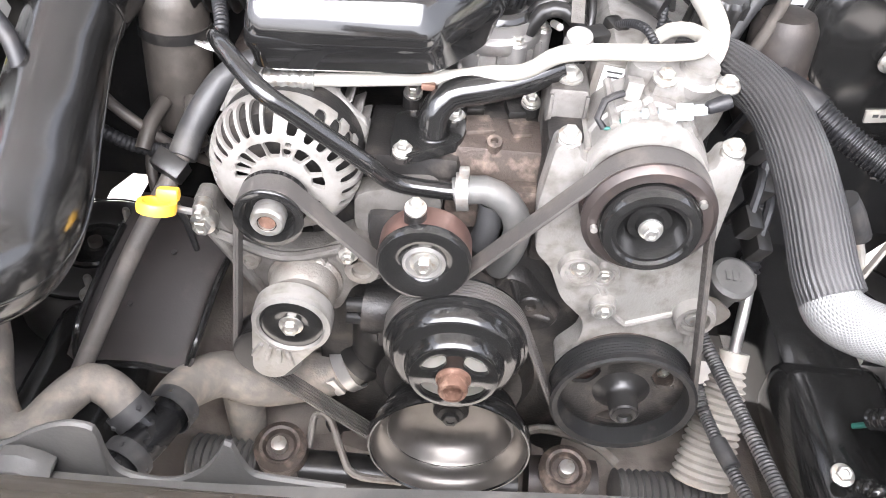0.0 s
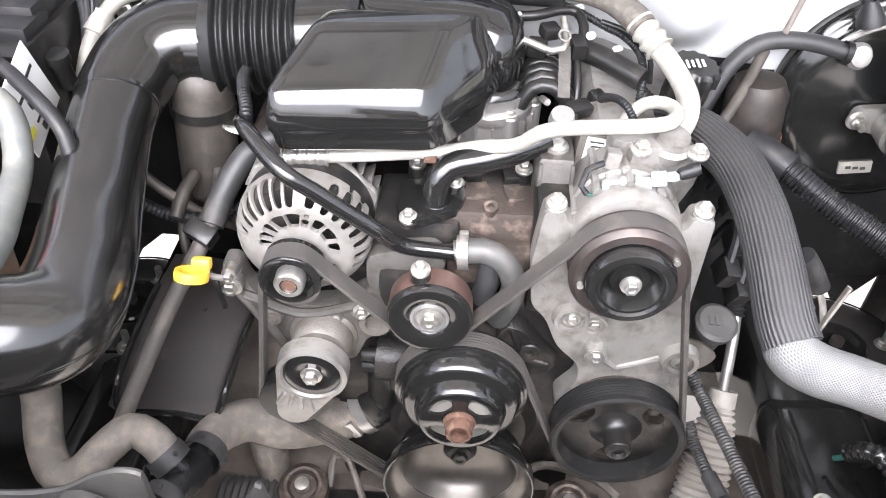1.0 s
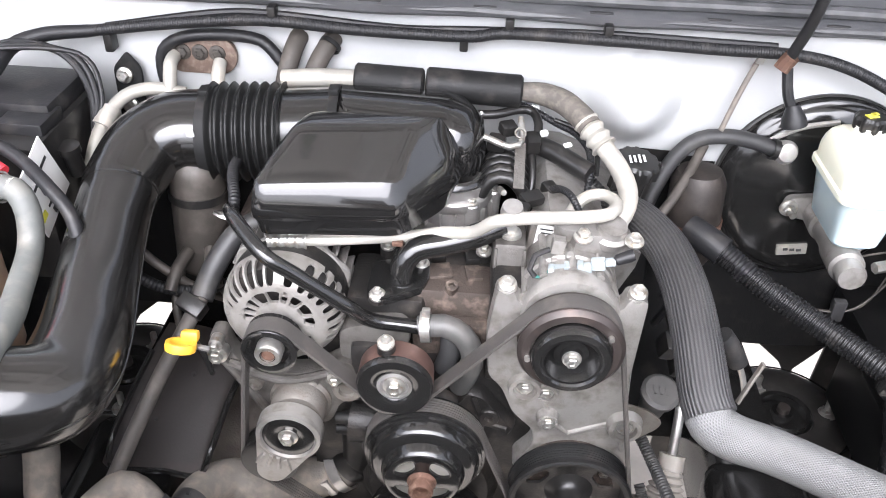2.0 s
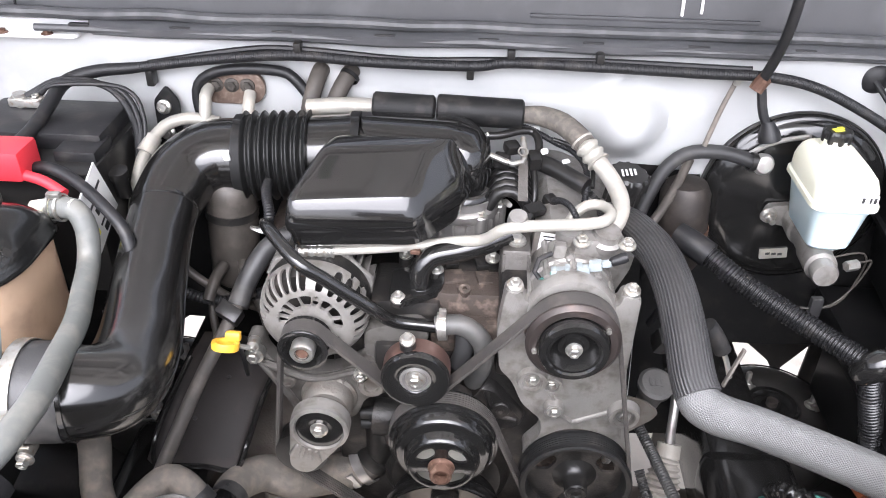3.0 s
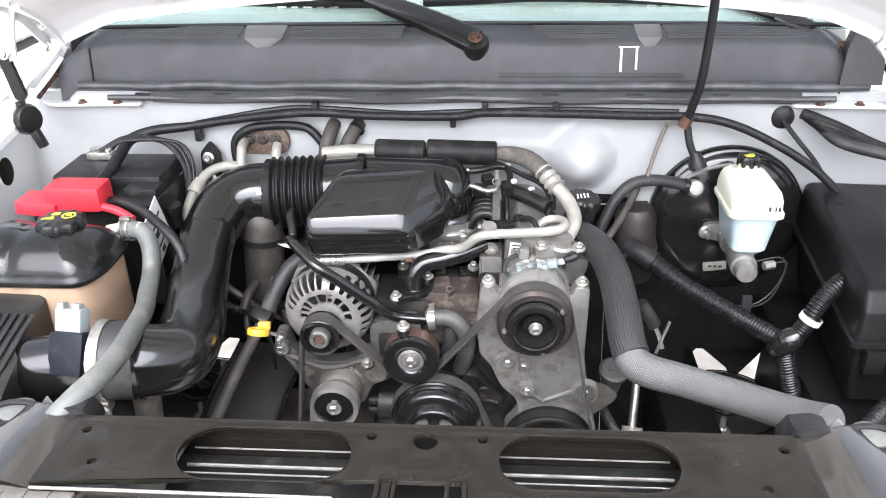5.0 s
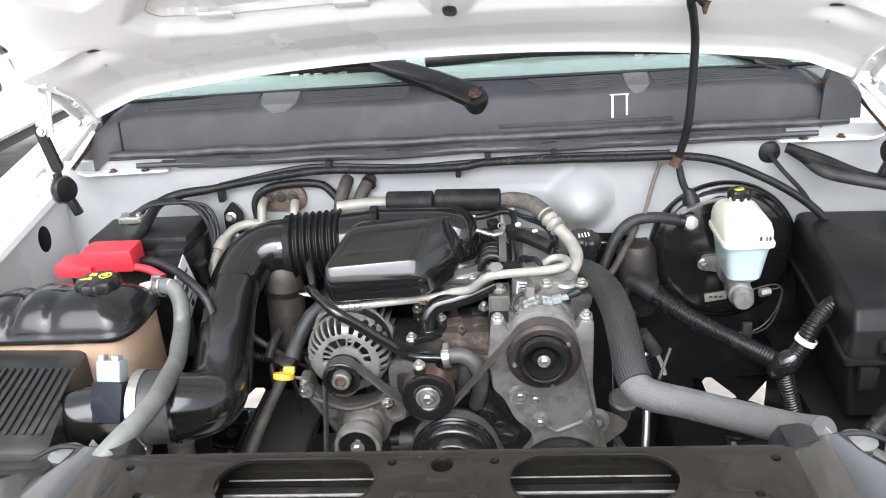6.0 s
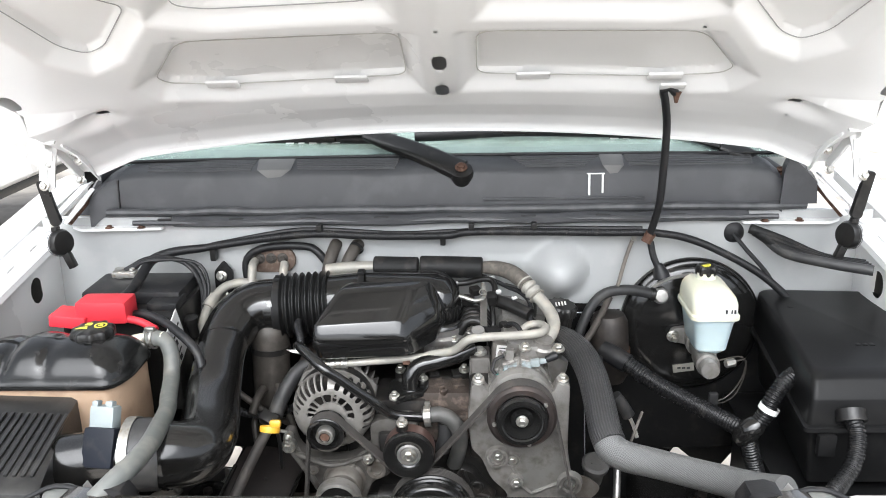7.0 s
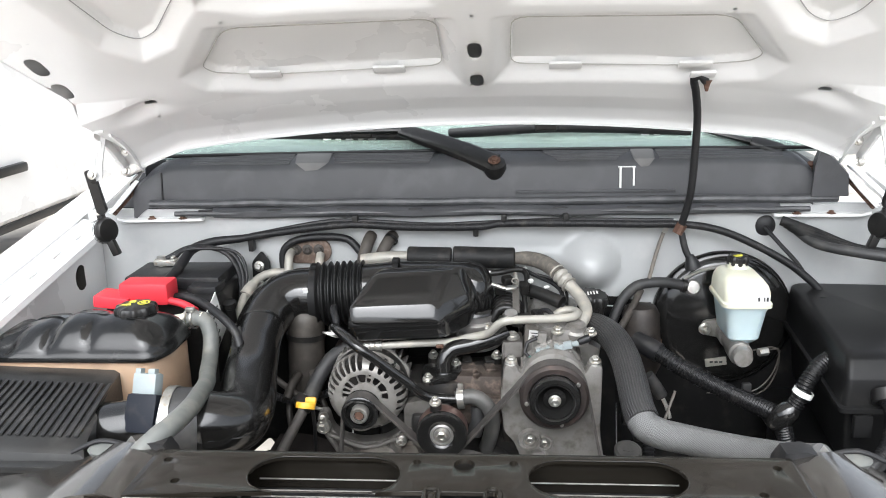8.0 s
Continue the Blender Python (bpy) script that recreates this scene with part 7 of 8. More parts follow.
def dipstick():
    d = thing("transmission_dipstick", "dusty grey dipstick tube with black clip", "dipstick tube", (-0.34, 0.6, 0.7))
    bm = B()
    tube(bm, [(-0.205, 0.745, 0.955), (-0.245, 0.725, 0.940), (-0.271, 0.69, 0.909), (-0.286, 0.648, 0.876), (-0.328, 0.579, 0.80), (-0.365, 0.507, 0.72), (-0.40, 0.45, 0.64)], [0.0105] * 7, 16)
    part("tube", bm, material("grimy_tube", (0.085, 0.077, 0.070), 0.6, 0.2, dirt=(0.14, 0.122, 0.106), dirty=0.4, bump=0.2), d)
    bm = B()
    tube(bm, [(-0.195, 0.742, 0.962), (-0.220, 0.738, 0.955), (-0.248, 0.722, 0.941), (-0.272, 0.688, 0.908), (-0.282, 0.655, 0.882)], 0.0155, 18)
    part("sleeve", bm, hose_dark, d, "dark rubber sleeve")
    bm = B()
    box(bm, (-0.288, 0.636, 0.884), (0.036, 0.022, 0.028), 0.003, (30, 20, -20))
    part("clip", bm, satin_black, d, "black plastic clip")
    y = thing("oil_dipstick", "yellow ring handle of the oil dipstick", "dipstick", (-0.242, 0.494, 0.93))
    bm = B()
    lathe(bm, [(0.0170, -0.005), (0.0178, 0.0), (0.0170, 0.005), (0.0125, 0.005), (0.0118, 0.0), (0.0125, -0.005)], (-0.246, 0.492, 0.948), (0.10, 0.42, 0.90), 32, loop=True)
    box(bm, (-0.240, 0.508, 0.950), (0.020, 0.012, 0.013), 0.004, (-20, 0, 0))
    part("handle", bm, yellow_plastic, y)
    bm = B()
    tube(bm, [(-0.240, 0.510, 0.944), (-0.243, 0.528, 0.920), (-0.250, 0.56, 0.87), (-0.262, 0.60, 0.80)], 0.0035, 8)
    part("stick", bm, rubber, y)
    bm = B()
    box(bm, (-0.226, 0.502, 0.938), (0.016, 0.006, 0.004), 0.001, (0, 10, 0))
    part("clip", bm, bright_alloy, y, "small pale spring clip")
    p = thing("heat_shield", "black painted curved heat shield beside the engine", "heat shield", (-0.33, 0.62, 0.6))
    bl, br, tr, tl = Vector((-0.418, 0.548, 0.655)), Vector((-0.276, 0.550, 0.652)), Vector((-0.238, 0.715, 0.760)), Vector((-0.372, 0.735, 0.775))

    def shield(u, v):
        q = bl.lerp(br, u).lerp(tl.lerp(tr, u), v)
        drop = 0.020 * (max(0.0, abs(2 * u - 1) - 0.8) / 0.2) ** 2 * (1 - v) + 0.012 * math.sin(math.pi * u)
        return q + Vector((0, 0, 0.014 * math.sin(math.pi * v) + drop - 0.012))
    bm = B()
    grid_sheet(bm, list(np.linspace(0, 1, 25)), list(np.linspace(0, 1, 21)), shield)
    bmesh.ops.solidify(bm, geom=bm.faces[:], thickness=0.003)
    part("panel", bm, shield_paint, p)
    bm = B()
    tube(bm, [shield(0, 0.75), shield(0, 0.4), shield(0, 0.12), shield(0.06, 0.01), shield(0.3, 0), shield(0.6, 0), shield(0.92, 0.01), shield(1, 0.12), shield(1, 0.5), shield(1, 1)], 0.0045, 8)
    part("rolled_edge", bm, gloss_black, p)
    for u, v in ((0.55, 0.62), (0.34, 0.3)):
        bm = B()
        lathe(bm, [(0, 0), (0.0035, 0), (0.0035, 0.002), (0, 0.002)], shield(u, v) + Vector((0, 0, 0.0005)), (0, -0.4, 1), 12)
        part("plug", bm, rubber, p)


def lower_hoses():
    h = thing("radiator_hose", "dusty tan lower radiator hose with black clamps", "hose", (-0.25, 0.4, 0.7))
    bm = B()
    tube(bm, [(-0.463, 0.508, 0.80), (-0.462, 0.498, 0.742), (-0.452, 0.458, 0.698), (-0.424, 0.424, 0.687), (-0.400, 0.430, 0.687), (-0.380, 0.458, 0.697), (-0.358, 0.482, 0.702), (-0.330, 0.477, 0.692), (-0.306, 0.460, 0.673)], [0.0235, 0.0225, 0.0215] + [0.0208] * 6, 22)
    part("upper_loop", bm, dusty_rubber, h)
    bm = B()
    tube(bm, [(-0.284, 0.496, 0.650), (-0.284, 0.518, 0.641), (-0.275, 0.550, 0.626), (-0.250, 0.580, 0.610), (-0.206, 0.585, 0.593), (-0.163, 0.602, 0.585), (-0.117, 0.618, 0.588), (-0.086, 0.625, 0.61), (-0.076, 0.627, 0.625)], [0.0245, 0.0255, 0.0275, 0.029, 0.030, 0.031, 0.031, 0.030, 0.030], 24)
    part("main_hose", bm, dusty_rubber, h)
    bm = B()
    tube(bm, [(-0.279, 0.504, 0.645), (-0.291, 0.454, 0.653), (-0.306, 0.416, 0.658), (-0.315, 0.388, 0.663)], 0.0215, 22)
    tube(bm, [(-0.312, 0.464, 0.676), (-0.292, 0.457, 0.656)], 0.018, 18)
    part("tee", bm, conduit_black, h, "black plastic tee joint")
    for p, ax, r in (((-0.281, 0.493, 0.649), (0.2, 0.8, -0.15), 0.0268), ((-0.312, 0.464, 0.678), (0.6, -0.3, -0.6), 0.0230), ((-0.306, 0.416, 0.658), (0.25, 0.8, -0.1), 0.0260)):
        bm = B()
        clamp_band(bm, p, ax, r, 0.020)
        _, sd, u = basis(ax)
        for k in range(4):
            c = Vector(p) + (sd * math.cos(k * 1.57) + u * math.sin(k * 1.57)) * (r + 0.001)
            box(bm, c, (0.005, 0.005, 0.005), 0.001)
        part("clamp", bm, hose_dark, h)
    bm = B()
    clamp_band(bm, (-0.099, 0.622, 0.598), (0.8, 0.15, 0.5), 0.0340, 0.016)
    box(bm, (-0.112, 0.590, 0.590), (0.012, 0.006, 0.030), 0.0015, (0, -30, 0))
    part("band_clamp", bm, bright_alloy, h, "pale worn band clamp")
    bm = B()
    lathe(bm, [(0.024, -0.012), (0.034, -0.010), (0.0355, 0.0), (0.034, 0.010), (0.026, 0.016)], (-0.080, 0.624, 0.618), (0.7, 0.1, 0.7), 28)
    tube(bm, [(-0.080, 0.624, 0.618), (-0.066, 0.620, 0.645), (-0.062, 0.612, 0.685), (-0.058, 0.606, 0.735)], [0.028, 0.029, 0.030, 0.031], 22)
    part("pump_neck", bm, satin_black, h, "black water pump inlet neck")
    bm = B()
    tube(bm, [(-0.312, 0.40, 0.661), (-0.325, 0.36, 0.660), (-0.345, 0.31, 0.648)], 0.0235, 18)
    part("tail", bm, dusty_rubber, h)
    p = thing("heater_pipe", "gloss black heater pipe crossing above the alternator", "pipe", (-0.1, 0.58, 0.95))
    bm = B()
    tube(bm, [(-0.224, 0.650, 1.030), (-0.219, 0.634, 1.042), (-0.208, 0.612, 1.047), (-0.183, 0.580, 1.042), (-0.158, 0.560, 1.030), (-0.131, 0.562, 1.009), (-0.104, 0.566, 0.985), (-0.068, 0.574, 0.952), (-0.052, 0.582, 0.932), (-0.036, 0.588, 0.921), (-0.012, 0.590, 0.917), (0.016, 0.587, 0.918)], 0.0092, 18)
    part("pipe", bm, gloss_black, p)
    bm = B()
    tube(bm, [(0.016, 0.584, 0.920), (0.045, 0.585, 0.925), (0.070, 0.583, 0.912), (0.083, 0.582, 0.885), (0.080, 0.585, 0.85), (0.07, 0.60, 0.81)], 0.0145, 18)
    part("hose", bm, material("elbow_rubber", (0.062, 0.061, 0.058), 0.5, dirt=(0.10, 0.095, 0.087), dirty=0.35, bump=0.1), p, "grey rubber elbow hose")
    bm = B()
    tube(bm, [(0.055, 0.600, 0.90), (0.055, 0.598, 0.87), (0.048, 0.60, 0.84)], 0.014, 14)
    part("second_hose", bm, hose_dark, p)
    bm = B()
    lathe(bm, [(0.017, -0.006), (0.0195, -0.006), (0.0195, 0.006), (0.017, 0.006)], (0.024, 0.5845, 0.921), (1, 0, 0.1), 22, loop=True)
    box(bm, (0.024, 0.582, 0.945), (0.010, 0.008, 0.014), 0.002)
    part("spring_clamp", bm, zinc, p)
    bm = B()
    for dx in (0, 0.008):
        lathe(bm, [(0.014, -0.0015), (0.016, -0.0015), (0.016, 0.0015), (0.014, 0.0015)], (-0.230 + dx, 0.648, 1.022), (0.3, 0.5, 0.9), 20, loop=True)
    part("wire_clip", bm, zinc, p)
    c = thing("sensor_wire", "black corrugated wire by the intake", "wire", (-0.21, 0.7, 1.02))
    bm = B()
    tube(bm, [(-0.243, 0.760, 1.040), (-0.236, 0.715, 1.050), (-0.226, 0.678, 1.054), (-0.217, 0.650, 1.050), (-0.214, 0.630, 1.040)], 0.0075, 10, ribs=(0.005, 0.0012))
    part("conduit", bm, rubber, c)
    bm = B()
    tube(bm, [(-0.42, 0.70, 0.90), (-0.35, 0.69, 0.868), (-0.29, 0.70, 0.862), (-0.23, 0.72, 0.88)], 0.0085, 10, ribs=(0.006, 0.0012))
    part("lower_conduit", bm, rubber, c)


intake()
airbox()
coolant_tank()
battery()
firewall_pipes()
dipstick()
lower_hoses()

# ---- refrigerant lines and the brake side ----
def refrigerant_lines():
    s = thing("suction_line", "white oxidised suction line with black muffler sleeve", "refrigerant line", (0.1, 0.8, 1.05))
    bm = B()
    tube(bm, [(-0.20, 0.86, 1.112), (-0.15, 0.858, 1.118), (-0.09, 0.858, 1.119)], 0.0125, 16)
    part("rear_pipe", bm, white_tube, s)
    for x0, x1 in ((-0.100, -0.006), (-0.003, 0.128)):
        bm = B()
        lathe(bm, [(0.0, 0), (0.019, 0), (0.0225, 0.003), (0.0225, x1 - x0 - 0.003), (0.019, x1 - x0), (0, x1 - x0)], (x0, 0.858, 1.119), (1, 0, -0.03), 28)
        part("foam_sleeve", bm, matt_black, s, "black foam insulation sleeve")
    bm = B()
    tube(bm, [(0.125, 0.857, 1.116), (0.155, 0.855, 1.115), (0.185, 0.838, 1.112), (0.210, 0.808, 1.103), (0.218, 0.795, 1.098)], [0.012, 0.0155, 0.0165, 0.0165, 0.016], 18)
    part("hose", bm, material("brown_hose", (0.095, 0.085, 0.074), 0.7, dirt=(0.17, 0.15, 0.125), dirty=0.45, bump=0.25, broad=40), s, "dusty brown rubber hose")
    bm = B()
    tube(bm, [(0.212, 0.804, 1.102), (0.236, 0.776, 1.082)], 0.018, 20, ribs=(0.014, 0.004))
    part("ferrule", bm, white_tube, s, "crimped ferrule")
    bm = B()
    tube(bm, [(0.230, 0.783, 1.086), (0.248, 0.765, 1.072), (0.262, 0.735, 1.058), (0.264, 0.705, 1.050), (0.256, 0.68, 1.042), (0.243, 0.663, 1.030)], 0.0125, 18)
    part("front_pipe", bm, white_tube, s)
    d = thing("discharge_line", "white oxidised discharge line across the engine", "refrigerant line", (0.1, 0.63, 1.03))
    bm = B()
    tube(bm, [(0.188, 0.678, 1.026), (0.198, 0.694, 1.040), (0.216, 0.706, 1.050), (0.236, 0.702, 1.054), (0.246, 0.680, 1.056), (0.236, 0.656, 1.057), (0.205, 0.643, 1.058), (0.140, 0.630, 1.060), (0.112, 0.622, 1.061), (0.095, 0.625, 1.053), (0.073, 0.640, 1.028), (0.036, 0.655, 1.014), (0.004, 0.660, 1.004), (-0.079, 0.636, 1.008), (-0.129, 0.629, 1.007)], [0.0075] * 4 + [0.0080] * 6 + [0.0078, 0.0078, 0.0076, 0.0070, 0.0068], 16)
    part("pipe", bm, white_tube, d)
    bm = B()
    tube(bm, [(-0.127, 0.629, 1.007), (-0.174, 0.626, 1.006)], 0.0108, 16, ribs=(0.010, 0.0014))
    part("ferrule", bm, zinc, d)
    bm = B()
    lathe(bm, [(0, 0), (0.013, 0), (0.014, 0.008), (0.012, 0.018), (0, 0.020)], (0.118, 0.638, 1.056), (0, -0.3, 1), 20)
    part("service_cap", bm, bright_alloy, d)
    bm = B()
    box(bm, (-0.018, 0.6475, 1.000), (0.014, 0.010, 0.007), 0.002)
    part("tag", bm, rusty, d)
    # injector rail, wires and small pipes behind the intake
    w = thing("injector_harness", "black wires, pipes and connectors behind the throttle", "wiring harness", (0.16, 0.82, 1.0))
    runs = [
        ([(0.060, 0.835, 1.088), (0.094, 0.835, 1.090), (0.125, 0.848, 1.093), (0.145, 0.850, 1.090), (0.153, 0.830, 1.082), (0.152, 0.812, 1.066)], 0.0062, None),
        ([(0.080, 0.862, 1.100), (0.115, 0.860, 1.098), (0.145, 0.856, 1.090), (0.180, 0.846, 1.076), (0.205, 0.838, 1.067), (0.222, 0.812, 1.058), (0.224, 0.780, 1.045), (0.220, 0.755, 1.022)], 0.0050, (0.004, 0.0008)),
        ([(0.175, 0.846, 1.082), (0.208, 0.836, 1.074), (0.232, 0.805, 1.060), (0.232, 0.775, 1.040)], 0.0034, None),
        ([(0.165, 0.86, 1.03), (0.21, 0.83, 1.02), (0.25, 0.79, 1.00)], 0.009, (0.005, 0.001)),
        ([(0.165, 0.765, 1.015), (0.178, 0.735, 1.040), (0.192, 0.700, 1.052), (0.205, 0.672, 1.040)], 0.0048, (0.004, 0.0008)),
        ([(0.138, 0.83, 1.06), (0.146, 0.80, 1.05), (0.148, 0.77, 1.02), (0.14, 0.75, 0.98)], 0.0055, None)]
    for pts, r, ribs in runs:
        bm = B()
        tube(bm, pts, r, 12, ribs=ribs)
        part("wire", bm, rubber if ribs else satin_black, w)
    bm = B()
    tube(bm, [(0.148, 0.822, 1.058), (0.180, 0.800, 1.055), (0.222, 0.768, 1.046)], 0.0135, 18)
    part("fuel_rail", bm, satin_black, w, "black sleeved fuel pipe")
    bm = B()
    tube(bm, [(0.069, 0.797, 1.080), (0.092, 0.789, 1.075), (0.113, 0.783, 1.070), (0.127, 0.788, 1.071), (0.131, 0.806, 1.076), (0.128, 0.830, 1.090)], 0.0046, 12)
    part("steel_pipe", bm, zinc, w)
    bm = B()
    loft(bm, [[Vector((0.122, y, z)), Vector((0.136, y, z)), Vector((0.136, y + 0.003, z)), Vector((0.122, y + 0.003, z))] for y, z in ((0.735, 1.036), (0.760, 1.055), (0.782, 1.068), (0.790, 1.072))])
    part("bracket", bm, bracket_grime, w, "dull steel bracket")
    # stacked black intake runners
    for k in range(5):
        y = 0.752 + 0.020 * k
        bm = B()
        tube(bm, [(0.080, y, 1.012), (0.094, y + 0.002, 1.036), (0.116, y + 0.001, 1.040), (0.136, y - 0.004, 1.022), (0.148, y - 0.008, 0.985)], 0.0088, 12)
        part("runner", bm, satin_black, w)
    for p, d, turn in (((0.112, 0.820, 1.078), (0.022, 0.020, 0.016), 25), ((0.098, 0.808, 1.062), (0.024, 0.022, 0.018), -12), ((0.146, 0.806, 1.066), (0.018, 0.026, 0.022), 8), ((0.172, 0.752, 1.026), (0.018, 0.026, 0.016), 30), ((0.146, 0.722, 1.030), (0.030, 0.020, 0.014), 32), ((0.132, 0.700, 1.028), (0.022, 0.018, 0.012), -20)):
        bm = B()
        box(bm, p, d, 0.004, (12, 0, turn))
        part("connector", bm, satin_black, w)
    bm = B()
    lathe(bm, [(0.006, -0.0015), (0.008, -0.0015), (0.008, 0.0015), (0.006, 0.0015)], (0.128, 0.800, 1.082), (0.2, -0.6, 0.8), 18, loop=True)
    part("hose_clip", bm, zinc, w)
    for p, d in (((0.077, 0.833, 1.092), (0.009, 0.006, 0.005)), ((0.160, 0.808, 1.080), (0.010, 0.008, 0.007)), ((0.192, 0.798, 1.070), (0.012, 0.007, 0.004)), ((0.148, 0.860, 1.092), (0.012, 0.008, 0.005))):
        bm = B()
        box(bm, p, d, 0.002, (20, 0, 30))
        part("clip", bm, label_white, w, "white plastic clip")
    bm = B()
    tube(bm, [(0.105, 0.742, 1.030), (0.110, 0.722, 1.036)], 0.004, 8)
    part("stud", bm, zinc, w)


def brake_side():
    b = thing("brake_booster", "round gloss black brake booster on the firewall", "brake booster", (0.575, 0.9, 0.82))
    c = Vector((0.577, 0.93, 0.962))
    bm = B()
    lathe(bm, [(0.10, -0.02), (0.138, -0.015), (0.142, 0.008), (0.146, 0.012), (0.148, 0.022), (0.144, 0.027), (0.139, 0.028), (0.135, 0.032), (0.128, 0.037), (0.112, 0.042), (0.06, 0.047), (0.035, 0.052), (0, 0.052)], c, (0, -1, 0.06), 64)
    part("shell", bm, gloss_black, b)
    bm = B()
    lathe(bm, [(0.1475, 0.010), (0.150, 0.012), (0.150, 0.022), (0.1475, 0.024)], c, (0, -1, 0.06), 64)
    part("band", bm, satin_black, b)
    bm = B()
    tube(bm, [(0.49, 0.872, 1.04), (0.475, 0.868, 1.055), (0.51, 0.865, 1.082), (0.565, 0.872, 1.092)], 0.004, 8)
    part("brace_wire", bm, bright_alloy, b)
    bm = B()
    box(bm, (0.563, 0.880, 0.873), (0.045, 0.006, 0.018), 0.001, (0, -8, 0))
    plate_part = part("maker_plate", bm, white_tube, b, "small silver maker's plate")
    for k in range(3):
        bm = B()
        box(bm, (0.553 + 0.010 * k, 0.8765, 0.8735), (0.007, 0.0012, 0.004), 0, (0, -8, 0))
        part("print_bar", bm, ink, plate_part)
    bm = B()
    lathe(bm, [(0, -0.02), (0.010, -0.02), (0.011, 0.0), (0.016, 0.002), (0.017, 0.012), (0.013, 0.018), (0, 0.019)], (0.497, 0.862, 1.048), (0.1, -1, 0.35), 24)
    part("check_valve", bm, bright_alloy, b, "pale check valve")
    v = thing("vacuum_hose", "dark grey vacuum hose from the brake booster", "hose", (0.4, 0.83, 1.0))
    bm = B()
    tube(bm, [(0.492, 0.850, 1.053), (0.462, 0.872, 1.054), (0.428, 0.890, 1.051), (0.390, 0.898, 1.040), (0.362, 0.895, 1.012), (0.342, 0.885, 0.972), (0.325, 0.87, 0.93)], 0.0112, 16)
    part("tube", bm, hose_dark, v)
    bm = B()
    clamp_band(bm, (0.480, 0.850, 1.056), (1, 0, -0.2), 0.013, 0.008)
    part("clip", bm, satin_black, v)
    bm = B()
    tube(bm, [(0.40, 0.90, 1.03), (0.375, 0.86, 1.0), (0.345, 0.82, 0.97), (0.31, 0.79, 0.94)], 0.0075, 12)
    part("lower_tube", bm, can_metal, v)
    bm = B()
    tube(bm, [(0.445, 0.90, 1.165), (0.43, 0.895, 1.12), (0.415, 0.89, 1.06)], 0.0042, 8)
    part("ground_wire", bm, dusty_rubber, v)
    bm = B()
    box(bm, (0.446, 0.895, 1.170), (0.010, 0.006, 0.022), 0.002, (0, 12, 0))
    part("lug", bm, zinc, v)
    m = thing("master_cylinder", "cast brake master cylinder with milky fluid reservoir", "master cylinder", (0.57, 0.78, 0.94))
    a, e = Vector((0.580, 0.885, 0.948)), Vector((0.566, 0.695, 0.957))
    ax = e - a
    bm = B()
    lathe(bm, [(0.03, 0), (0.024, 0.01), (0.024, 0.06), (0.020, 0.065), (0.020, 0.11), (0.023, 0.115), (0.023, 0.165), (0.019, 0.17), (0.019, ax.length - 0.004), (0.017, ax.length), (0, ax.length)], a, ax, 28)
    plate(bm, rounded([(-0.055, -0.012), (-0.05, 0.016), (0.0, 0.022), (0.05, 0.012), (0.05, -0.012), (0.0, -0.024)], 0.01), [], (0.578, 0.876, 0.955), (1, 0, 0), (0, 0, 1), 0.012, 0.002)
    box(bm, (0.575, 0.765, 0.968), (0.03, 0.05, 0.03), 0.005)
    part("casting", bm, cast_alloy, m)
    bm = B()
    bolt(bm, (0.532, 0.865, 0.955), r=0.009, h=0.012)
    lathe(bm, [(0.005, 0), (0.005, 0.024), (0, 0.025)], (0.532, 0.865, 0.955), seg=10)
    part("nut", bm, zinc, m)
    sec = lambda z, x0, x1, y0, y1, r: [Vector((x, y, z)) for x, y in rounded([(x0, y0), (x1, y0), (x1, y1), (x0, y1)], r, 5)]
    bm = B()
    loft(bm, [sec(0.972, 0.553, 0.600, 0.74, 0.83, 0.02), sec(0.982, 0.545, 0.608, 0.73, 0.84, 0.022), sec(1.04, 0.537, 0.616, 0.722, 0.848, 0.022), sec(1.051, 0.533, 0.620, 0.718, 0.85, 0.02)])
    res = part("reservoir_base", bm, fluid_low, m, "pale blue lower half of the reservoir")
    bm = B()
    loft(bm, [sec(1.051, 0.529, 0.624, 0.715, 0.853, 0.02), sec(1.058, 0.529, 0.624, 0.715, 0.853, 0.02), sec(1.061, 0.532, 0.621, 0.72, 0.85, 0.02), sec(1.078, 0.532, 0.621, 0.721, 0.85, 0.02), sec(1.090, 0.534, 0.618, 0.728, 0.848, 0.02), sec(1.099, 0.538, 0.611, 0.744, 0.845, 0.02), sec(1.104, 0.544, 0.604, 0.762, 0.842, 0.02), sec(1.106, 0.55, 0.598, 0.776, 0.838, 0.018)])
    lathe(bm, [(0.026, -0.012), (0.0215, -0.006), (0.0195, 0.0), (0.0195, 0.008), (0, 0.008)], (0.577, 0.815, 1.110), (0, 0, 1), 28)
    part("reservoir", bm, fluid_plastic, m, "milky cream reservoir")
    bm = B()
    box(bm, (0.603, 0.7195, 1.070), (0.024, 0.003, 0.014), 0.001)
    part("level_label", bm, label_white, m)
    for x, w in ((0.590, 0.006), (0.600, 0.004), (0.606, 0.006)):
        bm = B()
        box(bm, (x + 0.004, 0.7175, 1.070), (w * 0.6, 0.002, 0.008), 0.0005)
        part("level_mark", bm, ink, m)
    bm = B()
    lobed(bm, [(0.018, 0), (0.020, 0.003), (0.020, 0.015), (0.017, 0.019), (0, 0.019)], (0.577, 0.815, 1.112), (0, 0, 1), 8, 0.002)
    cap = part("cap", bm, satin_black, m)
    bm = B()
    box(bm, (0.575, 0.812, 1.1315), (0.015, 0.010, 0.0012), 0, (0, 0, 20))
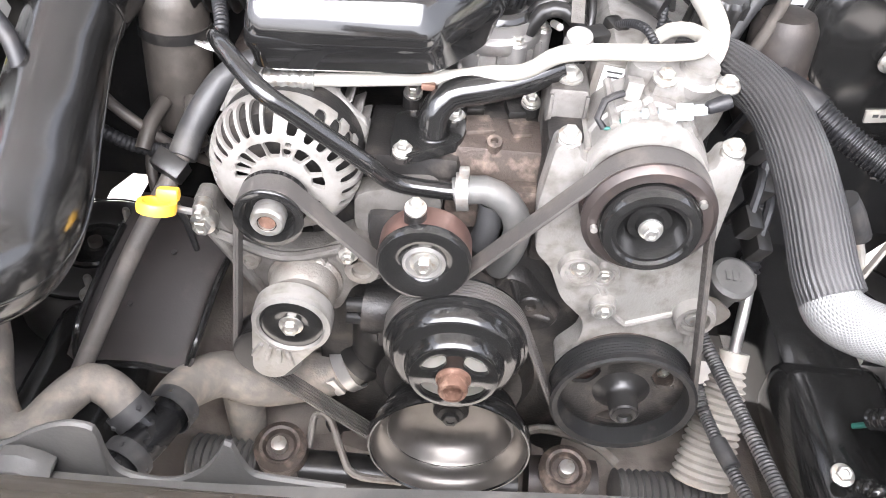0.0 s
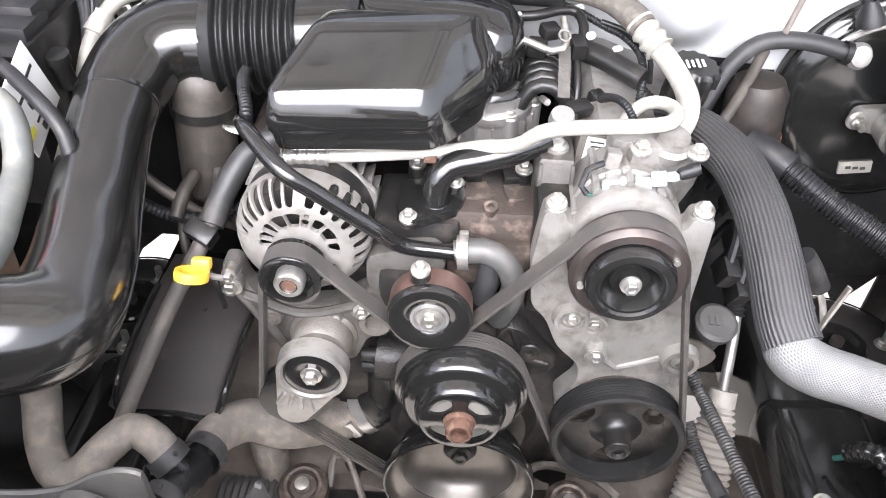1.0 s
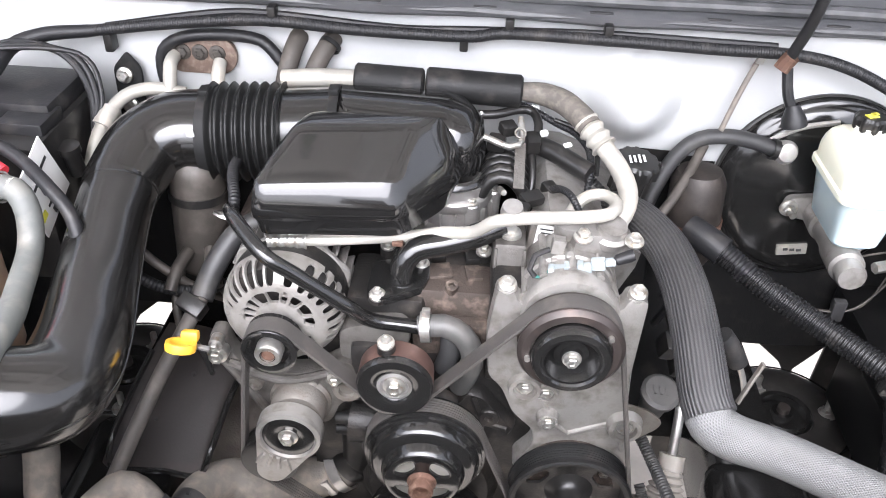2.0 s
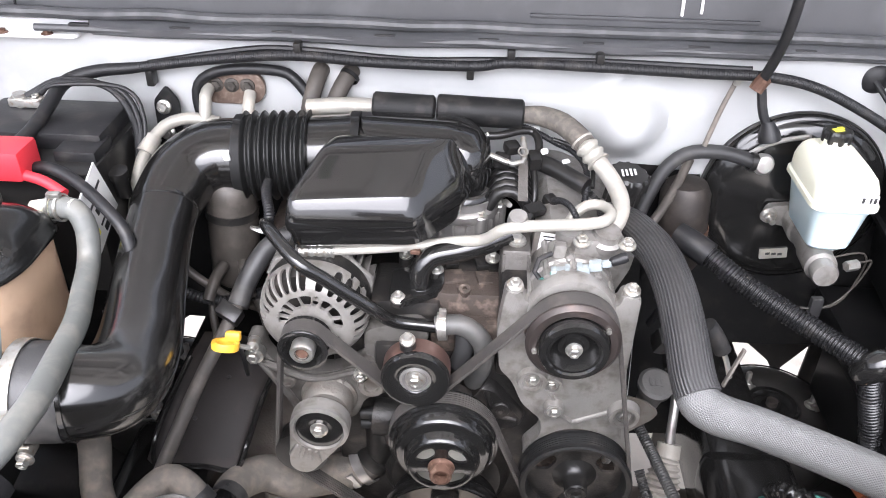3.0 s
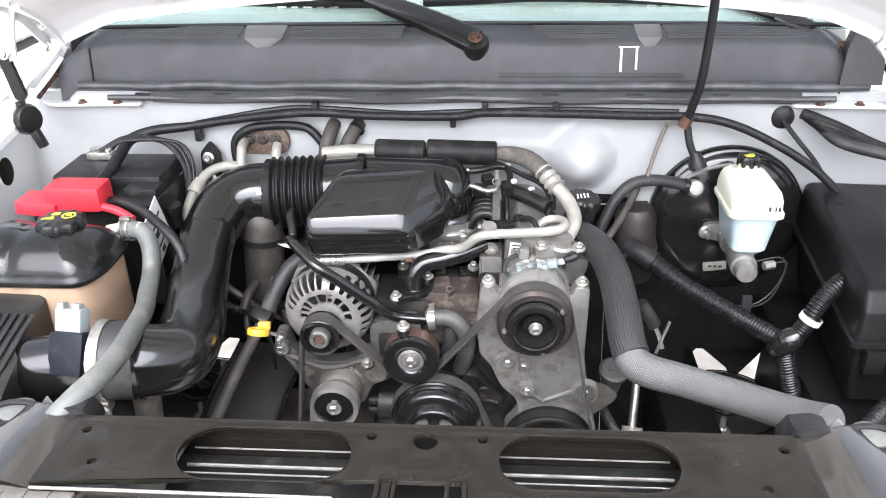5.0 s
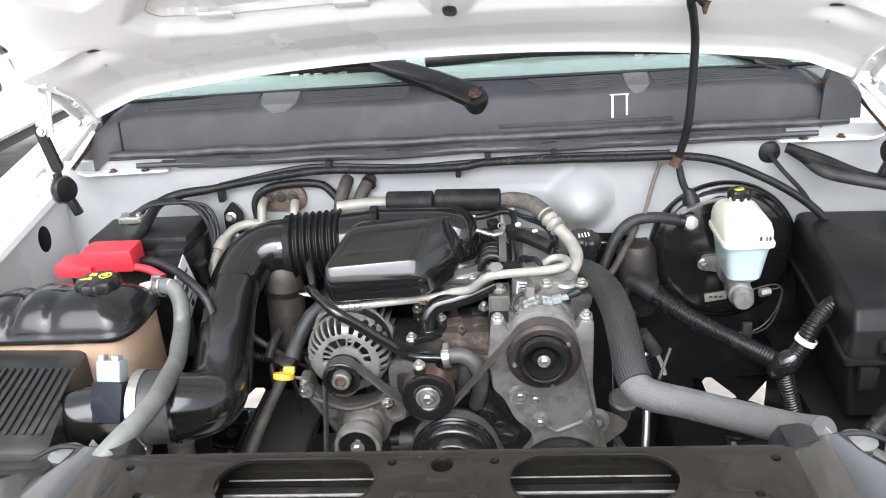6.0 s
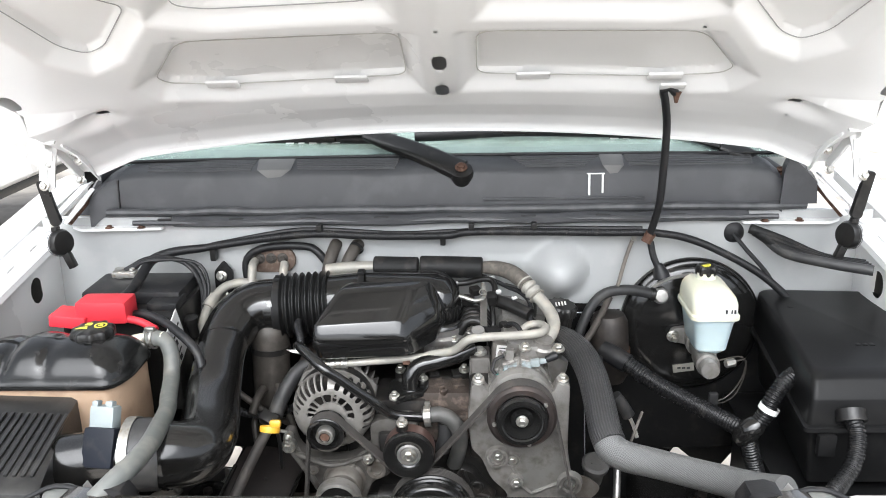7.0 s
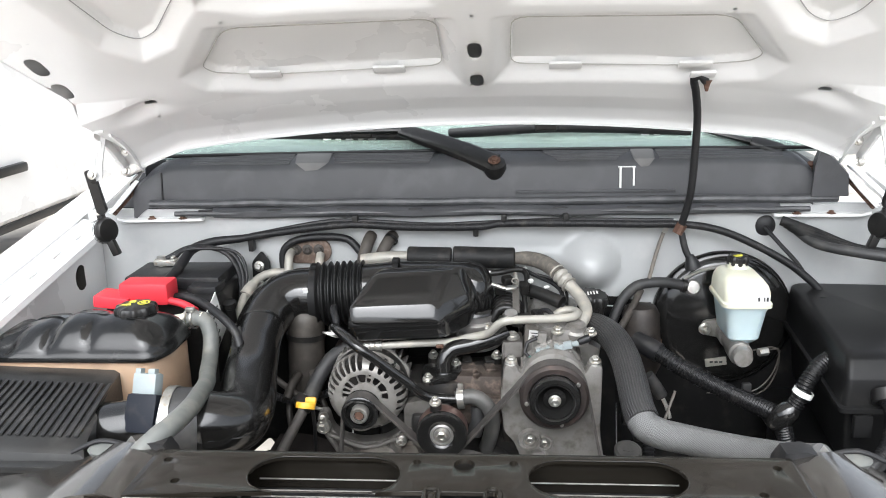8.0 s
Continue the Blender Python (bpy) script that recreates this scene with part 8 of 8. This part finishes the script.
    box(bm, (0.581, 0.819, 1.1315), (0.009, 0.006, 0.0012), 0, (0, 0, 20))
    part("cap_print", bm, yellow_ink, cap)
    bm = B()
    tube(bm, [(0.60, 0.72, 0.962), (0.63, 0.725, 0.965), (0.648, 0.74, 0.955), (0.64, 0.75, 0.90), (0.60, 0.74, 0.868), (0.53, 0.75, 0.862)], 0.0015, 8)
    tube(bm, [(0.59, 0.76, 0.945), (0.65, 0.77, 0.95), (0.66, 0.78, 0.90), (0.62, 0.76, 0.855), (0.52, 0.77, 0.85)], 0.0015, 8)
    part("brake_pipe", bm, can_metal, m)
    bm = B()
    tube(bm, [(0.600, 0.715, 0.962), (0.618, 0.72, 0.963)], 0.008, 6)
    part("pipe_nut", bm, zinc, m)
    bm = B()
    box(bm, (0.590, 0.742, 0.868), (0.018, 0.012, 0.034), 0.003)
    part("pipe_clip", bm, hose_dark, m)


def heat_can():
    k = thing("shielded_can", "grimy brown metal can beside the brake booster", "canister", (0.41, 0.86, 0.85))
    bm = B()
    lathe(bm, [(0, 0), (0.030, 0), (0.040, 0.02), (0.041, 0.06), (0.040, 0.135), (0.032, 0.152), (0, 0.156)], (0.404, 0.868, 0.85), (-0.05, 0.05, 1), 30)
    part("can", bm, can_brown, k)
    bm = B()
    clamp_band(bm, (0.401, 0.871, 0.92), (-0.05, 0.05, 1), 0.0415, 0.010)
    part("band", bm, rusty, k)


def sleeved_hose():
    h = thing("sleeved_hose", "large radiator hose in dark and pale woven sleeves", "hose", (0.35, 0.5, 0.9))
    bm = B()
    tube(bm, [(0.262, 0.765, 0.995), (0.272, 0.728, 1.012), (0.288, 0.685, 1.023), (0.308, 0.63, 1.024), (0.320, 0.57, 1.012), (0.325, 0.51, 0.992), (0.328, 0.455, 0.968), (0.333, 0.435, 0.957)], [0.025, 0.026, 0.0262, 0.0262, 0.0265, 0.0268, 0.0272, 0.0272], 40, step=0.006, uv=True)
    part("dark_sleeve", bm, sleeve_dark, h, "dark grey woven sleeve")
    bm = B()
    tube(bm, [(0.329, 0.447, 0.964), (0.335, 0.432, 0.950), (0.358, 0.425, 0.938), (0.400, 0.412, 0.934), (0.453, 0.375, 0.940), (0.490, 0.340, 0.950), (0.525, 0.292, 0.968), (0.549, 0.250, 0.990)], [0.0250, 0.0255, 0.0250, 0.0240, 0.0235, 0.0235, 0.024, 0.024], 40, step=0.006, uv=True)
    part("pale_sleeve", bm, sleeve_light, h, "pale grey woven sleeve")


def conduits():
    c = thing("corrugated_conduit", "black corrugated wiring conduit with taped junction", "conduit", (0.55, 0.6, 0.8))
    runs = {
        "main_run": ([(0.405, 0.768, 0.948), (0.465, 0.715, 0.922), (0.540, 0.65, 0.902), (0.60, 0.580, 0.896)], 0.0172),
        "drop": ([(0.602, 0.570, 0.892), (0.616, 0.570, 0.845), (0.638, 0.570, 0.771), (0.66, 0.58, 0.68)], 0.0165),
        "riser": ([(0.606, 0.572, 0.892), (0.628, 0.570, 0.928), (0.644, 0.573, 0.966), (0.668, 0.590, 0.988), (0.700, 0.615, 0.995)], 0.0155)}
    for name, (pts, r) in runs.items():
        bm = B()
        tube(bm, pts, r, 22, ribs=(0.0058, 0.0022))
        part(name, bm, conduit_black, c, sharp=120)
    bm = B()
    lathe(bm, [(0.012, -0.028), (0.0190, -0.018), (0.0215, 0.004), (0.019, 0.020), (0.012, 0.030)], (0.604, 0.571, 0.897), (0.5, -0.1, 0.6), 20)
    part("tape", bm, gloss_black, c, "shiny black tape wrap")
    bm = B()
    tube(bm, [(0.375, 0.795, 0.955), (0.393, 0.778, 0.951), (0.418, 0.758, 0.942)], [0.0195, 0.0205, 0.0205], 22)
    part("cuff", bm, rubber, c, "black tape cuff")
    bm = B()
    clamp_band(bm, (0.636, 0.570, 0.945), (0.4, 0, 0.9), 0.0165, 0.010)
    part("band", bm, label_white, c, "white tape band")
    d = thing("loop_conduit", "black corrugated loop from the fuse box", "conduit", (0.7, 0.4, 0.85))
    bm = B()
    tube(bm, [(0.735, 0.478, 0.980), (0.736, 0.448, 0.965), (0.722, 0.42, 0.93), (0.697, 0.40, 0.905), (0.66, 0.37, 0.89), (0.62, 0.34, 0.87)], 0.0145, 18, ribs=(0.0058, 0.0020))
    part("run", bm, conduit_black, d, sharp=120)
    bm = B()
    lathe(bm, [(0.018, -0.008), (0.024, -0.008), (0.024, 0.012), (0.018, 0.012)], (0.735, 0.474, 0.982), (0, 0.6, 0.7), 22)
    part("boot", bm, satin_black, d)
    e = thing("lower_conduits", "dusty grey corrugated cables by the frame rail", "conduit", (0.38, 0.55, 0.6))
    for k, pts in enumerate(([(0.335, 0.66, 0.68), (0.352, 0.62, 0.665), (0.372, 0.54, 0.66), (0.392, 0.455, 0.655), (0.41, 0.38, 0.65)], [(0.335, 0.60, 0.64), (0.345, 0.57, 0.62), (0.36, 0.50, 0.62), (0.38, 0.43, 0.62), (0.40, 0.36, 0.62)])):
        bm = B()
        tube(bm, pts, 0.0092 - 0.001 * k, 14, ribs=(0.0045, 0.0012))
        part("run", bm, hose_dark, e, sharp=120)
    bm = B()
    tube(bm, [(0.352, 0.53, 0.622), (0.362, 0.495, 0.622)], 0.0105, 14)
    part("tape", bm, hose_dark, e)
    f = thing("corner_harness", "black taped wiring with plugs by the headlamp", "wiring harness", (0.5, 0.45, 0.7))
    for pts in ([(0.50, 0.52, 0.70), (0.512, 0.50, 0.725), (0.53, 0.48, 0.72), (0.545, 0.45, 0.69), (0.54, 0.42, 0.66)], [(0.515, 0.515, 0.695), (0.53, 0.51, 0.71), (0.555, 0.49, 0.705), (0.575, 0.46, 0.68)], [(0.49, 0.47, 0.64), (0.50, 0.45, 0.66), (0.505, 0.42, 0.65), (0.50, 0.38, 0.62)]):
        bm = B()
        tube(bm, pts, 0.013, 12, ribs=(0.010, 0.002))
        part("wrap", bm, gloss_black, f)
    bm = B()
    bolt(bm, (0.47, 0.475, 0.655), (0, -0.3, 1), 0.009, 0.009)
    part("bolt", bm, zinc, f)
    bm = B()
    box(bm, (0.635, 0.535, 0.698), (0.019, 0.024, 0.018), 0.004, (10, 0, 20))
    part("orange_plug", bm, copper_wire, f, "orange plug")
    for p in ((0.575, 0.50, 0.685), (0.60, 0.47, 0.70), (0.545, 0.47, 0.705)):
        bm = B()
        box(bm, p, (0.026, 0.034, 0.022), 0.005, (15, 10, 30))
        part("plug", bm, matt_black, f)
    for k in range(3):
        bm = B()
        tube(bm, [(0.50 + 0.02 * k, 0.54, 0.66), (0.54 + 0.02 * k, 0.52, 0.70), (0.59, 0.50 - 0.02 * k, 0.705), (0.635, 0.52, 0.69 - 0.01 * k)], 0.0035, 8)
        part("loose_wire", bm, rubber if k else teal_wire, f)


def fuse_box():
    f = thing("fuse_box", "black plastic fuse box with sloping cover", "fuse box", (0.8, 0.68, 0.8))
    def lvl(z, k, front=0.0):
        return [Vector((x, y, z)) for x, y in rounded([(0.668 + k, 0.480 + k + front), (0.925 - k, 0.484 + k + front), (0.965 - k, 0.90 - k), (0.712 + k, 0.918 - k)], 0.012, 4)]
    bm = B()
    loft(bm, [lvl(0.958, 0.0), lvl(1.008, 0.003, -0.002), lvl(1.011, 0.003), lvl(1.037, 0.006, 0.010), lvl(1.042, 0.010, 0.014), lvl(1.0452, 0.016, 0.020), lvl(1.046, 0.022, 0.026)])
    cover = part("cover", bm, fuse_black, f)
    bm = B()
    loft(bm, [lvl(0.952, -0.006), lvl(0.960, -0.006), lvl(0.962, -0.002)])
    part("lip", bm, fuse_black, f)
    bm = B()
    loft(bm, [lvl(0.84, 0.02), lvl(0.954, 0.01)])
    part("base", bm, fuse_black, f)
    for k in range(3):
        bm = B()
        box(bm, (0.80 + 0.012 * k, 0.62, 1.0464), (0.009, 0.012 - 0.003 * (k % 2), 0.0012), 0.0003)
        part("raised_mark", bm, fuse_black, cover)
    bm = B()
    box(bm, (0.745, 0.80, 1.0464), (0.012, 0.003, 0.0012), 0.0003)
    part("raised_mark", bm, fuse_black, cover)
    bm = B()
    box(bm, (0.70, 0.474, 0.93), (0.03, 0.014, 0.04), 0.004)
    part("latch", bm, fuse_black, f)
    t = thing("fuse_box_tray", "black steel tray under the fuse box", "tray", (0.75, 0.6, 0.7))
    bm = B()
    box(bm, (0.80, 0.62, 0.79), (0.30, 0.52, 0.05), 0.01)
    box(bm, (0.665, 0.60, 0.72), (0.02, 0.40, 0.14), 0.005)
    part("tray", bm, fuse_black, t)
    bm = B()
    box(bm, (0.78, 0.33, 0.86), (0.16, 0.14, 0.06), 0.02)
    part("lamp_shelf", bm, white_paint, t, "white painted lamp shelf")
    q = thing("hose_bundle", "black pipes running under the cowl's end", "pipe bundle", (0.78, 0.88, 1.1))
    for k in range(4):
        bm = B()
        tube(bm, [(0.68 + 0.01 * k, 0.89, 1.185 - 0.006 * k), (0.74, 0.87 - 0.01 * k, 1.165 - 0.006 * k), (0.81, 0.83 - 0.012 * k, 1.14), (0.88, 0.80 - 0.012 * k, 1.135)], 0.0105, 12)
        part("pipe", bm, matt_black if k < 3 else hose_dark, q)


def steering():
    s = thing("steering_shaft", "polished steering shaft with ribbed tan boot", "steering shaft", (0.38, 0.6, 0.55))
    bm = B()
    tube(bm, [(0.405, 0.78, 0.80), (0.398, 0.70, 0.712), (0.387, 0.640, 0.632)], 0.0075, 14)
    part("shaft", bm, bright_alloy, s)
    bm = B()
    tube(bm, [(0.404, 0.775, 0.795), (0.398, 0.715, 0.728)], 0.0135, 14, ribs=(0.008, 0.003))
    part("damper", bm, rubber, s)
    bm = B()
    tube(bm, [(0.388, 0.645, 0.640), (0.383, 0.625, 0.613), (0.374, 0.590, 0.567), (0.362, 0.545, 0.512)], [0.017, 0.026, 0.034, 0.039], 26, ribs=(0.0095, 0.005))
    part("boot", bm, tan_boot, s, "ribbed tan rubber boot")
    bm = B()
    tube(bm, [(0.390, 0.652, 0.648), (0.387, 0.638, 0.631)], 0.019, 22)
    part("collar", bm, tan_boot, s)
    c = thing("steering_fluid_cap", "dusty black steering fluid filler cap", "filler cap", (0.345, 0.63, 0.75))
    bm = B()
    lathe(bm, [(0.018, -0.04), (0.020, 0.0), (0.026, 0.002), (0.027, 0.012), (0.022, 0.016), (0, 0.016)], (0.343, 0.640, 0.778), (0.05, -0.35, 1), 28)
    part("cap", bm, shroud_grey, c)
    bm = B()
    for k in range(3):
        box(bm, (0.335 + 0.008 * k, 0.6345, 0.7945 - 0.001 * k), (0.004, 0.012, 0.0015), 0, (20, 0, 0))
    part("raised_mark", bm, shroud_grey, c)
    b = thing("bracket_bar", "small grey steel bracket behind the hose", "bracket", (0.45, 0.6, 0.75))
    bm = B()
    tube(bm, [(0.378, 0.484, 0.930), (0.396, 0.494, 0.981)], 0.0045, 8, flat=0.5)
    part("bar", bm, grimy_alloy, b)
    bm = B()
    tube(bm, [(0.352, 0.515, 1.0), (0.364, 0.515, 0.985), (0.378, 0.513, 0.962)], 0.011, 14)
    part("sleeve", bm, matt_black, b)
    bm = B()
    tube(bm, [(0.378, 0.513, 0.962), (0.386, 0.51, 0.945), (0.392, 0.505, 0.925)], 0.0035, 8)
    part("wire_end", bm, zinc, b)
    for x, y, z in ((0.36, 0.70, 0.86), (0.345, 0.66, 0.84), (0.37, 0.67, 0.80), (0.35, 0.72, 0.90)):
        k = thing("wire_plug", "black wiring plug beside the engine", "plug", (x, y, z), group="plugs")
        bm = B()
        box(bm, (x, y, z + 0.012), (0.022, 0.03, 0.03), 0.005, (20, 15, 10))
        part("shell", bm, satin_black, k)
        bm = B()
        tube(bm, [(x, y, z + 0.02), (x + 0.01, y + 0.03, z + 0.05), (x + 0.02, y + 0.08, z + 0.03), (x + 0.01, y + 0.12, z - 0.05)], 0.006, 8)
        part("wire", bm, rubber, k)


def neighbour():
    v = thing("parked_van", "white parked van beside the truck, dark door handle", "van", (-3.35, 3.2, 0.0))
    bm = B()
    box(bm, (-3.40, 3.2, 1.40), (1.9, 5.2, 1.5), 0.10, None, 3)
    part("body", bm, white_paint, v)
    bm = B()
    box(bm, (-3.40, 3.2, 0.645), (1.86, 5.1, 0.05), 0.02)
    part("sill", bm, satin_black, v)
    for dx in (-0.8, 0.8):
        for dy in (-1.7, 1.9):
            bm = B()
            lathe(bm, [(0, -0.1), (0.30, -0.1), (0.34, -0.08), (0.34, 0.08), (0.30, 0.1), (0, 0.1)], (-3.40 + dx, 3.2 + dy, 0.34), (1, 0, 0), 32)
            part("wheel", bm, rubber, v)
    bm = B()
    box(bm, (-2.435, 3.18, 0.945), (0.04, 0.26, 0.055), 0.02)
    part("door_handle", bm, satin_black, v)


refrigerant_lines()
brake_side()
heat_can()
sleeved_hose()
conduits()
fuse_box()
steering()
neighbour()
